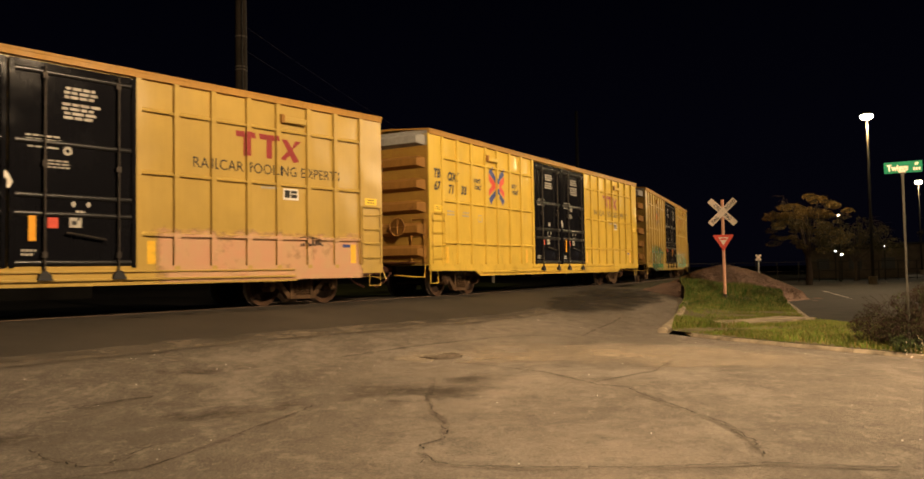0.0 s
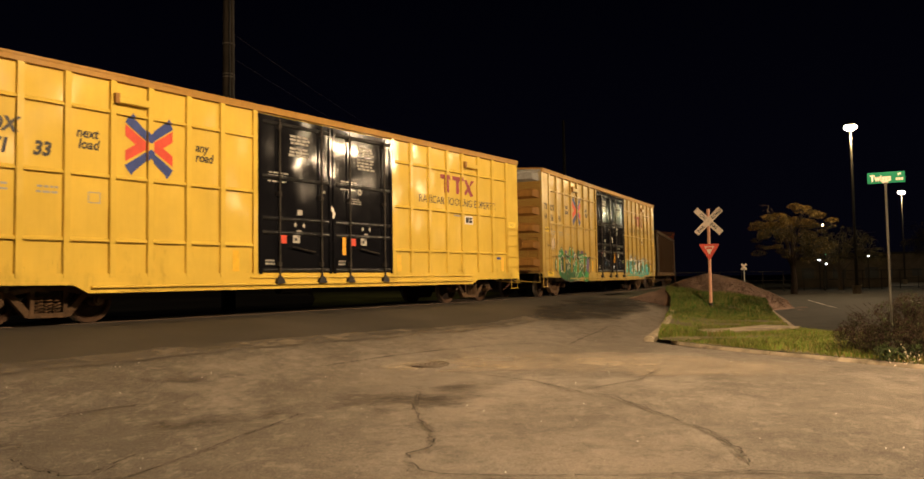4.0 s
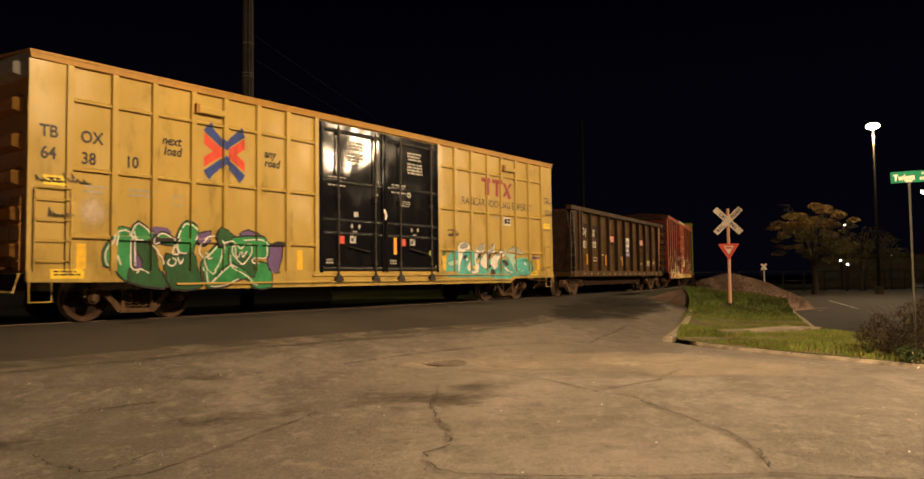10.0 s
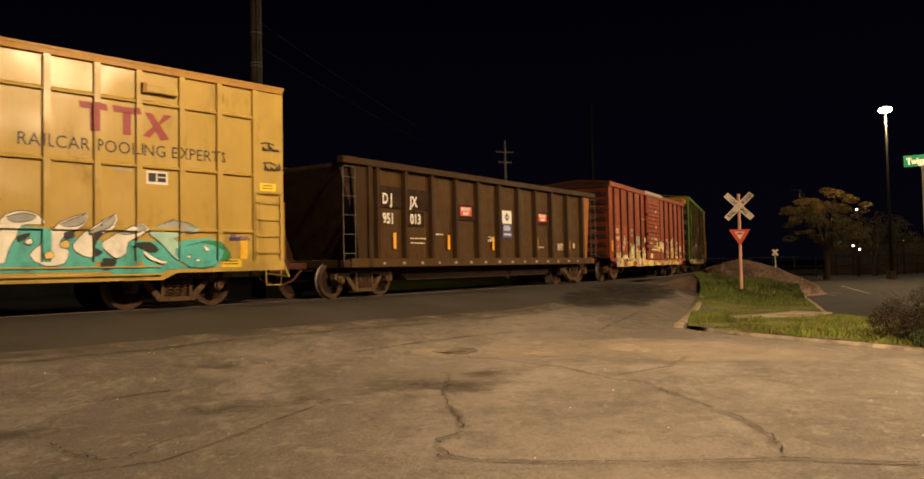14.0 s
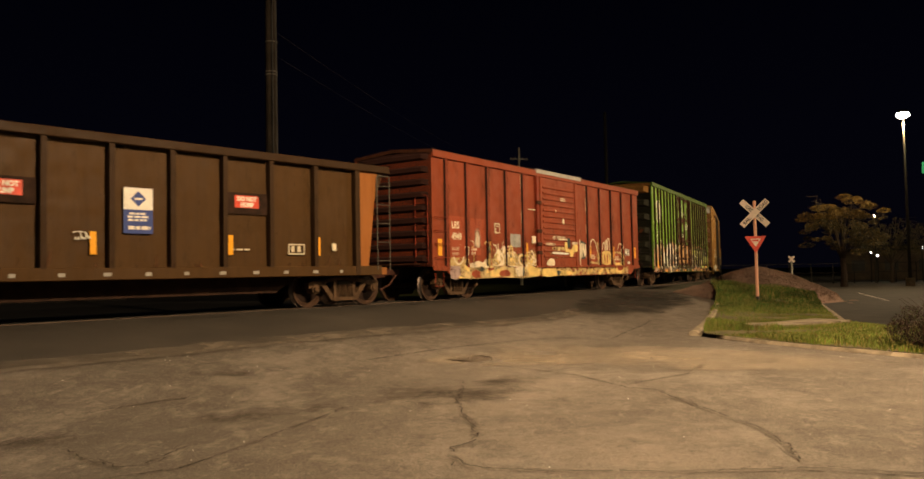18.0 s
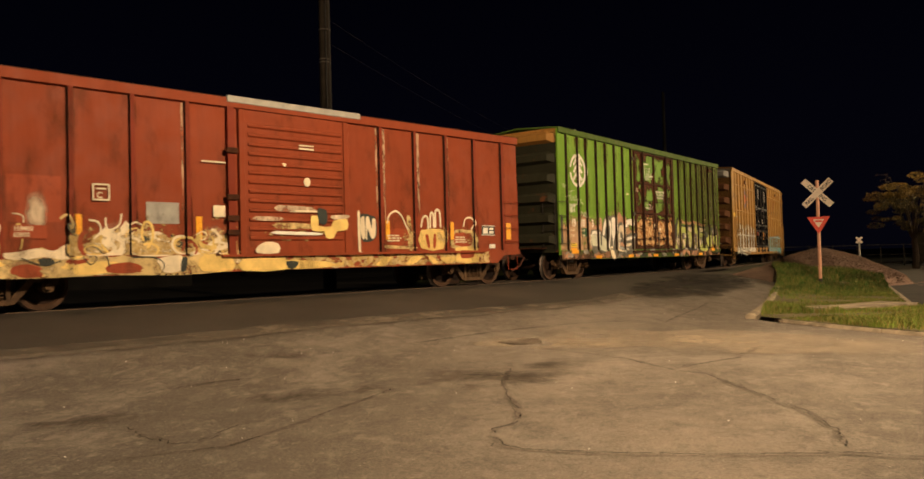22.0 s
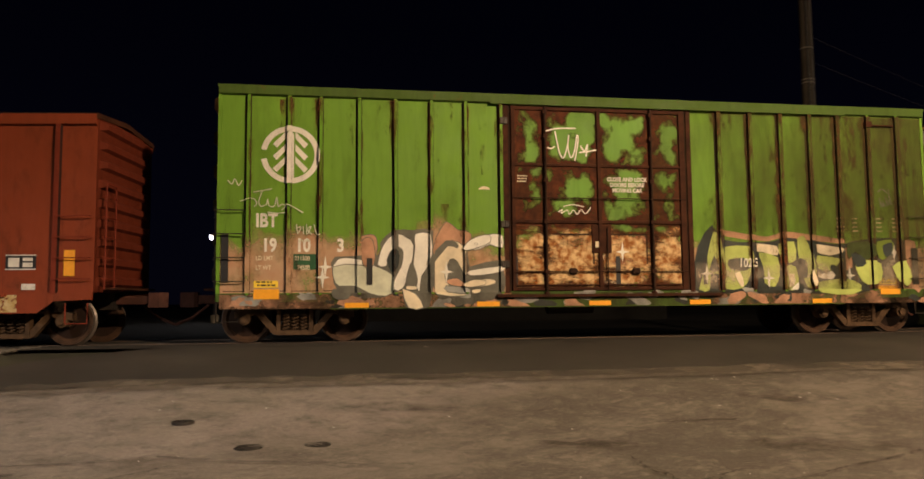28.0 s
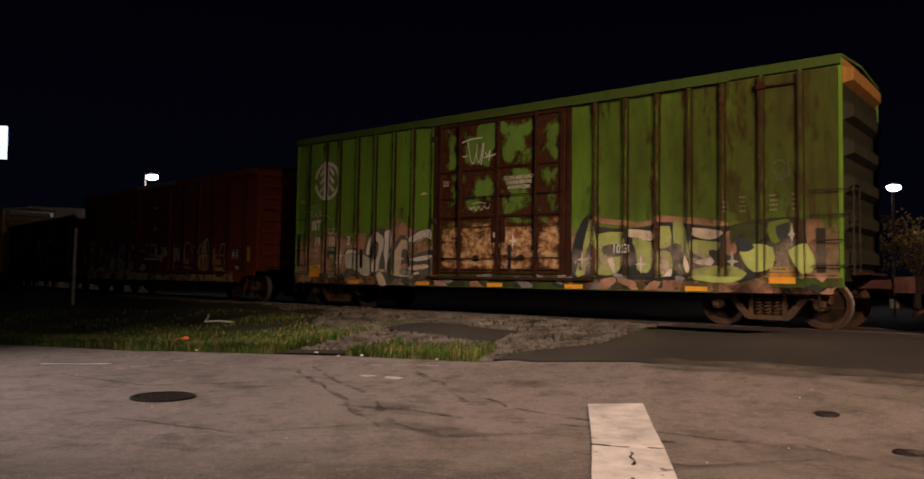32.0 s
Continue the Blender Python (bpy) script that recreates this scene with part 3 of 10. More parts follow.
def jagged(pts, step, amp, rnd):
    out = []
    for a, b in zip(pts, pts[1:]):
        L = math.hypot(b[0] - a[0], b[1] - a[1])
        n = max(1, int(L / step))
        for k in range(n):
            f = k / n
            out.append((a[0] + (b[0] - a[0]) * f + rnd.uniform(-amp, amp), a[1] + (b[1] - a[1]) * f + rnd.uniform(-amp, amp)))
    return out + [pts[-1]]


ROAD = [(-12.3, 1.3), (-13.6, -0.8), (-15.5, -4.2), (-17.2, -8.2), (-36, -46), (36, -46), (6.6, 11.2), (5.9, 12.5), (4.6, 14.9), (4.15, 15.9), (3.9, 16.7), (5.45, 21.7),
        (7.4, 28.3), (6.9, 33.0), (3.2, 32.0), (0.2, 26.5), (-4.8, 18.8), (-10.0, 12.0), (-13.2, 7.6)]
road = sheet("road", ROAD, 0.0, M["road"], 1.0, label="worn cracked tan asphalt street by the crossing", category="road", wob=0.012)
APRON = [(-12.35, 1.4), (-11.5, 3.4), (-10.6, 4.7), (-8.05, 7.75), (-6.2, 9.9), (-5.0, 11.5), (-3.3, 13.75), (-1.4, 16.0), (0.8, 18.7), (1.95, 21.2), (3.6, 25.1), (6.6, 31.2),
            (6.8, 33.0), (3.2, 32.0), (0.2, 26.5), (-4.8, 18.8), (-10.0, 12.0), (-13.2, 7.6), (-13.35, 4.8), (-13.2, 3.2), (-12.8, 1.9)]
_r = random.Random(8)
APRON_EDGE = APRON[:12]
APRON = jagged(APRON[:12], 0.22, 0.07, _r) + APRON[12:]
tar = sheet("road_apron", APRON, 0.018, M["apron"], 0.8,
            label="dark newer asphalt strip laid beside the rails", category="road", wob=0.012)
# ground behind the train, its unlit look painted into the colour
sheet("road_far_side", [(-34.0, -9.0), (-14.0, 9.0), (-10.9, 13.2), (-5.8, 19.9), (-0.8, 27.4), (2.2, 33.2), (10.0, 52.0), (-30, 90), (-95, 60), (-70, -10)], 0.006, M["far_shade"], 2.0,
      label="asphalt beyond the crossing, darkened for lack of light", category="road")
sheet("far_verge", [(-8.5, 41.5), (-4.2, 46.5), (0.8, 58.0), (4.0, 75.0), (-2.0, 100.0), (-20.0, 98.0), (-12.0, 60.0)], 0.05, M["far_grass"], 2.0,
      label="mown grass beyond the track", category="grass", wob=0.08)
sheet("parking_lot", [(8.6, 17.6), (8.35, 19.6), (9.75, 24.0), (11.55, 29.5), (14.2, 37.2), (17.6, 45.0), (24.0, 62.0), (40, 105), (110, 105), (110, -10), (20, -10)], -0.02, M["lot"], 3.0,
      label="dark worn asphalt parking lot", category="parking lot")
verge = sheet("verge", [(-12.4, 1.5), (-13.7, -0.7), (-15.6, -4.1), (-17.3, -8.1), (-34, -42), (-60, -42), (-46, -21.2), (-30.5, -9.5), (-22.5, -2.3), (-15.7, 4.8), (-13.3, 4.4)], 0.0, M["soil"], 1.0,
      label="weedy grass verge along the street", category="verge", wob=0.06)


def strip(bm, pts, w, lift, rnd=None):
    """A thin flat band on the ground along a line."""
    pts = [Vector((x, y, 0)) for x, y in pts]
    rows = []
    for i, p in enumerate(pts):
        d = (pts[min(i + 1, len(pts) - 1)] - pts[max(i - 1, 0)]).normalized()
        n = Vector((-d.y, d.x, 0)) * w / 2 * (rnd.uniform(0.35, 1.4) if rnd else 1)
        rows.append([bm.verts.new((q.x, q.y, ground_z(q.x, q.y) + lift)) for q in (p - n, p + n)])
    for a, b in zip(rows, rows[1:]):
        bm.faces.new((a[0], b[0], b[1], a[1]))


def broken(bm, pts, w, lift, rnd, keep=0.8, step=0.10, amp=0.03):
    """A band with uneven width that breaks off and starts again."""
    pts = jagged(pts, step, amp, rnd)
    run = []
    for p in pts:
        if rnd.random() < keep:
            run.append(p)
            continue
        if len(run) > 2:
            strip(bm, run, w, lift, rnd)
        run = [p] if rnd.random() < 0.5 else []
    if len(run) > 2:
        strip(bm, run, w, lift, rnd)


CRACKS = [[(-3.2, 5.2), (-2.51, 5.67), (-2.36, 6.12), (-2.21, 6.67), (-2.11, 7.12), (-1.97, 7.52), (-1.78, 8.42)], [(-3.72, 6.27), (-3.42, 5.97), (-2.99, 5.72), (-2.84, 5.77), (-2.77, 6.42)],
          [(-0.66, 10.4), (-0.64, 9.78), (-0.64, 8.62), (-0.5, 7.72), (-0.34, 7.07), (-0.35, 6.52), (-0.51, 6.32), (-0.5, 6.02), (-0.37, 5.72), (-0.17, 5.62), (0.28, 5.57), (1.02, 5.52), (2.01, 5.62), (2.59, 5.47), (3.6, 5.3)],
          [(-0.5, 12.0), (0.06, 11.53), (0.84, 10.62), (1.37, 9.47), (1.69, 9.22), (1.75, 8.67), (1.97, 7.82), (2.13, 7.07), (2.15, 6.32), (2.03, 5.67)], [(2.0, 15.93), (2.52, 17.33), (3.08, 18.68), (3.6, 20.2)],
          [(-2.3, 11.7), (-1.2, 13.3), (0.4, 15.2), (1.6, 16.0)], [(1.3, 9.6), (2.3, 10.6), (2.9, 11.9)], [(-4.6, 7.6), (-3.9, 8.6), (-3.4, 9.0)],
          [(-8.6, -3.0), (-7.8, -1.6), (-8.2, -0.4)], [(-12.2, -5.0), (-11.0, -3.4), (-11.4, -1.8)], [(-7.0, 1.2), (-6.4, 2.2), (-6.6, 3.4)]]
SKIDS = [[(-9.4, -0.9), (-9.27, -0.38), (-9.13, -0.01), (-8.69, 0.38), (-8.26, 1.24), (-7.9, 2.2), (-7.2, 3.2)], [(-12.83, -1.37), (-11.4, -0.9), (-10.07, -0.39), (-9.1, -0.3), (-8.35, -0.21), (-7.64, 0.3), (-7.71, 1.13), (-7.3, 2.4)],
         [(-12.6, -1.6), (-11.0, -1.1), (-9.9, -0.75), (-9.0, -0.6), (-8.1, -0.3)], [(-9.9, 1.0), (-9.0, 1.3), (-8.3, 2.0)], [(-11.9, 0.2), (-11.0, 0.5), (-9.6, 0.7)], [(-7.4, 3.4), (-6.3, 3.9), (-5.0, 4.8)]]


def soft_mesh(name, V, F, W, mat, parent):
    me = bpy.data.meshes.new(name)
    me.from_pydata(V, [], F)
    me.materials.append(mat)
    me.attributes.new("wear", "FLOAT", "POINT").data.foreach_set("value", W)
    ob = new(name, me)
    ob.parent = parent
    return ob


def soft_strip(name, lines, w, lift, mat, rnd, most, label):
    """Bands on the ground that fade out to both sides."""
    V, F, W = [], [], []
    for ln in lines:
        pts = [Vector((x, y, 0)) for x, y in jagged(ln, 0.25, 0.02, rnd)]
        for i, p in enumerate(pts):
            d = (pts[min(i + 1, len(pts) - 1)] - pts[max(i - 1, 0)]).normalized()
            n = Vector((-d.y, d.x, 0)) * w / 2
            o = len(V)
            for f, q in ((-1, -0.45), (-0.4, most), (0.4, most), (1, -0.45)):
                c = p + n * f
                V.append((c.x, c.y, ground_z(c.x, c.y) + lift))
                W.append(q if 0 < i < len(pts) - 1 else -0.5)
            if i:
                F += [(o - 4 + j, o + j, o + j + 1, o - 3 + j) for j in range(3)]
    tagged(soft_mesh(name, V, F, W, mat, road), label, kind="stuff")


def cracks():
    rnd = random.Random(4)
    bm = bmesh.new()
    for ln in CRACKS:
        broken(bm, ln, 0.014, 0.016, rnd, 0.88, 0.06, 0.022)
        broken(bm, [(x + rnd.uniform(-0.1, 0.1), y + rnd.uniform(-0.1, 0.1)) for x, y in ln], 0.008, 0.016, rnd, 0.5, 0.08, 0.03)
    # cracks across the stop bar
    for a, b in (((-8.75, 2.0), (-8.5, 2.6)), ((-7.2, 1.55), (-7.0, 2.25)), ((-6.9, 1.85), (-5.6, 1.45))):
        broken(bm, [a, ((a[0] + b[0]) / 2 + 0.05, (a[1] + b[1]) / 2), b], 0.025, 0.026, rnd, 0.9, 0.07, 0.02)
    tagged(part("road_crack", bm, M["crack"], road), "thin broken cracks in the asphalt", kind="stuff")
    soft_strip("road_stain", CRACKS, 0.16, 0.0145, M["stain"], rnd, 0.02, "dirt along the cracks")
    for ln in SKIDS:
        bm = bmesh.new()
        strip(bm, jagged(ln, 0.25, 0.03, rnd), 0.10, 0.0155, rnd)
        part("skid_mark", bm, M["skid"], road)
    # entries 12 and 13 are large dark patches beside the island kerb
    for k, (x, y, rx, ry, a) in enumerate([(-1.0, 9.2, 0.85, 1.0, 10), (-0.2, 9.6, 0.55, 1.3, -20), (-2.6, 8.0, 0.8, 0.4, 30), (-3.8, 10.2, 0.9, 0.25, 38), (-6.9, 6.6, 0.8, 0.3, 35), (-5.5, 5.85, 0.35, 0.16, 40),
                                          (-9.3, -0.2, 0.5, 0.35, 50), (-8.0, 0.2, 0.7, 0.25, 60), (-10.6, 1.6, 0.6, 0.25, 50), (-4.4, 6.6, 0.6, 0.4, 20), (-7.6, 3.0, 0.9, 0.35, 40), (-10.9, -2.2, 0.5, 0.3, 50), (3.9, 24.6, 1.5, 5.0, -24), (5.2, 28.8, 1.4, 3.4, -30), (2.4, 12.7, 3.0, 1.5, -28), (0.2, 12.6, 1.6, 0.9, 20)]):
        V, F, W, n = [(x, y, ground_z(x, y) + (0.0125 if k < 12 or k > 13 else 0.033))], [], [0.12], 24
        for j, q in enumerate((0.35, 0.7, 1.0, 1.35)):
            for i in range(n):
                t = i * math.tau / n
                g = q * rnd.uniform(0.9, 1.1)
                u, v = rx * g * math.cos(t), ry * g * math.sin(t)
                px, py = x + u * math.cos(radians(a)) - v * math.sin(radians(a)), y + u * math.sin(radians(a)) + v * math.cos(radians(a))
                V.append((px, py, ground_z(px, py) + (0.0125 if k < 12 or k > 13 else 0.033) + 0.0001 * k))
                W.append((0.10, 0.03, -0.10, -0.45)[j])
                o, p = 1 + j * n + i, 1 + j * n + (i + 1) % n
                F.append((0, o, p) if j == 0 else (o - n, o, p, p - n))
        # the last two entries are pale patches that make the street brighter
        soft_mesh("oil_stain" if k < 14 else "road_dust", V, F, W, M["stain"] if k < 12 else M["dark_blot"] if k < 14 else M["pale_patch"], road)
    soft_strip("road_dust", [jagged(APRON_EDGE[1:], 0.5, 0.06, rnd)], 1.3, 0.027, M["dust"], rnd, 0.10, "pale dust along the asphalt seam")


cracks()


def markings():
    bm = bmesh.new()
    strip(bm, [(-9.2, 2.41), (-8.2, 2.17), (-7.2, 1.92), (-6.1, 1.62), (-4.2, 1.12)], 0.63, 0.020)
    tagged(part("stop_bar", bm, M["white_line"], road), "worn white painted stop bar")
    for k, (a, b, w, m) in enumerate([((-13.46, -5.76), (-13.51, -4.69), 0.13, "white_line"), ((-14.14, -3.93), (-13.43, -2.86), 0.08, "faint_line"), ((-12.84, -0.97), (-12.19, 0.57), 0.07, "faint_line"), ((-11.85, -0.61), (-11.44, -0.03), 0.13, "white_line"),
                                   ((-12.82, -4.35), (-13.53, -3.95), 0.08, "faint_line"), ((-14.9, -5.0), (-14.2, -4.0), 0.05, "faint_line")]):
        bm = bmesh.new()
        strip(bm, jagged([a, b], 0.15, 0.02, random.Random(k)), w, 0.018, random.Random(k))
        part("lane_dash", bm, M[m], road)
    for a, b in [((18.4, 42.4), (14.9, 31.5)), ((22.5, 41.0), (19.2, 31.0)), ((26.5, 39.5), (23.2, 29.6)), ((24.5, 60), (40, 56))]:
        bm = bmesh.new()
        strip(bm, [a, ((a[0] + b[0]) / 2, (a[1] + b[1]) / 2), b], 0.12, 0.0)
        part("bay_line", bm, M["faint_line"], bpy.data.objects["parking_lot"])


markings()


def manhole(x, y, r, name="manhole_cover", mat="iron"):
    """A cast cover in its ring, with raised pads."""
    z = ground_z(x, y)
    ob = thing(name, "round cast-iron cover set in the street", "manhole cover", at=pose(x, y, z + 0.012))
    bm = bmesh.new()
    n = 32
    for r0, r1, h in ((r, r * 0.90, 0.012),):
        rings = [[bm.verts.new((q * math.cos(k * math.tau / n), q * math.sin(k * math.tau / n), zz)) for k in range(n)] for q, zz in ((r0, -0.03), (r0, h), (r1, h), (r1, 0.0))]
        for a, b in zip(rings, rings[1:]):
            for k in range(n):
                bm.faces.new((a[k], a[(k + 1) % n], b[(k + 1) % n], b[k]))
    part("ring", bm, M[mat], ob)
    bm = bmesh.new()
    bm.faces.new([bm.verts.new((r * 0.89 * math.cos(k * math.tau / n), r * 0.89 * math.sin(k * math.tau / n), 0.004)) for k in range(n)])
    m = int(r / 0.07)
    for i in range(-m, m + 1):
        for j in range(-m, m + 1):
            if math.hypot(i, j) * 0.07 < r * 0.8:
                box(bm, i * 0.07 - 0.02, i * 0.07 + 0.02, j * 0.07 - 0.02, j * 0.07 + 0.02, 0.004, 0.011)
    part("lid", bm, M[mat], ob)


manhole(-0.73, 12.55, 0.38, mat="iron_dusty")
manhole(-10.03, -2.9, 0.37)
manhole(-6.8, 4.33, 0.14, "valve_cover")
manhole(-6.4, 4.85, 0.13, "valve_cover")
manhole(-8.2, 4.4, 0.12, "valve_cover")


# ---------- track ----------


def build_track():
    tr = thing("railway_track", "rusty railway track on timber ties with worn bright rail heads", "railway track", kind="structure")
    prof = [(-0.035, 0.0), (0.035, 0.0), (0.035, -0.04), (0.01, -0.05), (0.01, -0.14), (0.07, -0.16), (-0.07, -0.16), (-0.01, -0.14), (-0.01, -0.05), (-0.035, -0.04)]
    for side in (-0.7525, 0.7525):
        bm = bmesh.new()
        rows = []
        for s in np.arange(-90, 131, 2.0):
            x, y, h = on_track(s, side)
            rows.append([bm.verts.new((x + p * math.sin(h), y - p * math.cos(h), q)) for p, q in prof])
        n = len(prof)
        for a, b in zip(rows, rows[1:]):
            for k in range(n):
                f = bm.faces.new((a[k], b[k], b[(k + 1) % n], a[(k + 1) % n]))
                f.material_index = 1 if k == 0 else 0
        bmesh.ops.recalc_face_normals(bm, faces=bm.faces[:])
        part("rail", bm, [M["rail"], M["railtop"]], tr)
    bm = bmesh.new()
    box(bm, -0.11, 0.11, -1.3, 1.3, -0.30, -0.155, bev=0.012)
    me = mesh_of("tie", bm, M["tie"])
    for s in [*np.arange(-46, -9.5, 0.6), *np.arange(33, 75, 0.6)]:
        x, y, h = on_track(float(s))
        again("tie", me, tr, x, y, 0, 0, 0, math.degrees(h))
    # stone bed either side of the crossing
    for a, b in ((-90, -9.5), (33, 130)):
        bm = bmesh.new()
        rows = []
        for s in np.arange(a, b + 0.1, 1.0):
            row = []
            for off, z in ((-3.6, -0.5), (-1.7, -0.19), (-0.9, -0.17), (0, -0.18), (0.9, -0.17), (1.7, -0.19), (3.4, -0.30), (4.2, -0.42)):
                x, y, h = on_track(float(s), off)
                row.append(bm.verts.new((x, y, z + 0.03 * noise.noise((x, y, 0)))))
            rows.append(row)
        for p, q in zip(rows, rows[1:]):
            for k in range(len(p) - 1):
                bm.faces.new((p[k], q[k], q[k + 1], p[k + 1])).smooth = True
        bmesh.ops.recalc_face_normals(bm, faces=bm.faces[:])
        if sum(f.normal.z for f in bm.faces) < 0:
            bmesh.ops.reverse_faces(bm, faces=bm.faces[:])
        part("ballast_bed", bm, M["soil"], tr)
    # asphalt between the rails at the crossing
    bm = bmesh.new()
    for lo, hi in ((-1.9, -0.82), (-0.66, 0.66), (0.82, 2.1)):
        rows = []
        for s in np.arange(-9.6, 33.1, 1.0):
            row = []
            for off in (lo, hi):
                x, y, h = on_track(float(s), off)
                row.append(bm.verts.new((x, y, -0.012)))
            rows.append(row)
        for p, q in zip(rows, rows[1:]):
            bm.faces.new((p[0], p[1], q[1], q[0]))
    bmesh.ops.recalc_face_normals(bm, faces=bm.faces[:])
    if sum(f.normal.z for f in bm.faces) < 0:
        bmesh.ops.reverse_faces(bm, faces=bm.faces[:])
    part("crossing_fill", bm, M["apron"], tr)


build_track()


def stone_mesh(rnd, r):
    bm = bmesh.new()
    bmesh.ops.create_icosphere(bm, subdivisions=1, radius=r)
    for v in bm.verts:
        v.co *= rnd.uniform(0.65, 1.2)
        v.co.z *= 0.75
    return bm


def scatter_stones(name, spots, sizes, material, label, seed):
    """Many small angular stones in one mesh."""
    rnd = random.Random(seed)
    shapes = []
    for k in range(8):
        bm = stone_mesh(rnd, 1.0)
        bm.verts.index_update()
        shapes.append(([v.co.copy() for v in bm.verts], [[v.index for v in f.verts] for f in bm.faces]))
        bm.free()
    V, F = [], []
    for x, y, z in spots:
        vs, fs = rnd.choice(shapes)
        r = rnd.uniform(*sizes)
        q = Euler((rnd.uniform(-0.6, 0.6), rnd.uniform(-0.6, 0.6), rnd.uniform(0, 6.3))).to_matrix()
        o = len(V)
        V += [tuple(q @ v * r + Vector((x, y, z))) for v in vs]
        F += [[i + o for i in f] for f in fs]
    me = bpy.data.meshes.new(name)
    me.from_pydata(V, [], F)
    me.materials.append(material)
    return tagged(new(name, me), label, "stones", "", "stuff")


def bed_z(off):
    return float(np.interp(off, [0.9, 1.7, 3.4, 4.2, 9], [-0.17, -0.19, -0.30, -0.42, -0.9]))


def verge_top(x, y):
    d, s, side = from_track(x, y)
    g = ground_z(x, y) + 0.06 * noise.noise((x * 0.7, y * 0.7, 0))
    return max(g, bed_z(d) + 0.03)


SPILL = [(-16.5, -0.35), (-17.2, 0.3), (-16.9, 0.75), (-16.42, 1.32), (-15.7, 1.7), (-15.17, 2.27), (-14.6, 1.95), (-14.1, 1.6), (-14.54, 1.07), (-15.3, 0.75), (-15.88, 0.16)]


def pale_gravel():
    rnd = random.Random(5)
    spots = []
    while len(spots) < 8000:
        s, off = rnd.uniform(-32, -8.0), rnd.uniform(1.2, 7.2)
        x, y, h = on_track(s, off)
        near = smooth(-17.5, -12.5, s)
        lim = 2.2 + 4.6 * near + 0.9 * noise.noise((x * 0.5, y * 0.5, 3))
        if off > lim or in_poly(x, y, APRON) or in_poly(x, y, ROAD) or in_poly(x, y, SPILL) or rnd.random() > 0.25 + 0.75 * near:
            continue
        spots.append((x, y, verge_top(x, y) + 0.01))
    scatter_stones("gravel", spots, (0.02, 0.06), M["ballast"], "pale crushed stone spilled beside the rails", 6)


def in_poly(x, y, poly):
    c = False
    for (x0, y0), (x1, y1) in zip(poly, poly[1:] + poly[:1]):
        if (y0 > y) != (y1 > y) and x < (x1 - x0) * (y - y0) / (y1 - y0) + x0:
            c = not c
    return c


pale_gravel()


def road_chips():
    """Bits of broken glass and pale stone scattered over the street."""
    rnd = random.Random(77)
    spots = []
    while len(spots) < 170:
        x, y = rnd.uniform(-15, 6), rnd.uniform(-7, 19)
        if in_poly(x, y, ROAD) and not in_poly(x, y, APRON) and math.hypot(x, y) > 2.5:
            spots.append((x, y, ground_z(x, y) + 0.016))
    scatter_stones("road_grit", spots, (0.004, 0.009), M["chalk"], "pale stone chips and glass bits on the street", 78)


road_chips()


# ---------- kerbed island ----------


def kerb(pts, h, w, name, parent=None):
    """A concrete kerb in separate cast lengths with a rounded top edge."""
    for a, b in zip(pts, pts[1:]):
        L = math.hypot(b[0] - a[0], b[1] - a[1])
        n = max(1, round(L / 1.8))
        for k in range(n):
            p = [a[i] + (b[i] - a[i]) * (k + 0.004) / n for i in (0, 1)]
            q = [a[i] + (b[i] - a[i]) * (k + 0.996) / n for i in (0, 1)]
            d = Vector((q[0] - p[0], q[1] - p[1], 0)).normalized()
            s = Vector((-d.y, d.x, 0))
            bm = bmesh.new()
            prof = [(-w / 2, -0.15), (w / 2, -0.15), (w / 2, h - 0.03), (w / 2 - 0.03, h), (-w / 2 + 0.04, h), (-w / 2, h - 0.05)]
            rows = []
            for c in (p, q):
                z = ground_z(c[0], c[1])
                rows.append([bm.verts.new((c[0] + s.x * u, c[1] + s.y * u, z + v)) for u, v in prof])
            m = len(prof)
            fs = [bm.faces.new(rows[0]), bm.faces.new(rows[1][::-1])] + [bm.faces.new((rows[0][i], rows[1][i], rows[1][(i + 1) % m], rows[0][(i + 1) % m])) for i in range(m)]
            bmesh.ops.recalc_face_normals(bm, faces=fs)
            part("kerb_stone", bm, M["concrete"], parent)


island = thing("kerb", "worn pale concrete kerb round a grass island", "kerb", kind="structure")
kerb([(3.85, 16.8), (4.6, 19.0), (5.5, 21.8), (6.6, 25.4), (7.5, 28.6)], 0.10, 0.20, "kerb", island)
kerb([(4.35, 16.6), (4.30, 15.9), (4.65, 15.0), (5.3, 13.7), (5.95, 12.6), (6.9, 10.9), (9.0, 7.0)], 0.055, 0.15, "kerb", island)
kerb([(8.2, 19.8), (9.6, 24.0), (11.4, 29.5), (14.0, 37.0)], 0.10, 0.16, "kerb", island)
ISL = [(4.05, 16.75), (4.35, 15.9), (4.7, 15.1), (6.0, 12.7), (7.0, 10.9), (9.1, 7.1), (12, 9), (9.5, 15.5), (8.15, 19.7), (9.5, 24.0), (11.3, 29.5), (13.9, 37.0), (9.2, 37.0), (7.45, 28.6), (5.42, 21.8)]


def island_z(x, y):
    d = math.hypot(x - 9.2, y - 31.2)
    return ground_z(x, y) + 0.06 + 0.36 * max(0, 1 - (d / 4.6) ** 2)


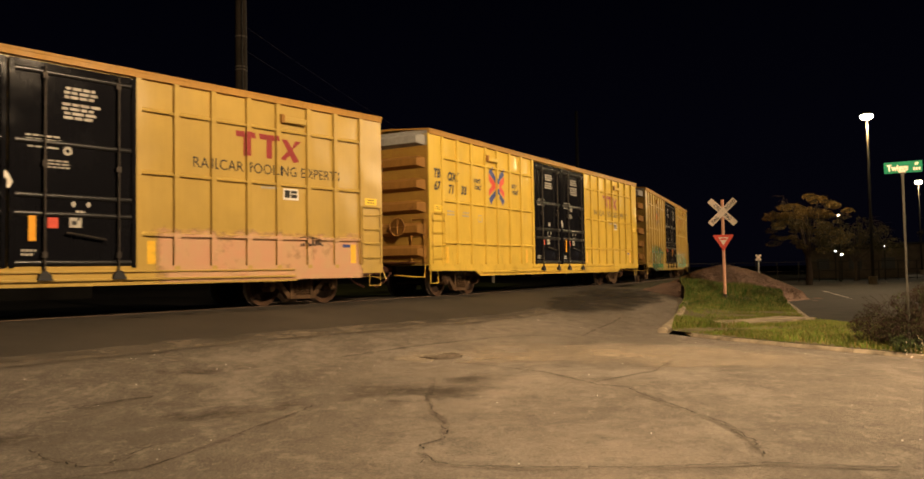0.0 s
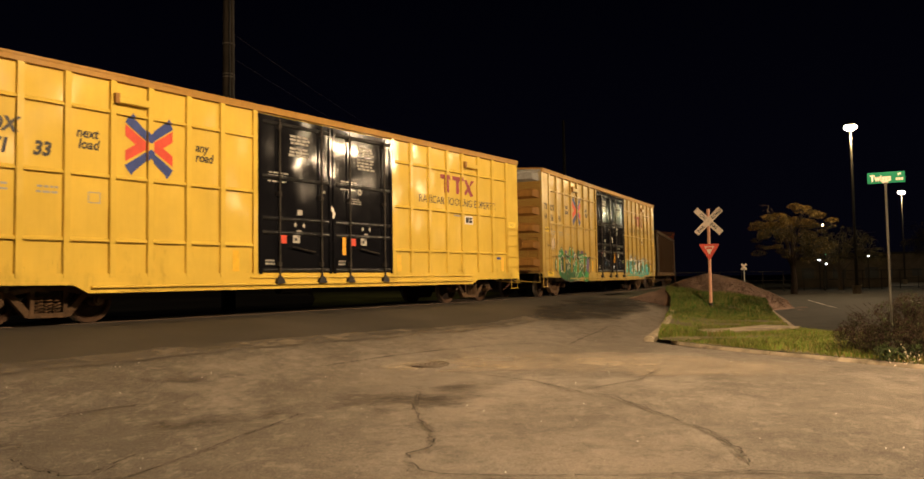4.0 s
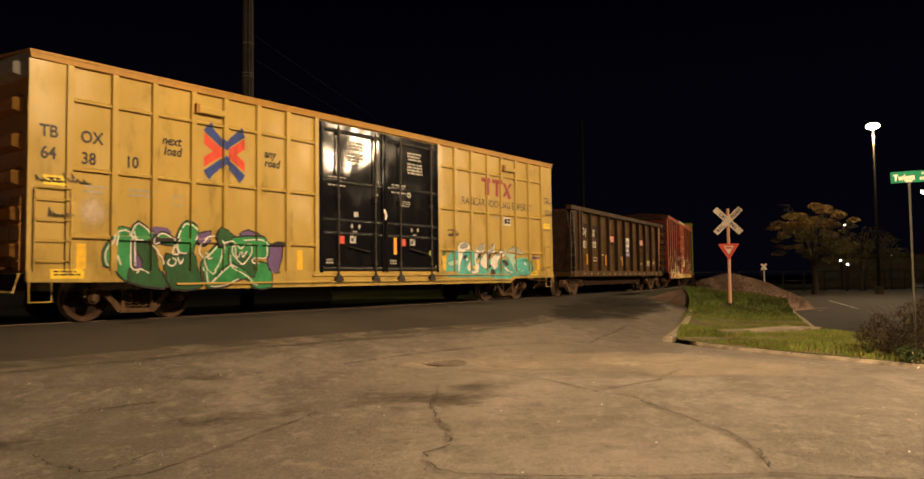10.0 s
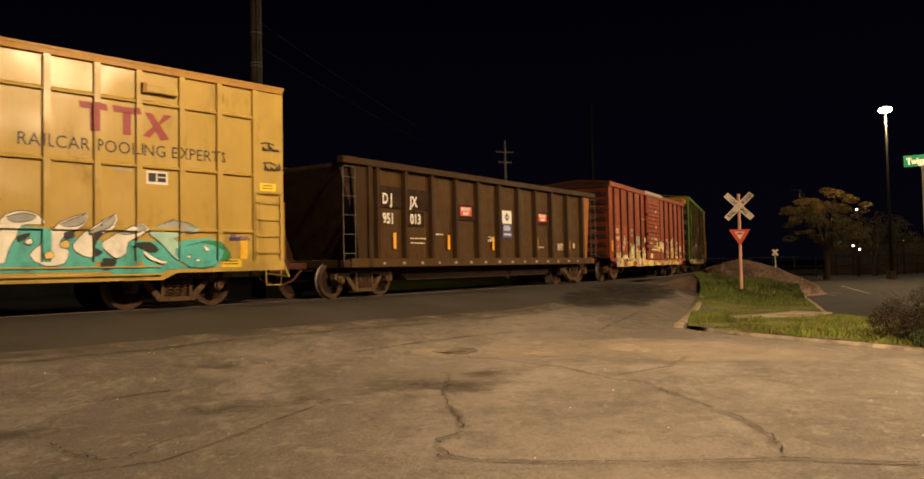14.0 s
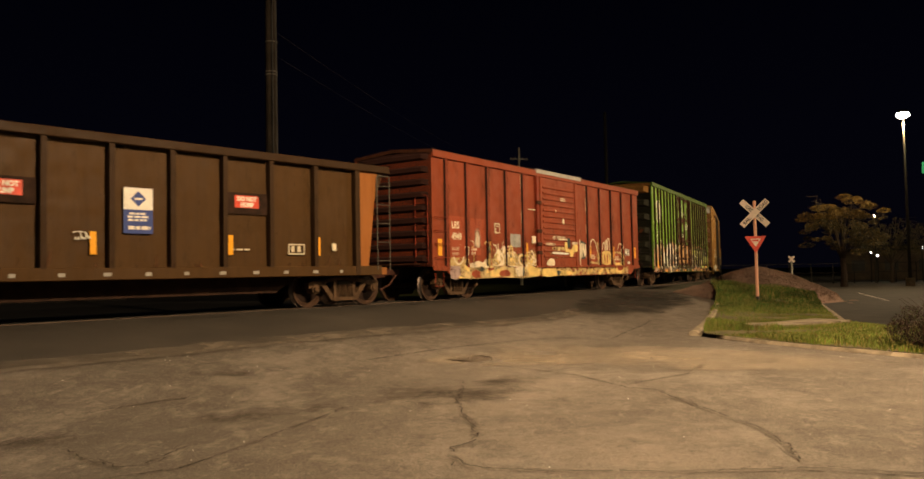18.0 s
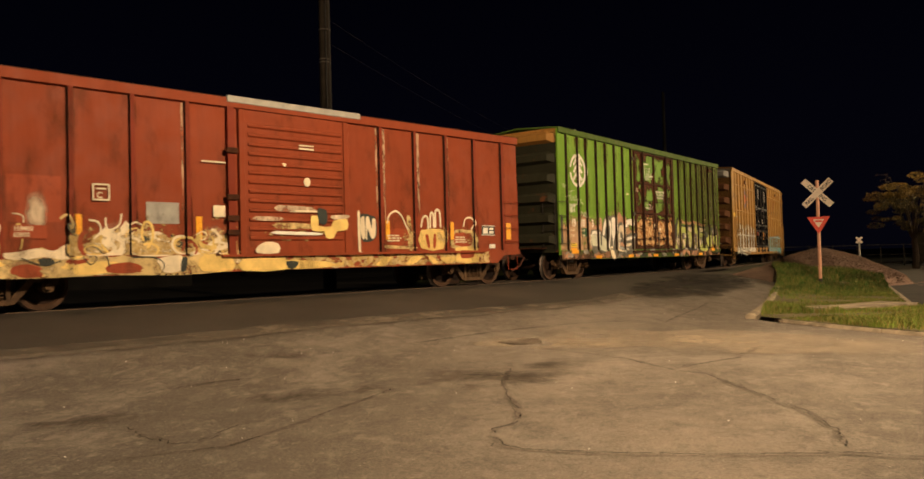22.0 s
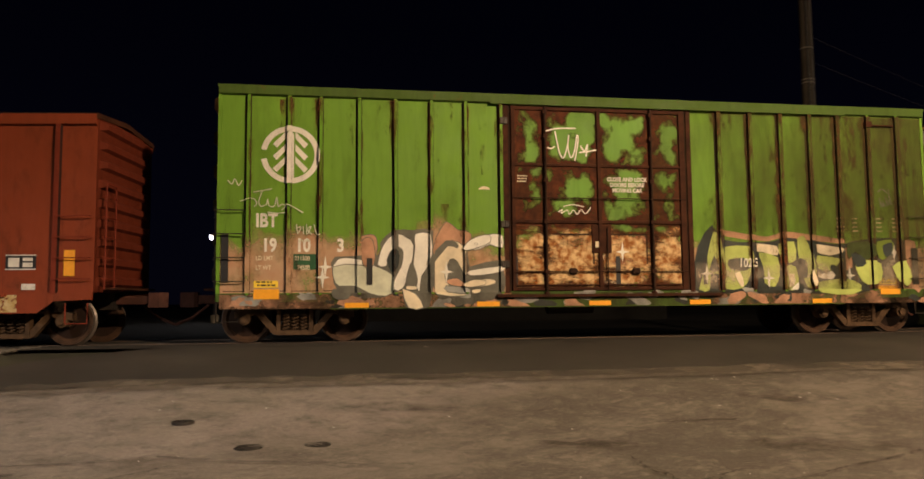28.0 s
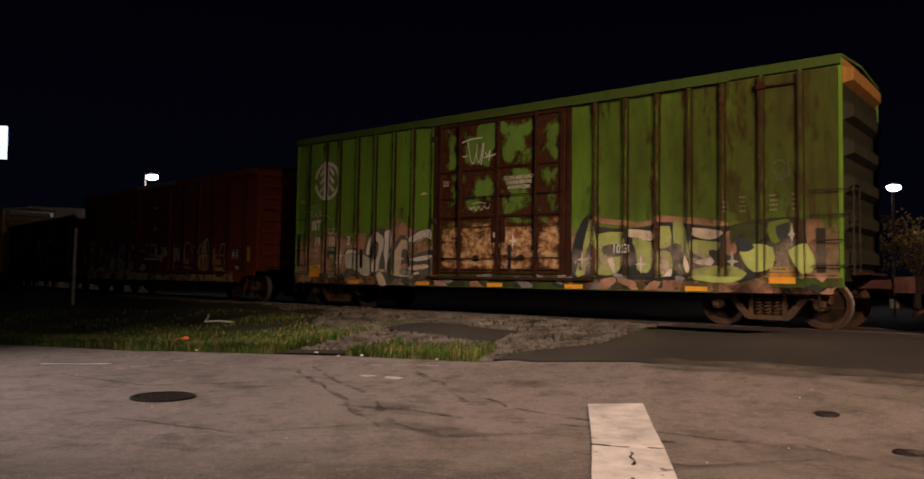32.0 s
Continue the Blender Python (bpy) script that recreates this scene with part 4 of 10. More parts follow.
def island_soil():
    ob = sheet("island", ISL, 0.05, M["island_soil"], 0.6, label="grassy island behind the kerb", category="ground")
    for v in ob.data.vertices:
        v.co.z = island_z(v.co.x, v.co.y)
    return ob


island_soil()


def walk_slab():
    """Old concrete path slabs crossing the island."""
    pts = [(5.5, 18.3), (6.7, 18.9), (8.0, 19.9)]
    for (a, b) in zip(pts, pts[1:]):
        d = Vector((b[0] - a[0], b[1] - a[1], 0)).normalized() * 0.48
        n = Vector((-d.y, d.x, 0))
        bm = bmesh.new()
        vs = []
        for z in (-0.05, 0.045):
            for c, s in ((a, -1), (b, -1), (b, 1), (a, 1)):
                x, y = c[0] + n.x * s, c[1] + n.y * s
                vs.append(bm.verts.new((x, y, island_z(x, y) + z)))
        for f in ((3, 2, 1, 0), (4, 5, 6, 7), (0, 1, 5, 4), (1, 2, 6, 5), (2, 3, 7, 6), (3, 0, 4, 7)):
            bm.faces.new([vs[i] for i in f])
        bmesh.ops.recalc_face_normals(bm, faces=bm.faces[:])
        tagged(part("path_slab", bm, M["concrete"]), "broken pale concrete path slab in the grass", "path slab", "path slabs", "structure")


walk_slab()


def blades(name, spots, hmin, hmax, mats, label, seed, width=0.012):
    """Grass as many bent blades in one mesh."""
    rnd = random.Random(seed)
    V, F, MI = [], [], []
    for x, y, z, k in spots:
        h, a = rnd.uniform(hmin, hmax) * k, rnd.uniform(0, math.tau)
        lean = rnd.uniform(0.05, 0.55) * h
        w = width * rnd.uniform(0.7, 1.5)
        dx, dy = math.cos(a), math.sin(a)
        o = len(V)
        V += [(x - dy * w, y + dx * w, z), (x + dy * w, y - dx * w, z), (x + dx * lean * 0.35 + dy * w * 0.8, y + dy * lean * 0.35 - dx * w * 0.8, z + h * 0.6),
              (x + dx * lean * 0.35 - dy * w * 0.8, y + dy * lean * 0.35 + dx * w * 0.8, z + h * 0.6), (x + dx * lean, y + dy * lean, z + h)]
        F += [(o, o + 1, o + 2, o + 3), (o + 3, o + 2, o + 4)]
        mi = 0 if rnd.random() < 0.68 else 1
        MI += [mi, mi]
    me = bpy.data.meshes.new(name)
    me.from_pydata(V, [], F)
    for m in mats:
        me.materials.append(m)
    me.polygons.foreach_set("material_index", MI)
    return tagged(new(name, me), label, "grass", "", "stuff")


def grass():
    rnd = random.Random(11)
    spots = []
    for _ in range(520000):
        x, y = rnd.uniform(4, 14), rnd.uniform(11, 37)
        if not in_poly(x, y, ISL) or (x > 9.0 and y < 16):
            continue
        slab = abs((x - 6.7) * 0.45 - (y - 18.9) * 0.78) < 0.55 and 5.3 < x < 8.2
        dens = 0.42 + 1.0 * noise.noise((x * 0.8, y * 0.8, 1)) + (-0.25 if 20.3 < y < 23.0 else 0.3 if y > 20 else 0.1)
        if slab or rnd.random() > dens:
            continue
        tall = 1.0 + 0.9 * noise.noise((x * 0.9, y * 0.9, 4)) + (0.7 if y < 15.4 else 0.0)
        if y > 23.5:
            tall = (1.3 + 1.6 * smooth(24.0, 28.5, y)) * (1 + 0.7 * noise.noise((x * 0.8, y * 0.8, 7)))
        elif x < 5.9 and y > 17:
            tall = 2.4
        tall = max(0.5, tall)
        spots.append((x, y, island_z(x, y) - 0.01, tall))
        if len(spots) > 130000:
            break
    blades("island_grass", [p for i, p in enumerate(spots) if p[1] + (i % 7) * 0.6 < 26.0], 0.025, 0.075, [M["grass_a"], M["grass_b"]], "uneven green grass with dry patches", 12, 0.006)
    blades("tall_grass", [p for i, p in enumerate(spots) if p[1] + (i % 7) * 0.6 >= 26.0], 0.025, 0.085, [M["grass_c"], M["grass_b"]], "taller dark green grass round the sign post", 14, 0.007)
    spots = []
    edge_line = [(-12.35, 1.3), (-13.65, -0.8), (-15.55, -4.2), (-17.3, -8.2), (-25.0, -23.0), (-33.0, -39.0)]
    while len(spots) < 52000:
        k = rnd.choice((0, 0, 1, 1, 1, 1, 2, 2, 2, 3, 3, 3))
        f = rnd.random()
        a, b = edge_line[k], edge_line[k + 1]
        g = rnd.random() ** 2.4 * 7.0
        x, y = a[0] + (b[0] - a[0]) * f - 0.86 * g - 0.04, a[1] + (b[1] - a[1]) * f + 0.48 * g
        d, s, side = from_track(x, y)
        if d < 3.4 or in_poly(x, y, APRON) or in_poly(x, y, SPILL):
            continue
        n1 = noise.noise((x * 0.5, y * 0.5, 2))
        edge = max(0, 1 - g / 2.4)
        if s > -12.8 or rnd.random() > 0.22 + 0.9 * edge + 0.5 * n1:
            continue
        spots.append((x, y, verge_top(x, y) - 0.02, (0.55 + 0.5 * n1) + 0.9 * edge))
    for _ in range(5200):
        f, g = rnd.random(), abs(rnd.gauss(0, 0.45))
        x, y = -13.6 + 1.25 * f - 0.86 * g - 0.05, -0.95 + 2.1 * f + 0.48 * g
        if not in_poly(x, y, APRON) and not in_poly(x, y, ROAD):
            spots.append((x, y, verge_top(x, y) - 0.02, rnd.uniform(0.7, 1.4)))
    blades("verge_grass", spots, 0.07, 0.18, [M["grass_c"], M["grass_b"]], "rough green and straw-coloured verge grass", 13, 0.012)


grass()


def rock_pile():
    rnd = random.Random(21)
    cx, cy = 10.4, 33.6
    ob = thing("rock_pile", "heap of brown crushed stone beside the track", "rock pile", at=pose(0, 0, 0))

    def hz(x, y):
        a = math.hypot((x - cx) / 3.3, (y - cy) / 3.0)
        b = math.hypot((x - cx + 2.4) / 2.5, (y - cy + 1.6) / 2.4)
        return max(1.30 * max(0, 1 - a ** 1.5), 0.62 * max(0, 1 - b ** 1.4)) + 0.06 * noise.noise((x * 1.4, y * 1.4, 0))
    bm = bmesh.new()
    n = 40
    g = [[bm.verts.new((cx - 5.4 + 9.4 * i / n, cy - 4.2 + 7.6 * j / n, 0)) for j in range(n + 1)] for i in range(n + 1)]
    for r in g:
        for v in r:
            q = hz(v.co.x, v.co.y)
            v.co.z = -0.74 + 0.24 * min(1, max(0, q) / 0.14) + q
    for i in range(n):
        for j in range(n):
            bm.faces.new((g[i][j], g[i + 1][j], g[i + 1][j + 1], g[i][j + 1]))
    part("mound", bm, M["rock"], ob)
    spots = []
    while len(spots) < 14000:
        x, y = cx + rnd.uniform(-5, 3.6), cy + rnd.uniform(-4.1, 2.2)
        h = hz(x, y)
        if h > 0.04:
            spots.append((x, y, -0.73 + 0.24 * min(1, h / 0.14) + h))
    st = scatter_stones("stone", spots, (0.012, 0.042), M["rock"], "brown stones of the heap", 22)
    st.parent = ob
    del st["category"]


rock_pile()

# ---------- rolling stock ----------


def wheelset_mesh():
    bm = bmesh.new()
    for s in (-1, 1):
        wheel_lathe(bm, [(0.06, s * 0.085), (0.13, s * 0.085), (0.15, s * 0.03), (0.34, s * 0.01), (0.38, s * 0.065), (0.455, s * 0.065), (0.457, s * -0.02), (0.487, s * -0.045), (0.487, s * -0.07), (0.36, s * -0.07), (0.15, s * -0.05), (0.06, s * -0.05)], s * 0.745)
    for f in bm.faces:
        if all(math.hypot(v.co.x, v.co.z) > 0.44 for v in f.verts):
            f.material_index = 1
        elif all(math.hypot(v.co.x, v.co.z) > 0.33 for v in f.verts):
            f.material_index = 2
    tube(bm, [(0, -1.0, 0), (0, 1.0, 0)], 0.08, 10)
    return mesh_of("wheelset", bm, M["wheel"], M["tread"], M["rim"])


def side_frame_mesh():
    """A cast truck side frame: arms over the axle boxes, sloping legs to a dropped spring seat, open between them."""
    bm = bmesh.new()
    for q in (-1, 1):
        for ring, d in (([(1.14, 0.02), (1.14, 0.16), (0.98, 0.20), (0.74, 0.19), (0.74, 0.09), (0.86, 0.06)], 0.085),
                        ([(0.74, 0.09), (0.74, 0.19), (0.66, 0.17), (0.36, -0.16), (0.36, -0.30), (0.42, -0.29)], 0.07),
                        ([(0.76, 0.19), (0.40, 0.26), (0.30, 0.26), (0.30, 0.20), (0.70, 0.11)], 0.06),
                        ([(0.27, -0.22), (0.35, -0.22), (0.35, 0.22), (0.27, 0.22)], 0.075)):
            pts = [(q * x, z) for x, z in ring]
            prism(bm, pts if q > 0 else pts[::-1], -d, d, "y")
        tube(bm, [(q * 0.95, -0.13, 0.0), (q * 0.95, 0.12, 0.0)], 0.115, 14)
        tube(bm, [(q * 0.95, -0.18, 0.0), (q * 0.95, -0.12, 0.0)], 0.075, 12)
        for k in range(3):
            a = k * math.tau / 3 + 0.5
            tube(bm, [(q * 0.95 + 0.045 * math.cos(a), -0.20, 0.045 * math.sin(a)), (q * 0.95 + 0.045 * math.cos(a), -0.17, 0.045 * math.sin(a))], 0.014, 6)
    prism(bm, [(-0.38, -0.31), (0.38, -0.31), (0.36, -0.22), (-0.36, -0.22)], -0.09, 0.09, "y")
    prism(bm, [(-0.36, 0.20), (0.36, 0.20), (0.32, 0.27), (-0.32, 0.27)], -0.07, 0.07, "y")
    return mesh_of("side_frame", bm, M["truck"])


def spring_mesh():
    bm = bmesh.new()
    pts = [(0.068 * math.cos(a * 0.7), 0.068 * math.sin(a * 0.7), -0.22 + 0.32 * a / 45) for a in range(46)]
    tube(bm, pts, 0.016, 6)
    return mesh_of("spring", bm, M["truck"])


def bolster_mesh():
    bm = bmesh.new()
    box(bm, -0.22, 0.22, -1.10, 1.10, 0.07, 0.21, bev=0.03)
    tube(bm, [(0, 0, 0.2), (0, 0, 0.34)], 0.2, 14)
    for x in (-0.55, 0.55):
        box(bm, x - 0.05, x + 0.05, -0.85, 0.85, -0.12, -0.02)
        for y in (-0.745, 0.745):
            box(bm, x - 0.06 + (0.03 if x > 0 else -0.03), x + 0.06, y - 0.05, y + 0.05, -0.2, 0.08)
    return mesh_of("truck", bm, M["under"])


WHEELSET, SIDE_FRAME, SPRING, BOLSTER = wheelset_mesh(), side_frame_mesh(), spring_mesh(), bolster_mesh()
WB = 0.95
wheelsets = []


def add_trucks(car, half):
    for u in (-half, half):
        t = again("truck", BOLSTER, car, u, 0, 0.457)
        for y, rz in ((-1.02, 0), (1.02, 180)):
            again("side_frame", SIDE_FRAME, t, 0, y, 0, 0, 0, rz)
            for x in (-0.17, 0.0, 0.17):
                again("spring", SPRING, t, x, y * 1.02, 0.0)
        for x in (-WB, WB):
            again("wheelset", WHEELSET, t, x, 0, 0)


def coupler_mesh():
    bm = bmesh.new()
    box(bm, -0.15, 0.62, -0.09, 0.09, 0.76, 0.94, bev=0.02)
    prism(bm, [(0.55, -0.14), (0.78, -0.16), (0.92, -0.05), (0.80, 0.02), (0.86, 0.14), (0.62, 0.16), (0.55, 0.12)], 0.70, 1.0, "z")
    tube(bm, [(0.3, 0.3, 0.75), (0.6, 0.32, 0.5), (0.95, 0.25, 0.35)], 0.03, 6)
    return mesh_of("coupler", bm, M["coupler"])


COUPLER = coupler_mesh()


def draft_gear(car, half, z=0.0):
    again("coupler", COUPLER, car, half, 0, z)
    again("coupler", COUPLER, car, -half, 0, z, 0, 0, 180)


def ladder(car, u0, u1, z0, z1, n, y, mat, name="ladder", along="x", stiles=True):
    """Rungs bowed out from the sheet between two stiles, or grab irons alone."""
    def P(a, d, z):
        return (a, y - d, z) if along == "x" else (y + d, a, z)
    host = car
    if stiles:
        bm = bmesh.new()
        tube(bm, [P(u0, 0.05, z0), P(u0, 0.05, z1), P(u0 + 0.02, 0.06, z1 + 0.03), P(u1 - 0.02, 0.06, z1 + 0.03), P(u1, 0.05, z1), P(u1, 0.05, z0)], 0.016, 6)
        host = part(name, bm, mat, car)
    for k in range(n):
        z = z0 + (z1 - z0) * (k + 0.5) / n
        bm = bmesh.new()
        tube(bm, [P(u0, 0.0, z), P(u0 + 0.02, 0.07, z), P(u1 - 0.02, 0.07, z), P(u1, 0.0, z)], 0.012, 5)
        part("rung" if stiles else "grab_iron", bm, mat, host)
    return host


def stirrup(car, u, y, mat):
    bm = bmesh.new()
    tube(bm, [(u - 0.2, y, 0.80), (u - 0.2, y, 0.42), (u + 0.2, y, 0.42), (u + 0.2, y, 0.80)], 0.018, 6)
    return part("sill_step", bm, mat, car)


def corrugated_end(hw, z0, z1, n, depth, mats, flip):
    """An end wall with stamped horizontal ribs that taper out to the corners."""
    bm = bmesh.new()
    prof = []
    step = (z1 - z0) / n
    for k in range(n):
        a = z0 + k * step
        prof += [(a, 0.0), (a + step * 0.28, 0.0), (a + step * 0.42, depth), (a + step * 0.72, depth), (a + step * 0.86, 0.0)]
    prof.append((z1, 0.0))
    cols = [(-hw, 0.0), (-hw + 0.10, 0.0), (-hw + 0.32, 1.0), (hw - 0.32, 1.0), (hw - 0.10, 0.0), (hw, 0.0)]
    g = [[bm.verts.new((flip * d * k, y, z)) for z, d in prof] for y, k in cols]
    for i in range(len(cols) - 1):
        for j in range(len(prof) - 1):
            f = bm.faces.new((g[i][j], g[i + 1][j], g[i + 1][j + 1], g[i][j + 1]))
            if len(mats) > 1 and prof[j][0] >= z1 - step * 0.9:
                f.material_index = 1
    bmesh.ops.recalc_face_normals(bm, faces=bm.faces[:])
    if sum(f.normal.x for f in bm.faces) * flip < 0:
        bmesh.ops.reverse_faces(bm, faces=bm.faces[:])
    return bm


def post_profile(w, d):
    """A hat-section post seen from above, foot on the sheet, face outwards (towards -y)."""
    return [(-w / 2, 0.0), (-w / 2 + 0.015, -d), (w / 2 - 0.015, -d), (w / 2, 0.0)]


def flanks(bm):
    """The side faces of a post take the second, darker material, which holds their shade."""
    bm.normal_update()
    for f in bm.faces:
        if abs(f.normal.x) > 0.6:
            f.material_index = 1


# --- painted shapes draped over the ribbed side ---


PAINTED = {"graffiti", "door_stencil", "service_stencil", "faded_patch", "spray_tag", "label_text", "spray_star", "worn_patch", "flaked_paint", "sprayed_band", "end_stencil", "lettering", "stencil_patch", "repainted_panel", "emblem", "rust_streak", "rust_patch", "weld_seam", "grime_film", "rust_film"}


class Side:
    """The outer side of a car: sheet plane y0, upright posts and flat ribs that stand proud of it."""

    def __init__(self, y0, posts, pw, pd, ribs=(), rh=0.07, rd=0.05, flats=()):
        self.y0, self.posts, self.pw, self.pd, self.ribs, self.rh, self.rd, self.flats = y0, posts, pw, pd, ribs, rh, rd, flats
        self.cu = sorted([p + s * pw / 2 for p in posts for s in (-1, 1)] + [f[0] for f in flats] + [f[1] for f in flats])
        self.cz = sorted([r + s * rh / 2 for r in ribs for s in (-1, 1)] + [f[2] for f in flats] + [f[3] for f in flats])

    def depth(self, u, z):
        d = 0.0
        for a, b, c, e, q in self.flats:
            if a <= u <= b and c <= z <= e:
                return q
        for r in self.ribs:
            if abs(z - r) < self.rh / 2:
                d = self.rd
        for p in self.posts:
            if abs(u - p) < self.pw / 2:
                d = self.pd
        return d


def drape(name, bm, mat, car, side, lift, label=""):
    """Lays a flat shape (x along the car, z up) on the posts and sheets of a side."""
    xs = [v.co.x for v in bm.verts]
    zs = [v.co.z for v in bm.verts]
    if not xs:
        bm.free()
        return None
    for cuts, no, lo, hi in ((side.cu, Vector((1, 0, 0)), min(xs), max(xs)), (side.cz, Vector((0, 0, 1)), min(zs), max(zs))):
        for c in cuts:
            if lo < c < hi:
                bmesh.ops.bisect_plane(bm, geom=bm.verts[:] + bm.edges[:] + bm.faces[:], plane_co=no * c, plane_no=no, dist=1e-5)
    V, F, MI = [], [], []
    for f in bm.faces:
        c = f.calc_center_median()
        y = side.y0 - side.depth(c.x, c.z) - lift
        o = len(V)
        vs = [(v.co.x, y, v.co.z) for v in f.verts]
        if f.normal.y > 0:
            vs.reverse()
        V += vs
        F.append(list(range(o, o + len(vs))))
        MI.append(f.material_index)
    bm.free()
    me = bpy.data.meshes.new(name)
    me.from_pydata(V, [], F)
    for m in (mat if isinstance(mat, (list, tuple)) else (mat,)):
        me.materials.append(m)
    me.polygons.foreach_set("material_index", MI)
    ob = new(name, me)
    ob.parent = car
    if name in PAINTED:
        tagged(ob, kind="stuff")
    return tagged(ob, label) if label else ob


def weather(name, car, side, u0, u1, z0, z1, mat, lift, wear, step=0.16, label=""):
    """A thin film over a side; wear(u, z) sets how far it covers."""
    us = sorted([u0 + (u1 - u0) * k / max(1, int((u1 - u0) / step)) for k in range(max(1, int((u1 - u0) / step)) + 1)] + [c for c in side.cu if u0 < c < u1])
    zs = sorted([z0 + (z1 - z0) * k / max(1, int((z1 - z0) / step)) for k in range(max(1, int((z1 - z0) / step)) + 1)] + [c for c in side.cz if z0 < c < z1])
    V, F, W = [], [], []
    for a, b in zip(us, us[1:]):
        for c, d in zip(zs, zs[1:]):
            if b - a < 1e-4 or d - c < 1e-4:
                continue
            y = side.y0 - side.depth((a + b) / 2, (c + d) / 2) - lift
            o = len(V)
            for u, z in ((a, c), (b, c), (b, d), (a, d)):
                V.append((u, y, z))
                W.append(wear(u, z))
            F.append((o, o + 1, o + 2, o + 3))
    me = bpy.data.meshes.new(name)
    me.from_pydata(V, [], F)
    me.materials.append(mat)
    me.attributes.new("wear", "FLOAT", "POINT").data.foreach_set("value", W)
    ob = new(name, me)
    ob.parent = car
    return tagged(ob, label, kind="stuff")


def letters(text, u, z, size, squeeze=1.0, bold=0.0, align="LEFT", shear=0.0, space=1.0):
    """Lettering as a flat bmesh, foot line at z, starting at u."""
    cu = bpy.data.curves.new("lettering", "FONT")
    cu.body, cu.size, cu.align_x, cu.offset, cu.shear, cu.space_character = text, size, align, bold, shear, space
    cu.resolution_u = 3
    ob = bpy.data.objects.new("lettering", cu)
    scene.collection.objects.link(ob)
    bpy.context.view_layer.update()
    me = bpy.data.meshes.new_from_object(ob.evaluated_get(bpy.context.evaluated_depsgraph_get()))
    bm = bmesh.new()
    bm.from_mesh(me)
    bpy.data.objects.remove(ob)
    bpy.data.curves.remove(cu)
    bpy.data.meshes.remove(me)
    for v in bm.verts:
        v.co = Vector((u + v.co.x * squeeze, 0, z + v.co.y))
    bm.normal_update()
    return bm


def rect(bm, u0, u1, z0, z1, mi=0, skew=0.0):
    f = bm.faces.new([bm.verts.new((u0, 0, z0)), bm.verts.new((u1, 0, z0)), bm.verts.new((u1 + skew, 0, z1)), bm.verts.new((u0 + skew, 0, z1))])
    f.material_index = mi
    return f


def poly(bm, pts, mi=0):
    f = bm.faces.new([bm.verts.new((u, 0, z)) for u, z in pts])
    f.material_index = mi
    return f


def bars(bm, u, z, w, rows, h, gap, rnd, mi=0):
    """Writing too small to read: short plain bars in lines."""
    for k in range(rows):
        a = u + rnd.uniform(0, 0.08) * w
        b = u + w * rnd.uniform(0.8, 1.0)
        while a < b - 0.02:
            c = min(b, a + rnd.uniform(0.12, 0.3) * w)
            rect(bm, a, c, z - k * (h + gap) - h, z - k * (h + gap), mi)
            a = c + 0.03 * w + 0.01


def stroke(bm, pts, w, mi=0, caps=True):
    """A thick brush stroke along a line of points."""
    P = [Vector((u, 0, z)) for u, z in pts]
    rows = []
    for i, p in enumerate(P):
        d = (P[min(i + 1, len(P) - 1)] - P[max(i - 1, 0)]).normalized()
        n = Vector((-d.z, 0, d.x))
        if caps and i == 0:
            p = p - d * w * 0.3
        if caps and i == len(P) - 1:
            p = p + d * w * 0.3
        rows.append([bm.verts.new(p + n * w / 2), bm.verts.new(p - n * w / 2)])
    for a, b in zip(rows, rows[1:]):
        bm.faces.new((a[0], a[1], b[1], b[0])).material_index = mi


def blotches(car, side, u0, u1, z0, z1, count, mats, seed, size=(0.08, 0.3), label="", lift=0.003, flat=0.6, name="graffiti"):
    """Overlapping uneven patches of sprayed or flaking paint, thicker towards the bottom."""
    rnd = random.Random(seed)
    lay = [bmesh.new() for _ in mats]
    for k in range(count):
        u, z = rnd.uniform(u0, u1), z0 + (z1 - z0) * rnd.random() ** 1.3
        r, n = rnd.uniform(*size), 13
        a = rnd.uniform(-0.5, 0.5)
        pts = []
        for i in range(n):
            t = i * math.tau / n
            q = r * rnd.uniform(0.55, 1.2)
            x, y = q * math.cos(t), q * flat * math.sin(t)
            pts.append((min(u1 + 0.1, max(u0 - 0.1, u + x * math.cos(a) - y * math.sin(a))), min(z1 + 0.2, max(z0, z + x * math.sin(a) + y * math.cos(a)))))
        poly(lay[k % len(mats)], pts)
    for k, (bm, m) in enumerate(zip(lay, mats)):
        drape(name, bm, m, car, side, lift + 0.0015 * k, label if k == 0 else "")


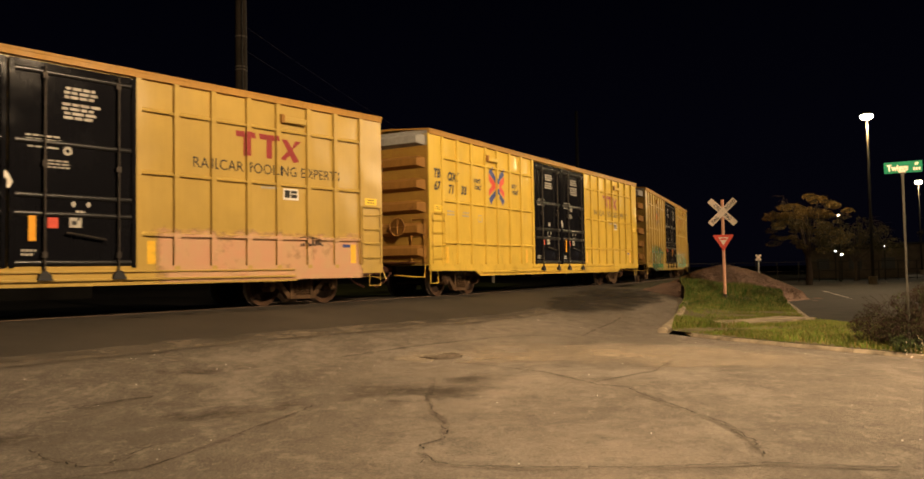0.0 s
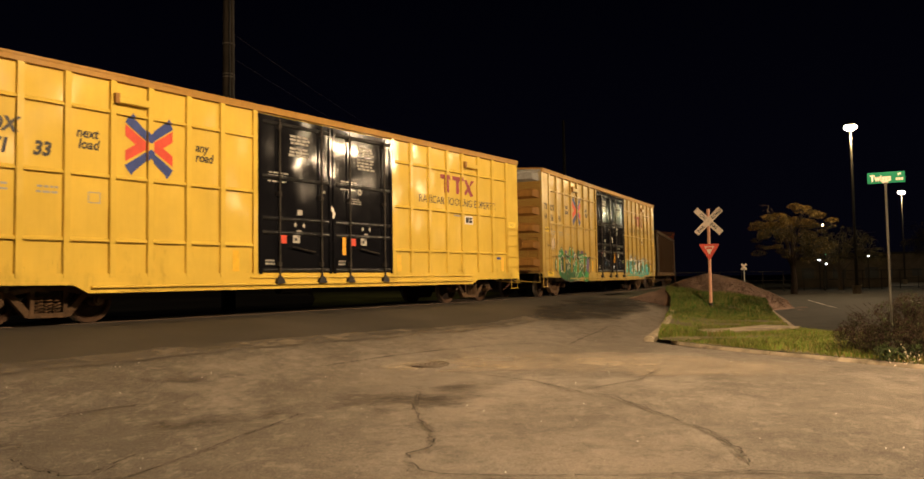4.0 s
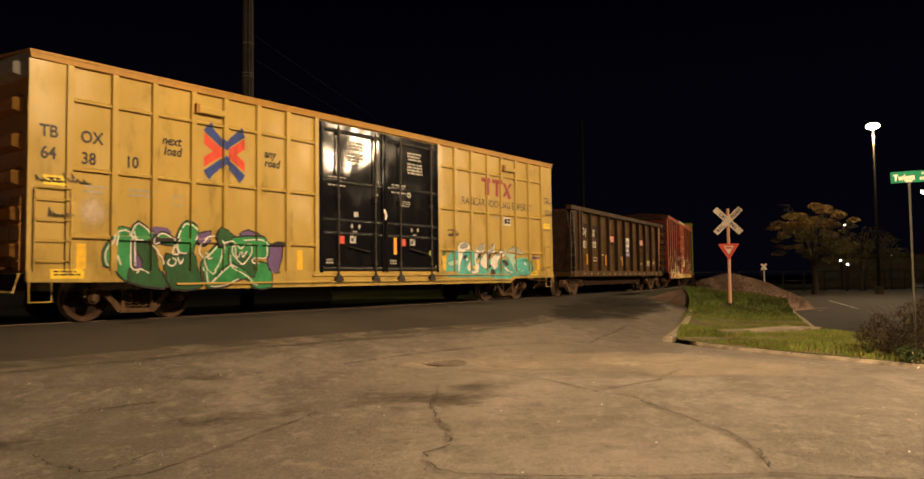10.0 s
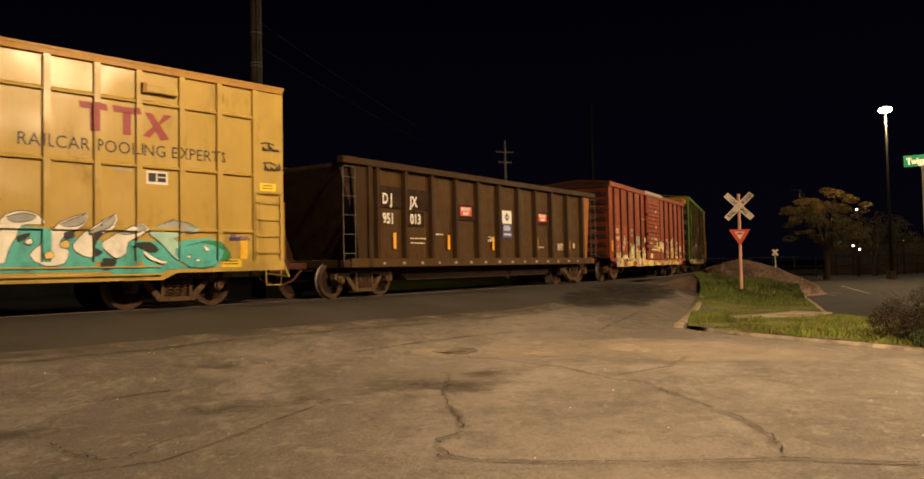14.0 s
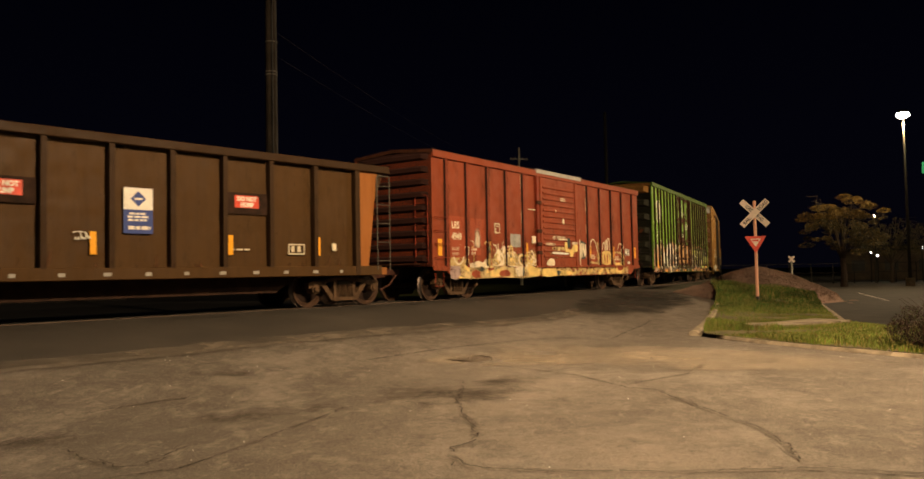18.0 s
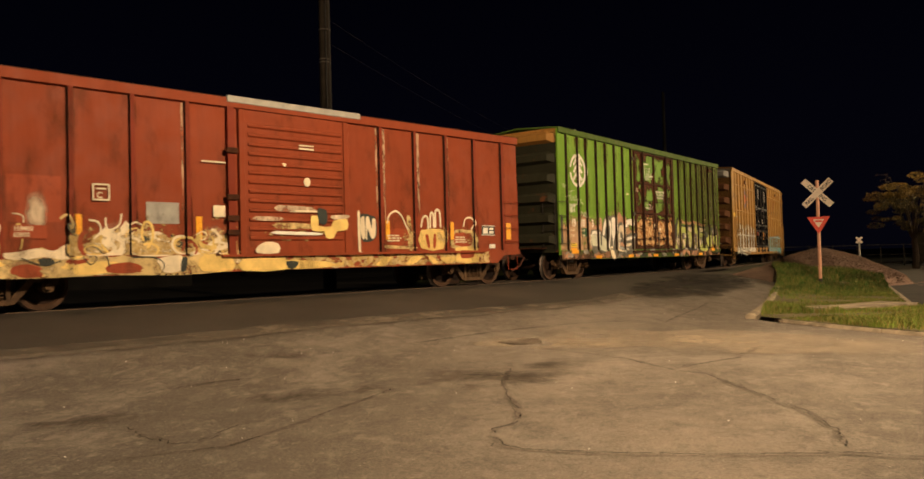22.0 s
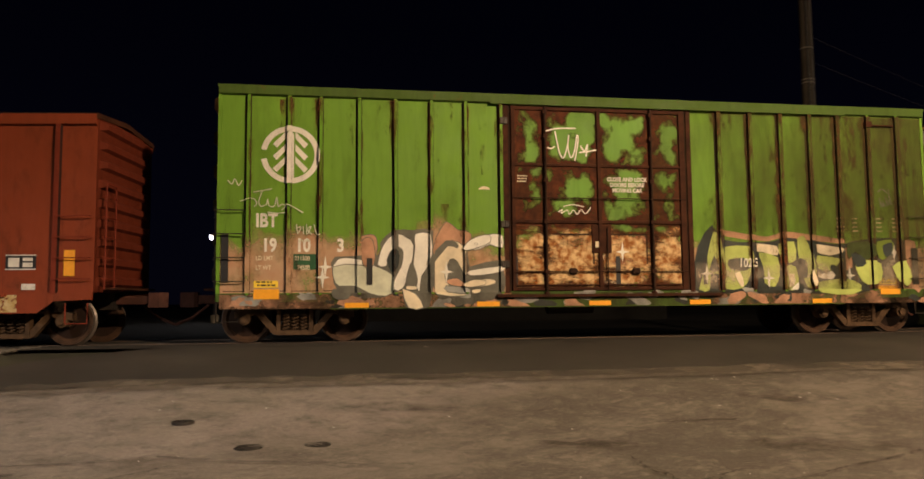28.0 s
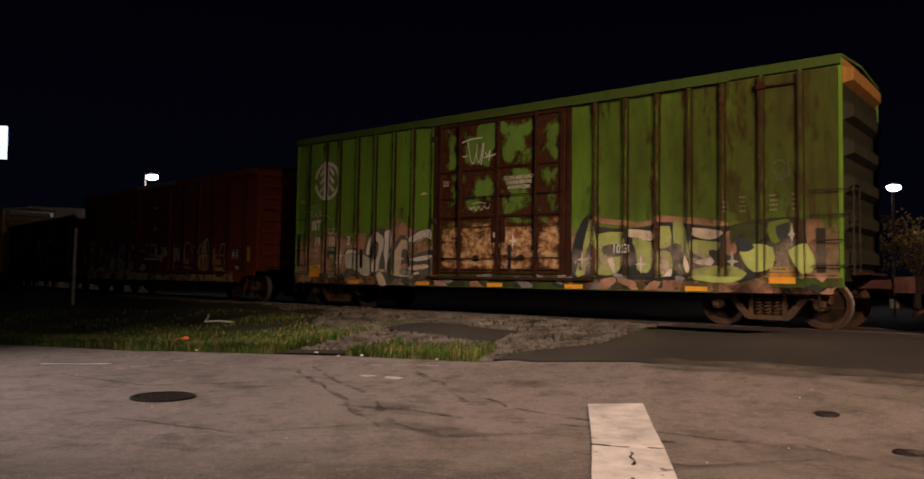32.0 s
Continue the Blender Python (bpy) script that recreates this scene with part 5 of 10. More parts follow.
def mural(car, side, shapes, outline, label, edge=0.045, lift=0.004):
    """Sprayed shapes laid over one another, each with a dark edge and a soft rounded outline."""
    for k, (mat, pts) in enumerate(shapes):
        ring = bend(pts + pts[:2], 2)[:-1]
        cx, cz = sum(p[0] for p in ring) / len(ring), sum(p[1] for p in ring) / len(ring)
        if outline and k:
            bm = bmesh.new()
            n = len(pts)
            grown = []
            for i in range(n):
                (ax, az), (bx, bz), (qx, qz) = pts[i - 1], pts[i], pts[(i + 1) % n]
                dx, dz = qx - ax, qz - az
                L = math.hypot(dx, dz) or 1
                s = 1 if sum(p[0] * q[1] - q[0] * p[1] for p, q in zip(pts, pts[1:] + pts[:1])) > 0 else -1
                grown.append((bx + s * dz / L * edge, bz - s * dx / L * edge))
            poly(bm, bend(grown + grown[:2], 2)[:-1])
            drape("graffiti", bm, M[outline], car, side, lift + 0.0012 * k - 0.0006)
        bm = bmesh.new()
        poly(bm, ring)
        drape("graffiti", bm, M[mat], car, side, lift + 0.0012 * k, label)


GLYPHS = [
    [[(0.1, 0.0), (0.15, 0.5), (0.1, 1.0)], [(0.1, 0.95), (0.6, 0.9), (0.85, 0.55), (0.6, 0.1), (0.1, 0.05)]],
    [[(0.5, 0.0), (0.45, 0.5), (0.55, 1.0)], [(0.2, 0.95), (0.8, 1.0)], [(0.15, 0.05), (0.85, 0.0)]],
    [[(0.1, 0.0), (0.15, 1.0), (0.5, 0.5), (0.8, 0.05), (0.85, 1.0)]],
    [[(0.85, 0.95), (0.2, 1.0), (0.12, 0.5), (0.2, 0.05), (0.9, 0.0)], [(0.15, 0.5), (0.7, 0.52)]],
    [[(0.85, 0.9), (0.4, 1.0), (0.12, 0.7), (0.5, 0.5), (0.85, 0.3), (0.5, 0.02), (0.1, 0.1)]],
    [[(0.05, 0.0), (0.3, 0.6), (0.45, 1.0), (0.65, 0.55), (0.92, 0.0)], [(0.25, 0.38), (0.75, 0.36)]],
    [[(0.12, 0.0), (0.12, 1.0)], [(0.85, 1.0), (0.85, 0.0)], [(0.12, 0.5), (0.85, 0.52)]],
    [[(0.85, 0.85), (0.5, 1.0), (0.12, 0.6), (0.2, 0.1), (0.6, 0.0), (0.88, 0.25), (0.55, 0.4)]],
    [[(0.12, 0.0), (0.15, 1.0)], [(0.85, 1.0), (0.2, 0.5), (0.9, 0.0)]],
]


def bend(pts, n=4):
    """Rounds a line of points."""
    out = []
    for i in range(len(pts) - 1):
        p0, p1, p2, p3 = pts[max(i - 1, 0)], pts[i], pts[i + 1], pts[min(i + 2, len(pts) - 1)]
        for k in range(n):
            t = k / n
            out.append(tuple(0.5 * (2 * p1[j] + (p2[j] - p0[j]) * t + (2 * p0[j] - 5 * p1[j] + 4 * p2[j] - p3[j]) * t * t + (3 * p1[j] - p0[j] - 3 * p2[j] + p3[j]) * t ** 3) for j in (0, 1)))
    return out + [pts[-1]]


def cloud(bm, u0, u1, z0, z1, rnd, mi=0, n=40):
    """An uneven sprayed patch."""
    pts = []
    for k in range(n + 1):
        u = u0 + (u1 - u0) * k / n
        pts.append((u, z1 - (z1 - z0) * 0.32 * (0.5 + 0.5 * math.sin(k * 0.9 + rnd.uniform(-0.7, 0.7))) * rnd.uniform(0.3, 1.0)))
    for (a, b), (c, d) in zip(pts, pts[1:]):
        poly(bm, [(a, z0), (c, z0), (c, d), (a, b)], mi)


def graffiti(car, side, u0, u1, z0, z1, count, mats, seed, label, width=0.26, wild=0.0, back=True):
    """A sprayed piece: shadow cloud, dark outlines, two-tone strokes, pale highlights. mats: cloud, outline, fill, shade, light."""
    rnd = random.Random(seed)
    lay = [bmesh.new() for _ in range(5)]
    cw = (u1 - u0) / count
    if back:
        cloud(lay[0], u0 - 0.15, u1 + 0.15, z0, z0 + (z1 - z0) * 0.85, rnd)
    for k in range(count):
        g = rnd.choice(GLYPHS)
        a = u0 + cw * k - cw * 0.06
        tilt = rnd.uniform(-0.12, 0.2)
        top = z1 * 1.0 - rnd.uniform(0, 0.16) * (z1 - z0)
        bot = z0 + rnd.uniform(0, 0.08) * (z1 - z0)
        def T(p):
            return (a + cw * 1.12 * (p[0] + tilt * p[1]) + rnd.uniform(-wild, wild), bot + (top - bot) * p[1] + rnd.uniform(-wild, wild))
        for line in g:
            q = bend([T(p) for p in line])
            w = width * rnd.uniform(0.85, 1.2)
            stroke(lay[1], q, w + 0.10)
            stroke(lay[2], q, w)
            stroke(lay[3], [(x + w * 0.22, z - w * 0.2) for x, z in q[len(q) // 3:]], w * 0.38)
            if len(q) > 3:
                stroke(lay[4], [(x - w * 0.30, z + w * 0.12) for x, z in q[1:max(3, len(q) // 2)]], 0.03, caps=False)
        c = T((0.5, 1.02))
        if rnd.random() < 0.6:
            n = 10
            r = width * rnd.uniform(0.45, 0.75)
            for b, q in ((1, r + 0.05), (2, r)):
                poly(lay[b], [(c[0] + q * math.cos(i * math.tau / n), c[1] + q * math.sin(i * math.tau / n)) for i in range(n)])
    for k, (bm, m) in enumerate(zip(lay, mats)):
        drape("graffiti", bm, m, car, side, 0.003 + 0.003 * k, label if k == 2 else "")


def scribble(car, side, u, z, w, h, mat, seed, n=7, thick=0.02):
    """A quick looping hand-drawn tag."""
    rnd = random.Random(seed)
    bm = bmesh.new()
    pts, amp = [], 0.6
    for k in range(n * 5 + 1):
        if k % 5 == 0:
            amp, slip = rnd.choice((0.35, 0.45, 0.6, 1.0)), rnd.uniform(0.1, 0.5)
        t = k / 5 * math.tau
        pts.append((u + w * (k / (n * 5)) + slip * w / n * math.cos(t), z + h * (0.25 + 0.5 * amp * (1 - math.cos(t + 0.6)) * 0.75) + 0.12 * h * k / (n * 5)))
    stroke(bm, pts, thick * 0.75, caps=False)
    if rnd.random() < 0.6:
        stroke(bm, bend([(u - 0.1 * w, z + 0.95 * h), (u + 0.3 * w, z + 1.08 * h), (u + 0.7 * w, z + 0.9 * h)], 4), thick * 0.75, caps=False)
    drape("spray_tag", bm, mat, car, side, 0.027)


def run_down(bm, u, z0, z1, w, rnd, taper=0.4):
    """An uneven streak that runs down a sheet and thins out."""
    n = max(4, int((z1 - z0) / 0.18))
    left, right = [], []
    for k in range(n + 1):
        f = k / n
        q = w * (taper + (1 - taper) * f) / 2
        zz = z0 + (z1 - z0) * f
        left.append((u - q * rnd.uniform(0.4, 1.2), zz))
        right.append((u + q * rnd.uniform(0.4, 1.2), zz))
    poly(bm, left + right[::-1])


def roof_mesh(half, hw, z, ridge, n, mat, lip=0.10):
    """A shallow pitched roof with raised seams across it and a turned-down edge."""
    bm = bmesh.new()
    prism(bm, [(-hw - 0.02, z - lip), (-hw - 0.02, z), (0, z + ridge), (hw + 0.02, z), (hw + 0.02, z - lip), (0, z + ridge - lip)], -half, half, "x")
    for k in range(n):
        u = -half + 0.3 + (2 * half - 0.6) * k / (n - 1)
        prism(bm, [(-hw + 0.16, z + 0.005), (-hw + 0.16, z + 0.035), (0, z + ridge + 0.04), (hw - 0.16, z + 0.035), (hw - 0.16, z + 0.005), (0, z + ridge)], u - 0.05, u + 0.05, "x")
    return mesh_of("roof", bm, mat)


def common_underframe(car, half, hw, zs, mid):
    bm = bmesh.new()
    box(bm, -half + 0.1, half - 0.1, -0.2, 0.2, zs - 0.12, zs + 0.25)
    for u in np.linspace(-mid, mid, 5):
        box(bm, u - 0.06, u + 0.06, -hw + 0.12, hw - 0.12, zs - 0.02, zs + 0.2)
    box(bm, -half, half, -hw + 0.1, hw - 0.1, zs + 0.22, zs + 0.3)
    part("underframe", bm, M["under"], car)
    bm = bmesh.new()
    tube(bm, [(-0.9, -0.55, zs - 0.12), (0.1, -0.55, zs - 0.12)], 0.17, 12)
    part("brake_reservoir", bm, M["under"], car)
    bm = bmesh.new()
    tube(bm, [(-half + 1.2, -0.8, zs - 0.05), (half - 1.2, -0.8, zs - 0.05)], 0.02, 5)
    part("brake_pipe", bm, M["under"], car)


# --- long yellow boxcar ---
TB_POSTS = [-8.62, -7.74, -6.88, -5.97, -5.15, -4.24, -3.36, 3.36, 4.24, 5.15, 5.97, 6.88, 7.74, 8.62]
TB_RIBS = [1.63, 2.90, 4.20]
TB = Side(-1.49, TB_POSTS, 0.15, 0.07, TB_RIBS, 0.075, 0.066, [(-9.34, 9.34, 0.5, 0.982, 0.063), (-2.38, 2.5, 0.9, 4.82, 0.045), (-9.4, -8.70, 0.5, 5.0, 0.035), (8.70, 9.4, 0.5, 5.0, 0.035)])


def yellow_boxcar():
    car = thing("boxcar", "long yellow boxcar with black double doors", "boxcar", "freight train")
    Y, H = M["yellow"], 9.35
    bm = bmesh.new()
    box(bm, -H, H, -1.49, 1.49, 0.95, 4.86)
    part("body", bm, Y, car)
    me = roof_mesh(H + 0.03, 1.56, 4.99, 0.12, 15, M["yellow_chord"], 0.05)
    again("roof", me, car)
    for y in (-1.53, 1.53):
        bm = bmesh.new()
        s = -1 if y < 0 else 1
        prism(bm, [(y, 4.83), (y + s * 0.035, 4.84), (y + s * 0.035, 4.97), (y, 4.985), (y - s * 0.06, 4.98), (y - s * 0.06, 4.83)], -H, H, "x")
        part("top_chord", bm, M["yellow_chord"], car)
        # stepped side sill, deeper between the trucks
        bm = bmesh.new()
        yy = (y - 0.02 * s, y + 0.02 * s)
        prism(bm, [(-H, 0.78), (-6.75, 0.76), (-6.45, 0.60), (6.45, 0.60), (6.75, 0.74), (H, 0.76), (H, 0.98), (-H, 0.98)], min(yy), max(yy), "y")
        part("side_sill", bm, Y, car)
    bm = bmesh.new()
    prism(bm, post_profile(0.15, 0.07), 0.9, 4.86, "z")
    post = mesh_of("post", bm, Y)
    for u in TB_POSTS:
        again("post", post, car, u, -1.49, 0)
        again("post", post, car, u, 1.49, 0, 0, 0, 180)
    for u0, u1 in [(-8.55, -7.81), (-7.67, -6.95), (-6.81, -6.04), (-5.90, -5.22), (-5.08, -4.31), (-4.17, -3.43), (-3.29, -2.5), (2.56, 3.29), (3.43, 4.17), (4.31, 5.08), (5.22, 5.90), (6.04, 6.81), (6.95, 7.67), (7.81, 8.55)]:
        for z in TB_RIBS:
            bm = bmesh.new()
            prism(bm, [(-1.492, z - 0.03), (-1.552, z - 0.028), (-1.555, z + 0.0), (-1.492, z + 0.055)], u0, u1, "x")
            part("stiffener", bm, Y, car)
    for s in (-1, 1):
        bm = bmesh.new()
        box(bm, min(s * 8.70, s * 9.36), max(s * 8.70, s * 9.36), -1.525, -1.485, 0.80, 4.86)
        part("corner_sheet", bm, Y, car)
        # end walls take the darker end coat, shade in its colour
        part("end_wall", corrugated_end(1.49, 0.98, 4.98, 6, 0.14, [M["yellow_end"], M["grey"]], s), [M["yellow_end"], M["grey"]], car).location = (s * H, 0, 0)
    # doors
    for a, b in ((-2.34, 0.05), (0.09, 2.46)):
        bm = bmesh.new()
        box(bm, a, b, -1.53, -1.47, 0.93, 4.80, bev=0.012)
        d = part("door", bm, M["door_black"], car, "glossy black plug door with white markings")
        for k, u in enumerate((a + 0.05, b - 0.05)):
            bm = bmesh.new()
            box(bm, u - 0.05, u + 0.05, -1.57, -1.53, 0.95, 4.78, bev=0.01)
            part("door_edge", bm, M["door_black"], d)
        for z in (1.05, 1.96, 2.30, 3.30, 4.62):
            bm = bmesh.new()
            prism(bm, [(-1.531 - 0.036 * math.sin(math.pi * i / 14), z - 0.05 * math.cos(math.pi * i / 14)) for i in range(15)], a + 0.1, b - 0.1, "x")
            part("door_rib", bm, M["rib_black"], d)
        for u in (a + 0.60, a + 1.99):
            bm = bmesh.new()
            tube(bm, [(u, -1.60, 0.86), (u, -1.60, 4.74)], 0.026, 7)
            part("lock_rod", bm, M["iron"], d)
            for z in (1.2, 2.9, 4.55):
                bm = bmesh.new()
                box(bm, u - 0.045, u + 0.045, -1.62, -1.53, z - 0.05, z + 0.05)
                part("rod_bracket", bm, M["iron"], d)
            bm = bmesh.new()
            prism(bm, [(u - 0.13, 0.72), (u + 0.15, 0.72), (u + 0.10, 0.83), (u + 0.03, 0.90), (u - 0.03, 0.90), (u - 0.10, 0.83)], -1.64, -1.55, "y")
            part("roller", bm, M["black"], d)
        bm = bmesh.new()
        tube(bm, [((a + b) / 2 - 0.2, -1.62, 1.62), ((a + b) / 2 + 0.55, -1.62, 1.50)], 0.02, 6)
        part("lock_lever", bm, M["iron"], d)
    bm = bmesh.new()
    prism(bm, [(-1.50, 0.70), (-1.61, 0.70), (-1.61, 0.735), (-1.52, 0.745), (-1.50, 0.80)], -6.4, 6.4, "x")
    part("door_track", bm, Y, car)
    bm = bmesh.new()
    prism(bm, [(-1.50, 0.85), (-1.595, 0.86), (-1.595, 0.885), (-1.50, 0.90)], -2.6, 6.4, "x")
    part("door_ledge", bm, Y, car)
    for u in (-2.44, 2.52):
        bm = bmesh.new()
        box(bm, u - 0.06, u + 0.06, -1.56, -1.49, 0.93, 4.84)
        part("door_frame", bm, Y, car)
    # ladders, steps, end platforms
    for s in (-1, 1):
        a, b = sorted((s * 8.60, s * 9.25))
        ladder(car, a, b, 0.98, 2.48, 4, -1.53, Y)
        stirrup(car, s * 9.1, -1.50, Y)
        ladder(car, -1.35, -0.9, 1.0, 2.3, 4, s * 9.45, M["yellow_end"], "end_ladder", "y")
        bm = bmesh.new()
        box(bm, min(s * 9.36, s * 9.66), max(s * 9.36, s * 9.66), -1.0, 1.0, 1.02, 1.06)
        part("crossover_platform", bm, M["rusty"], car)
        bm = bmesh.new()
        tube(bm, [(s * 9.42, -1.4, 0.95), (s * 9.55, -1.45, 0.6), (s * 9.65, -1.1, 0.62), (s * 9.6, -0.4, 0.68)], 0.02, 6)
        part("uncoupling_lever", bm, Y, car)
    bm = bmesh.new()
    wheel_lathe(bm, [(0.27, -0.02), (0.29, 0.0), (0.27, 0.02), (0.25, 0.0), (0.27, -0.02)], 0, 20)
    tube(bm, [(-0.26, 0, 0), (0.26, 0, 0)], 0.015, 5)
    tube(bm, [(0, 0, -0.26), (0, 0, 0.26)], 0.015, 5)
    bw = part("brake_wheel", bm, M["yellow_end"], car)
    bw.matrix_basis = pose(-9.56, -0.5, 2.1, 0, 0, 90)
    # hand holds near the roof line
    for u in (-5.56, 6.42):
        bm = bmesh.new()
        box(bm, u - 0.34, u + 0.34, -1.62, -1.54, 4.40, 4.54, bev=0.012)
        part("tack_board", bm, Y, car)
        bm = bmesh.new()
        box(bm, u - 0.42, u - 0.33, -1.64, -1.54, 4.38, 4.58)
        part("bracket", bm, M["yellow_end"], car)
    common_underframe(car, H, 1.5, 0.74, 5.2)
    draft_gear(car, H)
    add_trucks(car, 6.97)
    return car


def door_marks(car, rnd):
    bm = bmesh.new()
    for a in (-2.34, 0.09):
        bars(bm, a + 0.95, 4.41, 0.70, 3, 0.055, 0.03, rnd)
        bars(bm, a + 0.92, 4.10, 0.74, 3 if a < 0 else 4, 0.055, 0.03, rnd)
        bars(bm, a + 0.27, 3.43, 0.66, 4, 0.035, 0.035, rnd)
        bars(bm, a + 0.20, 1.30, 0.30, 2, 0.045, 0.03, rnd)
        rect(bm, a + 1.06, a + 1.29, 1.72, 1.94)
        for u in (1.14, 1.42):
            poly(bm, [(a + u, 2.10), (a + u + 0.05, 2.17), (a + u, 2.24), (a + u - 0.05, 2.17)])
        bars(bm, a + 1.18, 2.05, 0.20, 1, 0.06, 0, rnd)
    rect(bm, -1.13, -0.96, 2.42, 2.55)
    bars(bm, -0.30, 3.10, 0.16, 1, 0.07, 0, rnd)
    bars(bm, 0.75, 2.98, 0.45, 3, 0.03, 0.03, rnd)
    n = 16
    for k in range(n):
        p, q = k * math.tau / n, (k + 1) * math.tau / n
        poly(bm, [(1.12 + r * math.cos(t), 3.17 + r * math.sin(t)) for r, t in ((0.085, p), (0.085, q), (0.035, q), (0.035, p))])
    drape("door_stencil", bm, M["stencil"], car, TB, 0.008, "white stencilled door markings")
    bm = bmesh.new()
    for a in (-2.34, 0.09):
        rect(bm, a + 1.11, a + 1.20, 1.77, 1.85), rect(bm, a + 1.21, a + 1.26, 1.86, 1.91)
    drape("door_stencil", bm, M["black"], car, TB, 0.012)
    bm = bmesh.new()
    rect(bm, 0.42, 0.55, 1.45, 1.92)
    drape("reflector", bm, M["orange"], car, TB, 0.030)
    for a in (-2.34, 0.09):
        bm = bmesh.new()
        rect(bm, a + 0.67, a + 0.86, 1.70, 1.90)
        drape("placard", bm, M["redmark"], car, TB, 0.010)
    bm = bmesh.new()
    poly(bm, [(0.0, 2.72), (0.08, 2.66), (0.15, 2.52), (0.10, 2.40), (0.05, 2.40), (0.05, 2.55), (0.0, 2.60)])
    drape("seal_tag", bm, M["white"], car, TB, 0.050, "torn white seal tag on the latch")


def boxcar_marks(car, lines, faded, seed, logo_alpha=True):
    """Reporting marks, slogan panels and small stencils of a yellow car."""
    rnd = random.Random(seed)
    ink = M["black"]
    for text, u, z, size in lines:
        drape("lettering", letters(text, u, z, size, 0.90, 0.016 if seed == 2 else 0.008, shear=0.2 if seed == 2 else 0), ink, car, TB, 0.006, "black stencilled reporting mark")
    for text, u, z in (("next", -6.70, 3.62), ("load", -6.66, 3.40), ("any", -4.05, 3.66), ("road", -4.05, 3.44)):
        drape("lettering", letters(text, u, z, 0.27, 0.9, 0.007, shear=0.2), ink, car, TB, 0.006)
    # crossed arrows emblem, as plain shapes
    c, r = (-5.15, 3.61), 0.46
    for mi, mat in ((0, M["redmark"]), (1, M["blue"])):
        bm = bmesh.new()
        for sx in (-1, 1):
            if mi == 0:
                poly(bm, [(c[0] + sx * x, c[1] + z) for x, z in ((0.54, 0.40), (0.06, 0.08), (0.06, -0.06), (0.54, -0.36), (0.54, -0.14), (0.32, 0.01), (0.54, 0.16))])
            else:
                for sz in (-1, 1):
                    poly(bm, [(c[0] + sx * x, c[1] + sz * z) for x, z in ((0.55, 0.44), (0.50, 0.52), (0.40, 0.64), (0.36, 0.56), (0.0, 0.25), (0.0, 0.06))])
        drape("emblem", bm, mat, car, TB, 0.007 + 0.003 * mi, "crossed red and blue arrows emblem" if mi else "")
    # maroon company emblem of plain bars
    bm = bmesh.new()
    for u in (4.85, 5.48):
        rect(bm, u, u + 0.52, 3.93, 4.06, skew=-0.03)
        rect(bm, u + 0.18, u + 0.34, 3.50, 3.95)
    poly(bm, [(6.10, 4.0), (6.26, 4.0), (6.62, 3.50), (6.44, 3.46)])
    poly(bm, [(6.50, 4.0), (6.68, 4.0), (6.42, 3.78), (6.33, 3.70)])
    poly(bm, [(6.05, 3.52), (6.20, 3.50), (6.36, 3.66), (6.28, 3.74)])
    drape("emblem", bm, M["maroon"], car, TB, 0.007, "maroon company emblem")
    drape("lettering", letters("RAILCAR POOLING EXPERTS", 3.74, 3.12, 0.34, 0.93, 0.0, space=1.03), ink, car, TB, 0.006, "black slogan lettering")
    bm = bmesh.new()
    rect(bm, 6.13, 6.58, 2.55, 2.82)
    drape("service_stencil", bm, M["white"], car, TB, 0.006)
    bm = bmesh.new()
    rect(bm, 6.17, 6.33, 2.60, 2.78), rect(bm, 6.36, 6.54, 2.60, 2.69), rect(bm, 6.36, 6.54, 2.71, 2.78)
    drape("service_stencil", bm, M["black"], car, TB, 0.009)
    bm = bmesh.new()
    bars(bm, 5.5, 2.83, 0.42, 1, 0.05, 0, rnd), bars(bm, -8.35, 2.62, 0.5, 2, 0.04, 0.06, rnd), bars(bm, -7.45, 2.62, 0.5, 2, 0.04, 0.06, rnd)
    rect(bm, -6.45, -6.2, 2.55, 2.57), rect(bm, -6.45, -6.2, 2.35, 2.37), rect(bm, -6.45, -6.43, 2.37, 2.55), rect(bm, -6.22, -6.2, 2.37, 2.55)
    drape("service_stencil", bm, M["grey"], car, TB, 0.005)
    for u in (-9.1, 8.74):
        bm = bmesh.new()
        rect(bm, u, u + 0.42, 2.56, 2.74)
        drape("warning_label", bm, M["ylabel"], car, TB, 0.006, "yellow warning label")
        bm = bmesh.new()
        bars(bm, u + 0.06, 2.70, 0.3, 2, 0.025, 0.04, rnd)
        drape("label_text", bm, M["black"], car, TB, 0.009)
    for u in (-8.45, -3.05, 2.72, 8.25):
        bm = bmesh.new()
        rect(bm, u, u + 0.18, 1.02, 1.50)
        drape("reflector", bm, M["amber"], car, TB, 0.005)
    bm = bmesh.new()
    rect(bm, 7.98, 8.24, 1.42, 1.50)
    drape("small_placard", bm, M["blue"], car, TB, 0.006)
    # spare grey lettering on the end wall's top band
    bm = bmesh.new()
    for y0 in (-1.1, 0.25):
        for k in range(4):
            z = 4.62
            vs = [bm.verts.new((-9.375, y0 + k * 0.2 + d, z + h)) for d, h in ((0, 0), (0.14, 0), (0.14, 0.12), (0, 0.12))]
            bm.faces.new(vs)
    part("end_stencil", bm, M["yellow_end"], car)
    door_marks(car, rnd)


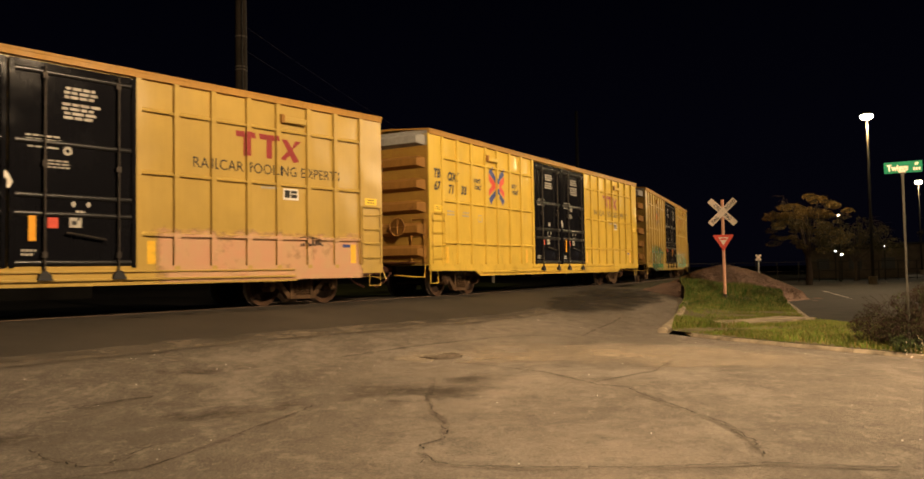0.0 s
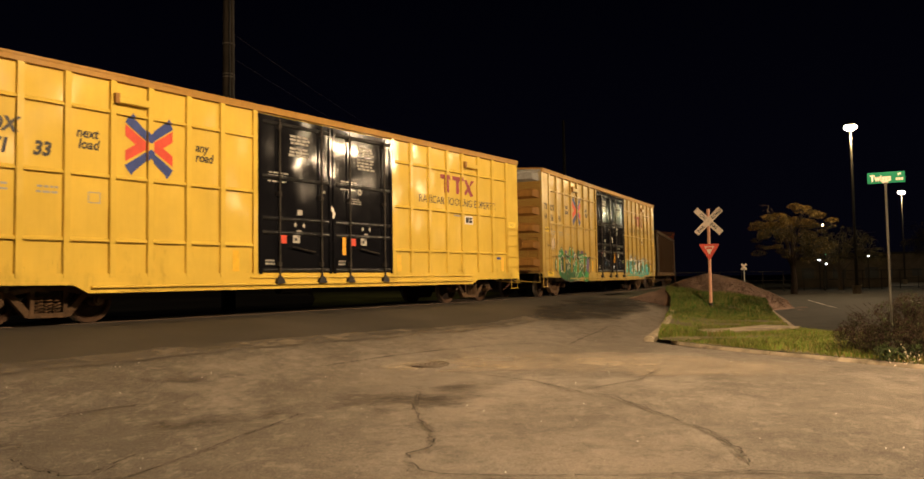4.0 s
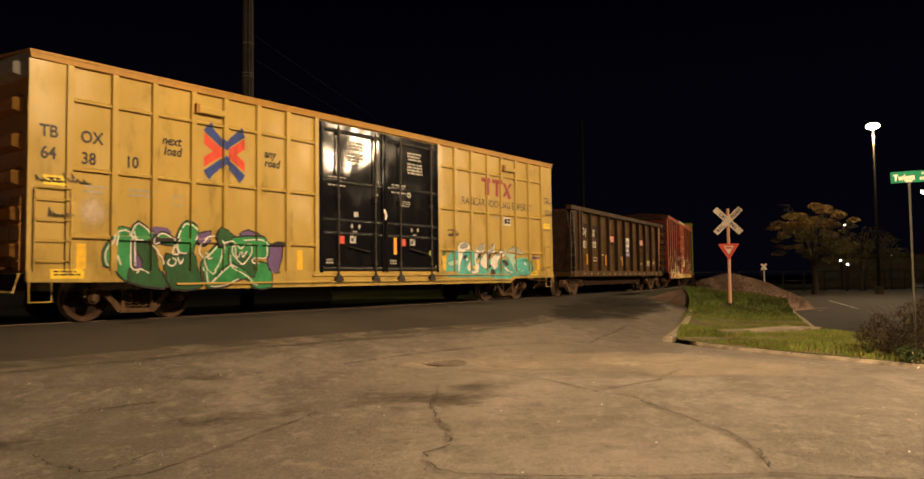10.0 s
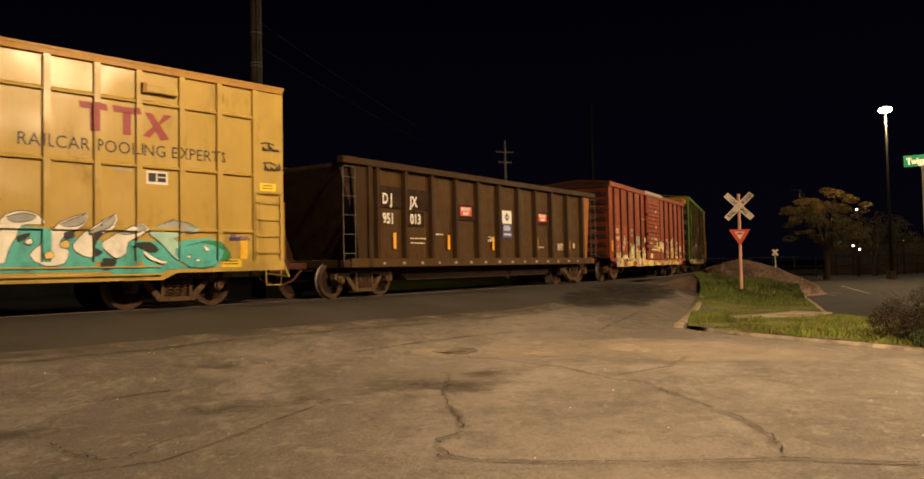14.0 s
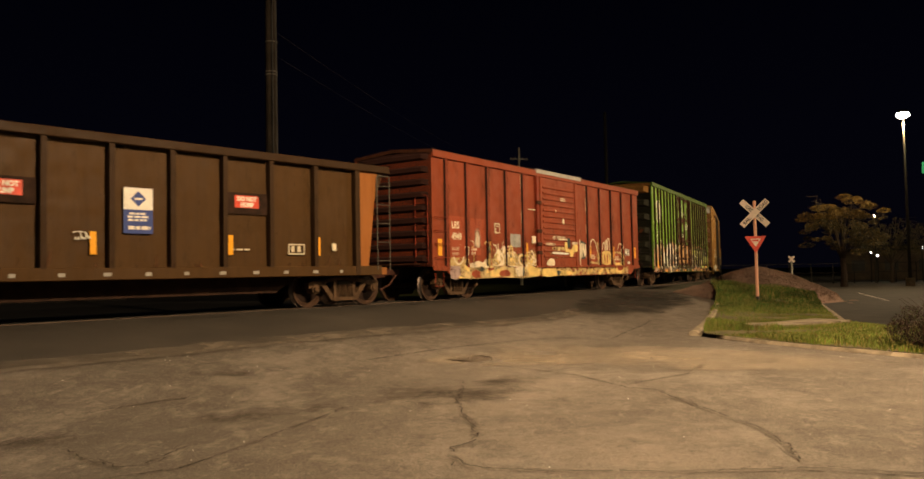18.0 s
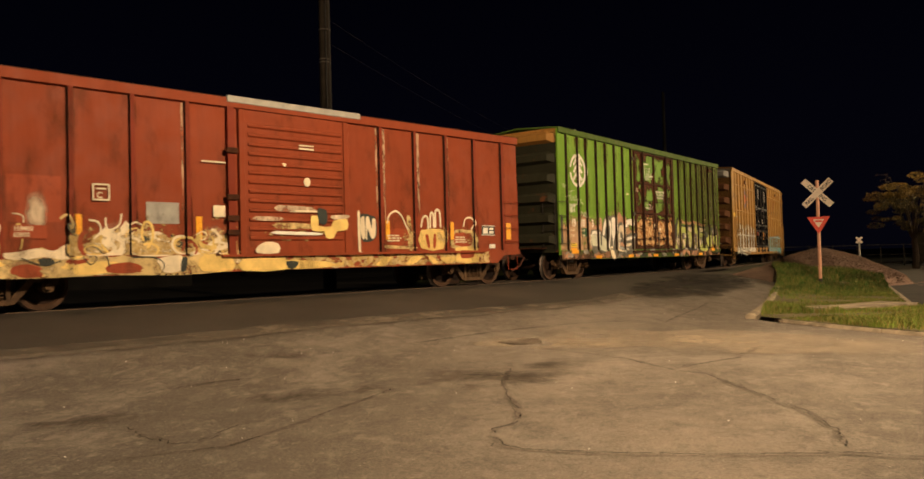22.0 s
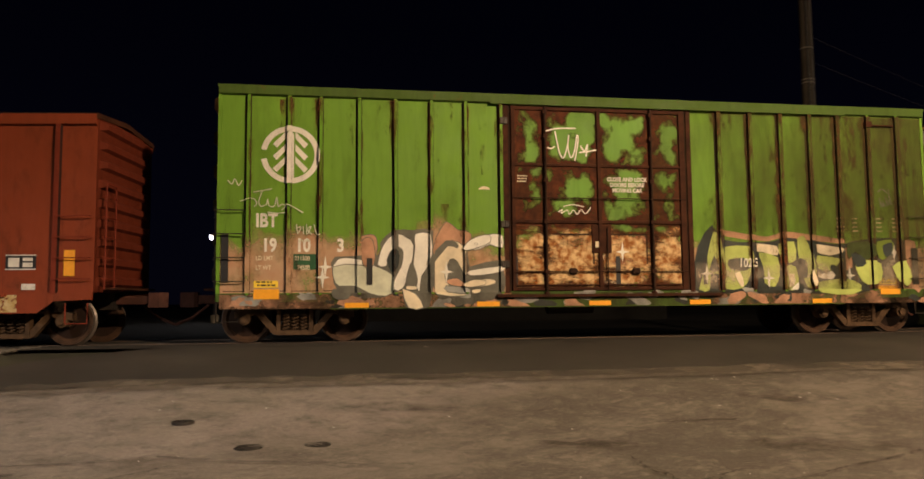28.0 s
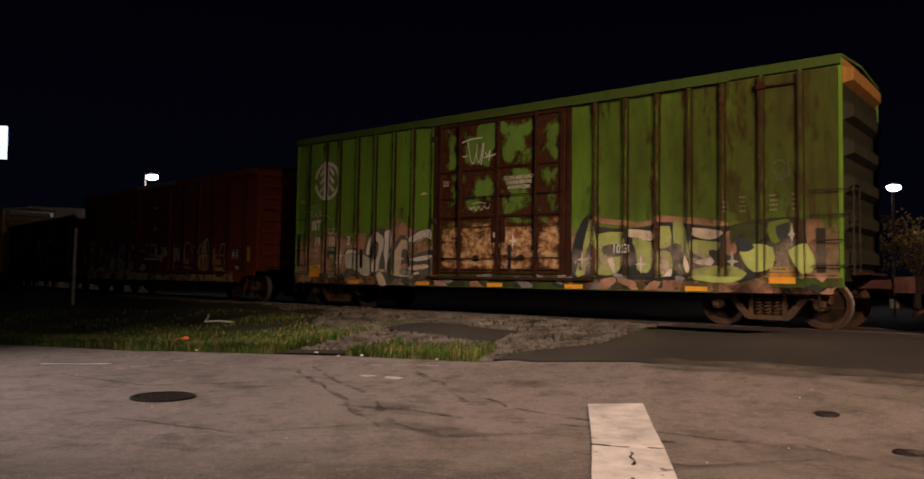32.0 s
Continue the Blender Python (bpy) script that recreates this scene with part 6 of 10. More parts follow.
first_car = yellow_boxcar()
car_b = copy_thing(first_car, pose(0, 0, 0))
car_c = copy_thing(first_car, pose(0, 0, 0))
car_g = copy_thing(first_car, pose(0, 0, 0))
car_h = copy_thing(first_car, pose(0, 0, 0))
car_i = copy_thing(first_car, pose(0, 0, 0))
boxcar_marks(first_car, [], 0, 1)
tagged(first_car, "yellow boxcar with a pink primed lower panel and black doors")
rnd = random.Random(31)
weather("primer_patch", first_car, TB, 2.6, 8.9, 0.64, 2.1, M["pink"], 0.004, lambda u, z: -0.3 + 0.55 * min(smooth(1.95, 1.55, z), smooth(2.6, 3.2, u), smooth(8.9, 8.3, u)), 0.12, "flat salmon primer over old paint")
scribble(first_car, TB, 6.6, 1.35, 0.7, 0.3, M["black"], 3, 9, 0.025)

boxcar_marks(car_b, [("TB", -9.13, 3.58, 0.36), ("OX", -8.30, 3.55, 0.36), ("67", -9.10, 3.20, 0.36), ("71", -8.25, 3.16, 0.36), ("33", -7.50, 3.18, 0.36)], 0, 2)
tagged(car_b, "clean bright yellow boxcar with glossy black doors")

YELLOW_LEFT = [
    ("g_purple", [(-6.92, 1.89), (-6.55, 1.88), (-6.49, 1.72), (-6.92, 1.70)]),
    ("g_purple", [(-5.91, 1.74), (-5.50, 1.85), (-5.64, 1.55), (-5.84, 1.59)]),
    ("g_purple", [(-4.73, 1.83), (-4.50, 1.91), (-4.20, 1.79), (-4.50, 1.71)]),
    ("g_purple", [(-3.93, 1.59), (-3.50, 1.66), (-3.66, 0.96), (-3.90, 1.07)]),
    ("g_purple", [(-7.34, 1.37), (-7.10, 1.19), (-7.22, 1.01)]),
    ("g_green", [(-7.74, 1.79), (-7.37, 1.82), (-7.34, 1.05), (-7.16, 0.96), (-7.51, 0.80), (-7.74, 1.05), (-7.90, 1.09), (-7.93, 1.36), (-7.77, 1.63)]),
    ("g_green", [(-7.37, 1.78), (-7.22, 1.97), (-6.92, 1.75), (-7.04, 1.61), (-7.34, 1.60)]),
    ("g_dgreen", [(-7.34, 1.60), (-6.98, 1.52), (-6.83, 1.15), (-6.65, 0.78), (-6.68, 0.64), (-7.45, 0.78), (-7.34, 1.05), (-7.16, 0.96), (-7.10, 1.19)]),
    ("g_green", [(-6.92, 1.66), (-6.68, 1.78), (-6.43, 1.67), (-6.40, 1.53), (-6.74, 1.57), (-6.92, 1.52)]),
    ("g_green", [(-6.27, 1.87), (-6.11, 2.04), (-5.84, 1.84), (-5.98, 1.54), (-6.04, 1.35), (-6.30, 1.34), (-6.36, 1.58)]),
    ("g_dgreen", [(-6.58, 1.34), (-6.30, 1.29), (-6.01, 1.35), (-5.91, 1.16), (-5.78, 0.77), (-5.85, 0.63), (-6.49, 0.63), (-6.62, 1.01)]),
    ("g_green", [(-5.74, 1.16), (-5.37, 1.56), (-4.94, 1.72), (-4.80, 1.42), (-5.09, 1.01), (-5.44, 0.81), (-5.64, 0.64), (-5.71, 0.91)]),
    ("g_dgreen", [(-5.30, 1.93), (-4.91, 1.77), (-5.16, 1.56), (-5.37, 1.61)]),
    ("g_green", [(-4.94, 1.72), (-4.05, 1.77), (-3.94, 1.33), (-4.36, 1.30), (-4.36, 1.17), (-3.98, 1.15), (-3.90, 0.62), (-4.44, 0.63), (-4.51, 0.76), (-4.95, 1.01), (-5.09, 1.21)]),
    ("g_dgreen", [(-4.80, 1.37), (-4.39, 1.27), (-4.40, 0.86), (-4.66, 0.96)]),
    ("g_green", [(-5.64, 0.64), (-5.37, 0.91), (-4.95, 1.16), (-4.51, 0.86), (-4.80, 0.81), (-5.16, 0.66)]),
]
YELLOW_RIGHT = [
    ("g_teal", [(2.75, 0.9), (3.04, 1.49), (3.4, 1.62), (4.22, 1.61), (5.03, 1.38), (5.83, 1.4), (6.74, 1.39), (7.5, 1.47), (7.93, 1.25), (7.9, 0.99), (7.55, 0.84), (6.55, 0.81), (6.36, 0.7), (5.43, 0.67), (5.35, 0.79), (3.4, 0.79), (2.82, 0.83)]),
    ("g_lime", [(2.5, 1.09), (2.47, 1.03), (2.4, 1), (2.34, 1.02), (2.31, 1.09), (2.34, 1.15), (2.4, 1.18), (2.47, 1.15)]),
    ("g_dgreen", [(2.7, 1.25), (2.66, 1.17), (2.58, 1.14), (2.49, 1.17), (2.46, 1.24), (2.49, 1.31), (2.58, 1.35), (2.66, 1.32)]),
    ("g_green", [(2.87, 1.52), (2.84, 1.48), (2.79, 1.46), (2.74, 1.48), (2.72, 1.52), (2.74, 1.56), (2.79, 1.58), (2.84, 1.57)]),
    ("g_lime", [(2.19, 1.52), (2.17, 1.46), (2.1, 1.44), (2.04, 1.46), (2.01, 1.52), (2.04, 1.58), (2.1, 1.6), (2.17, 1.58)]),
    ("g_green", [(7.31, 1.4), (7.69, 1.38), (7.99, 1.16), (7.93, 0.99), (7.6, 1.05)]),
    ("g_mint", [(2.97, 1.24), (3.18, 1.31), (3.47, 1.35), (3.4, 1.22), (3.11, 1.14)]),
    ("g_white", [(3.4, 1.62), (3.59, 1.84), (3.85, 1.91), (4.11, 1.84), (4.19, 1.69), (4, 1.67), (3.81, 1.65), (3.74, 1.44), (3.62, 1.23), (3.55, 0.98), (3.4, 1.01), (3.47, 1.28)]),
    ("g_grey", [(3.59, 1.79), (3.85, 1.87), (4.07, 1.82), (3.96, 1.74), (3.7, 1.71)]),
    ("g_white", [(4.22, 1.46), (4.47, 1.71), (4.95, 1.9), (4.91, 1.69), (4.63, 1.53), (4.47, 1.34), (4.63, 1.19), (4.55, 0.97), (4.22, 0.91), (3.96, 1.11), (4.15, 1.3)]),
    ("g_grey", [(4.48, 1.68), (4.93, 1.88), (4.9, 1.72), (4.63, 1.64)]),
    ("g_white", [(4.71, 1.31), (4.95, 1.57), (5.51, 1.91), (5.47, 1.65), (5.19, 1.48), (5.07, 1.26), (5.23, 1.17), (5.03, 1.07), (4.79, 1.16)]),
    ("g_grey", [(4.99, 1.54), (5.49, 1.89), (5.45, 1.71), (5.19, 1.58)]),
    ("g_white", [(5.23, 1.33), (5.51, 1.52), (5.99, 1.74), (6.13, 1.6), (5.75, 1.37), (5.71, 1.15), (5.51, 1.05), (5.35, 1.17)]),
    ("g_grey", [(5.55, 1.54), (5.99, 1.71), (6.08, 1.63), (5.75, 1.52)]),
    ("g_mint", [(6.18, 1.57), (6.69, 1.84), (7.26, 1.66), (6.93, 1.52), (6.69, 1.45), (7.12, 1.2), (7.21, 1.01), (6.83, 0.97), (6.55, 1.23), (6.32, 1.45)]),
    ("g_grey", [(6.36, 1.64), (6.69, 1.82), (7.21, 1.66), (6.83, 1.59)]),
    ("g_teal", [(6.74, 1.22), (7.31, 1.37), (7.8, 1.2), (7.55, 0.87), (7.02, 0.86), (6.85, 1.01)]),
    ("g_yellow", [(4.48, 1.34), (4.61, 1.39), (4.64, 1.27), (4.51, 1.25)]),
    ("g_yellow", [(4.19, 1.13), (4.32, 1.19), (4.37, 1.08), (4.22, 1.04)]),
    ("black", [(4.56, 1.53), (4.71, 1.56), (4.72, 1.46), (4.59, 1.42)]),
    ("black", [(5.83, 1.34), (6.18, 1.36), (6.36, 1.21), (6.18, 1.18)]),
    ("black", [(5.27, 1.04), (5.51, 1.02), (5.35, 0.84), (5.19, 0.87)]),
    ("black", [(3.77, 1.45), (3.96, 1.51), (3.94, 1.45), (3.79, 1.37)]),
    ("g_white", [(3.89, 1.37), (3.98, 1.41), (4, 1.33), (3.91, 1.31)]),
    ("g_white", [(5.91, 1.31), (6.27, 1.06), (6.5, 0.97), (6.44, 0.93), (6.18, 1.03)]),
    ("g_white", [(7.36, 1.31), (7.5, 1.23), (7.41, 1.19)]),
    ("g_white", [(7.26, 0.99), (7.25, 0.97), (7.21, 0.96), (7.18, 0.97), (7.17, 0.99), (7.18, 1.01), (7.21, 1.02), (7.25, 1.02)]),
    ("g_white", [(7.06, 1.07), (7.05, 1.06), (7.02, 1.05), (7, 1.05), (6.99, 1.07), (7, 1.09), (7.02, 1.1), (7.05, 1.09)]),
]
WHITE_LINES = [
    [(-4.95, 1.54), (-4.84, 1.58), (-4.72, 1.49), (-4.6, 1.59), (-4.45, 1.57), (-4.42, 1.42), (-4.52, 1.27), (-4.68, 1.14), (-4.84, 1.26), (-4.95, 1.38), (-4.95, 1.54)],
    [(-5.71, 1.28), (-5.8, 1.38), (-5.77, 1.56), (-5.57, 1.73), (-5.33, 1.73), (-5.22, 1.53), (-5.28, 1.19), (-5.48, 0.93), (-5.59, 1), (-5.68, 1.25), (-5.51, 1.36)],
    [(-6.39, 1.53), (-6.45, 1.35), (-6.3, 1.35), (-6.39, 1.53)],
    [(-6.51, 1.24), (-6.56, 1.14), (-6.44, 1.09), (-6.36, 1.2), (-6.45, 1.26)],
    [(-6.33, 1.28), (-6.26, 1.13), (-6.2, 1.25)],
    [(-4.88, 1.41), (-4.82, 1.28), (-4.74, 1.41)],
    [(-4.7, 1.44), (-4.67, 1.3), (-4.56, 1.44)],
    [(-5.65, 1.38), (-5.55, 1.33), (-5.59, 1.25), (-5.48, 1.27)],
    [(-7.66, 1.3), (-7.58, 1.1)],
    [(-6.95, 1.51), (-6.69, 1.26), (-6.66, 1.11)],
    [(-7.27, 1.01), (-7.13, 1.02), (-7.03, 0.94)],
    [(-7.65, 1.76), (-7.71, 1.48)],
    [(-7.3, 1.78), (-7.28, 1.08)],
]
boxcar_marks(car_c, [("TB", -9.17, 3.44, 0.32), ("OX", -8.40, 3.43, 0.32), ("64", -9.15, 3.04, 0.32), ("38", -8.38, 3.02, 0.32), ("10", -7.50, 3.05, 0.32)], 1, 4)
tagged(car_c, "yellow boxcar with green and turquoise graffiti below")
mural(car_c, TB, YELLOW_LEFT, "black", "green sprayed lettering with dark outlines", 0.04)
bm = bmesh.new()
for mat, pts in YELLOW_LEFT:
    if mat == "g_green":
        ring = bend(pts + pts[:2], 3)
        cx, cz = sum(p[0] for p in pts) / len(pts), sum(p[1] for p in pts) / len(pts)
        n = len(ring)
        for f in (0.05, 0.55):
            stroke(bm, [(cx + (u - cx) * 0.88, cz + (z - cz) * 0.88) for u, z in ring[int(n * f):int(n * (f + 0.33))]], 0.028, caps=False)
for line in WHITE_LINES:
    stroke(bm, bend(line, 3), 0.030, caps=False)
drape("graffiti", bm, M["g_white"], car_c, TB, 0.0285)
mural(car_c, TB, YELLOW_RIGHT, "black", "turquoise and white sprayed lettering", 0.014)
weather("worn_patch", car_c, TB, -8.75, -7.55, 1.5, 2.75, M["wear_white"], 0.004, lambda u, z: -0.30 + 0.66 * math.exp(-((u + 8.12) / 0.32) ** 2 - ((z - 2.15) / 0.42) ** 2), 0.08, "soft whitish patch where paint was rubbed off")
for u, w in ((-8.95, 0.62), (7.75, 0.5)):
    bm = bmesh.new()
    rect(bm, u, u + w, 0.84, 1.02)
    drape("warning_label", bm, M["ylabel"], car_c, TB, 0.006, "yellow warning label")
    bm = bmesh.new()
    bars(bm, u + 0.05, 0.99, w - 0.1, 2, 0.03, 0.03, rnd)
    drape("label_text", bm, M["black"], car_c, TB, 0.008)
scribble(car_c, TB, -9.25, 2.55, 1.0, 0.24, M["black"], 5, 8, 0.03)
for k, (u, z) in enumerate(((8.8, 3.4), (8.85, 2.95), (3.0, 2.0), (-9.0, 1.9), (8.0, 1.35))):
    scribble(car_c, TB, u, z, 0.45, 0.25, M["black"] if k != 4 else M["g_purple"], 60 + k, 6, 0.03)

boxcar_marks(car_g, [("TB", -9.13, 3.48, 0.34), ("OX", -8.30, 3.45, 0.34)], 1, 6)
graffiti(car_g, TB, -8.3, -2.6, 0.72, 2.15, 6, [M["g_white"], M["black"], M["g_white"], M["g_slate"], M["g_grey"]], 52, "black and white sprayed lettering", 0.22, 0.05)
graffiti(car_g, TB, 2.8, 8.4, 0.72, 1.75, 5, [M["g_blue"], M["g_slate"], M["g_blue"], M["g_teal"], M["g_white"]], 53, "pale blue sprayed lettering", 0.24, 0.05)
tagged(car_g, "yellow boxcar with black, white and blue graffiti")
boxcar_marks(car_h, [], 1, 7)
graffiti(car_h, TB, -8.3, -2.8, 0.72, 1.9, 6, [M["g_grey"], M["g_slate"], M["g_grey"], M["g_slate"], M["g_white"]], 54, "grey sprayed lettering", 0.24, 0.05)
boxcar_marks(car_i, [], 1, 8)


def repaint(car, swap):
    """Gives one car its own coat of paint."""
    for o in car.children_recursive:
        for slot in (o.material_slots if o.type == "MESH" else ()):
            if slot.material in swap:
                new_mat = swap[slot.material]
                slot.link = "OBJECT"
                slot.material = new_mat


for c in (car_c, car_g, car_h):
    weather("grime_film", c, TB, -9.3, 9.3, 0.62, 4.8, M["wear_grime"], 0.0298, lambda u, z: -0.13 + 0.10 * smooth(2.2, 0.8, z), 0.3, "thin streaks of road grime")
weather("grime_film", car_b, TB, -9.3, 9.3, 0.62, 1.6, M["wear_grime"], 0.0298, lambda u, z: -0.16 + 0.08 * smooth(1.5, 0.8, z), 0.3, "thin streaks of road grime")
for c in (first_car, car_c):
    repaint(c, {M["yellow"]: M["yellow_old"]})
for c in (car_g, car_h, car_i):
    repaint(c, {M["yellow"]: M["yellow_drab"], M["yellow_end"]: M["drab_end_shaded"], M["yellow_chord"]: M["yellow_drab"]})

# --- green boxcar ---
GF_POSTS = [-7.0, -6.24, -5.64, -4.9, -4.19, -3.48, -2.79, -2.07, 2.64, 3.36, 4.07, 4.76, 5.43, 6.17, 6.88]
GF = Side(-1.47, GF_POSTS, 0.09, 0.075, flats=[(-7.56, 7.56, 0.5, 0.952, 0.053), (-1.95, 1.95, 0.9, 4.78, 0.02)])


GREEN_LEFT = [
    ("g_shadow", [(-5.42, 1.40), (-5.37, 1.65), (-4.54, 1.68), (-4.50, 1.92), (-4.23, 2.17), (-3.85, 2.17), (-3.46, 2.16), (-3.47, 1.57), (-3.08, 2.03), (-2.78, 1.95), (-2.74, 1.45), (-2.09, 1.59), (-2.10, 0.71), (-2.79, 0.72), (-3.25, 0.65), (-3.47, 1.07), (-3.55, 0.66), (-4.01, 0.66), (-4.08, 1.00), (-4.42, 0.86), (-5.25, 0.90)]),
    ("g_salmon", [(-4.86, 2.04), (-4.69, 2.08), (-4.57, 2.00), (-4.59, 1.66), (-4.84, 1.62)]),
    ("g_salmon", [(-3.39, 2.03), (-3.19, 2.34), (-2.97, 2.18), (-2.70, 2.10), (-2.74, 1.75), (-3.08, 1.99), (-3.39, 1.65), (-3.47, 1.76)]),
    ("g_pale", [(-5.40, 1.47), (-5.31, 1.59), (-5.14, 1.62), (-4.91, 1.58), (-4.61, 1.47), (-4.35, 1.35), (-4.23, 1.23), (-4.23, 1.01), (-4.39, 0.89), (-4.69, 0.94), (-4.99, 1.09), (-5.29, 1.09), (-5.39, 1.25)]),
    ("g_white", [(-5.39, 1.46), (-5.31, 1.59), (-5.14, 1.62), (-4.88, 1.58), (-4.54, 1.43), (-4.88, 1.49), (-5.18, 1.51)]),
    ("g_white", [(-4.54, 1.50), (-4.48, 1.77), (-4.34, 2.00), (-4.15, 2.09), (-4.00, 2.03), (-3.85, 1.88), (-3.91, 1.42), (-4.06, 1.04), (-4.23, 1.01), (-4.21, 1.23), (-4.08, 1.46), (-4.04, 1.73), (-4.12, 1.84), (-4.23, 1.81), (-4.35, 1.54), (-4.42, 1.46)]),
    ("g_white", [(-3.81, 2.09), (-3.52, 2.10), (-3.51, 1.57), (-3.70, 1.27), (-3.74, 0.96), (-3.85, 1.38), (-3.81, 1.84)]),
    ("cream", [(-4.06, 1.02), (-3.82, 0.92), (-3.67, 0.66), (-3.95, 0.66)]),
    ("cream", [(-3.47, 1.57), (-3.31, 1.80), (-3.08, 1.95), (-2.89, 1.89), (-2.82, 1.75), (-2.82, 1.29), (-2.97, 1.56), (-3.13, 1.60), (-3.24, 1.26), (-3.09, 1.03), (-2.86, 0.95), (-2.87, 0.88), (-3.40, 0.92), (-3.47, 1.23)]),
    ("g_white", [(-2.70, 1.87), (-2.51, 2.02), (-2.27, 2.10), (-2.08, 2.06), (-2.08, 1.83), (-2.31, 1.90), (-2.51, 1.81), (-2.68, 1.79)]),
    ("g_white", [(-2.74, 1.37), (-2.09, 1.46), (-2.09, 1.36), (-2.48, 1.29), (-2.75, 1.29)]),
    ("cream", [(-2.71, 1.10), (-2.52, 1.20), (-2.25, 1.19), (-2.23, 1.12), (-2.48, 1.06), (-2.67, 1.04)]),
    ("g_salmon", [(-3.21, 1.18), (-2.98, 1.22), (-2.83, 1.07), (-3.09, 1.09)]),
    ("g_grey", [(-3.21, 1.07), (-2.79, 1.03), (-2.75, 0.93), (-3.17, 0.96)]),
    ("g_salmon", [(-4.86, 1.94), (-4.77, 2.02), (-4.67, 1.99), (-4.62, 1.85), (-4.6, 1.62), (-4.67, 1.44), (-4.82, 1.49), (-4.87, 1.76)]),
    ("g_slate", [(-4.36, 1.58), (-4.29, 1.75), (-4.19, 1.8), (-4.12, 1.67), (-4.16, 1.44), (-4.29, 1.35)]),
    ("g_shadow", [(-3.88, 1.55), (-3.81, 1.35), (-3.79, 1.1), (-3.99, 1.1), (-3.95, 1.35)]),
    ("g_shadow", [(-5.39, 1.01), (-5.21, 1.04), (-5.08, 0.99), (-5.12, 0.85), (-5.32, 0.84), (-5.41, 0.92)]),
    ("cream", [(-2.85, 1.12), (-2.64, 1.19), (-2.42, 1.17), (-2.44, 1.1), (-2.68, 1.05), (-2.85, 1.07)]),
    ("g_white", [(-2.88, 1.8), (-2.77, 1.94), (-2.55, 2.05), (-2.33, 2.08), (-2.32, 1.94), (-2.53, 1.85), (-2.77, 1.78)]),
    ("g_shadow", [(-3.55, 1.58), (-3.2, 1.96), (-2.98, 1.9), (-2.98, 1.83), (-3.18, 1.87), (-3.46, 1.53)]),
    ("cream", [(-3.99, 1.07), (-3.81, 1.07), (-3.79, 1.01), (-3.97, 1.01)]),
    ("cream", [(-2.68, 0.99), (-2.53, 1.01), (-2.54, 0.95), (-2.67, 0.93)]),
]
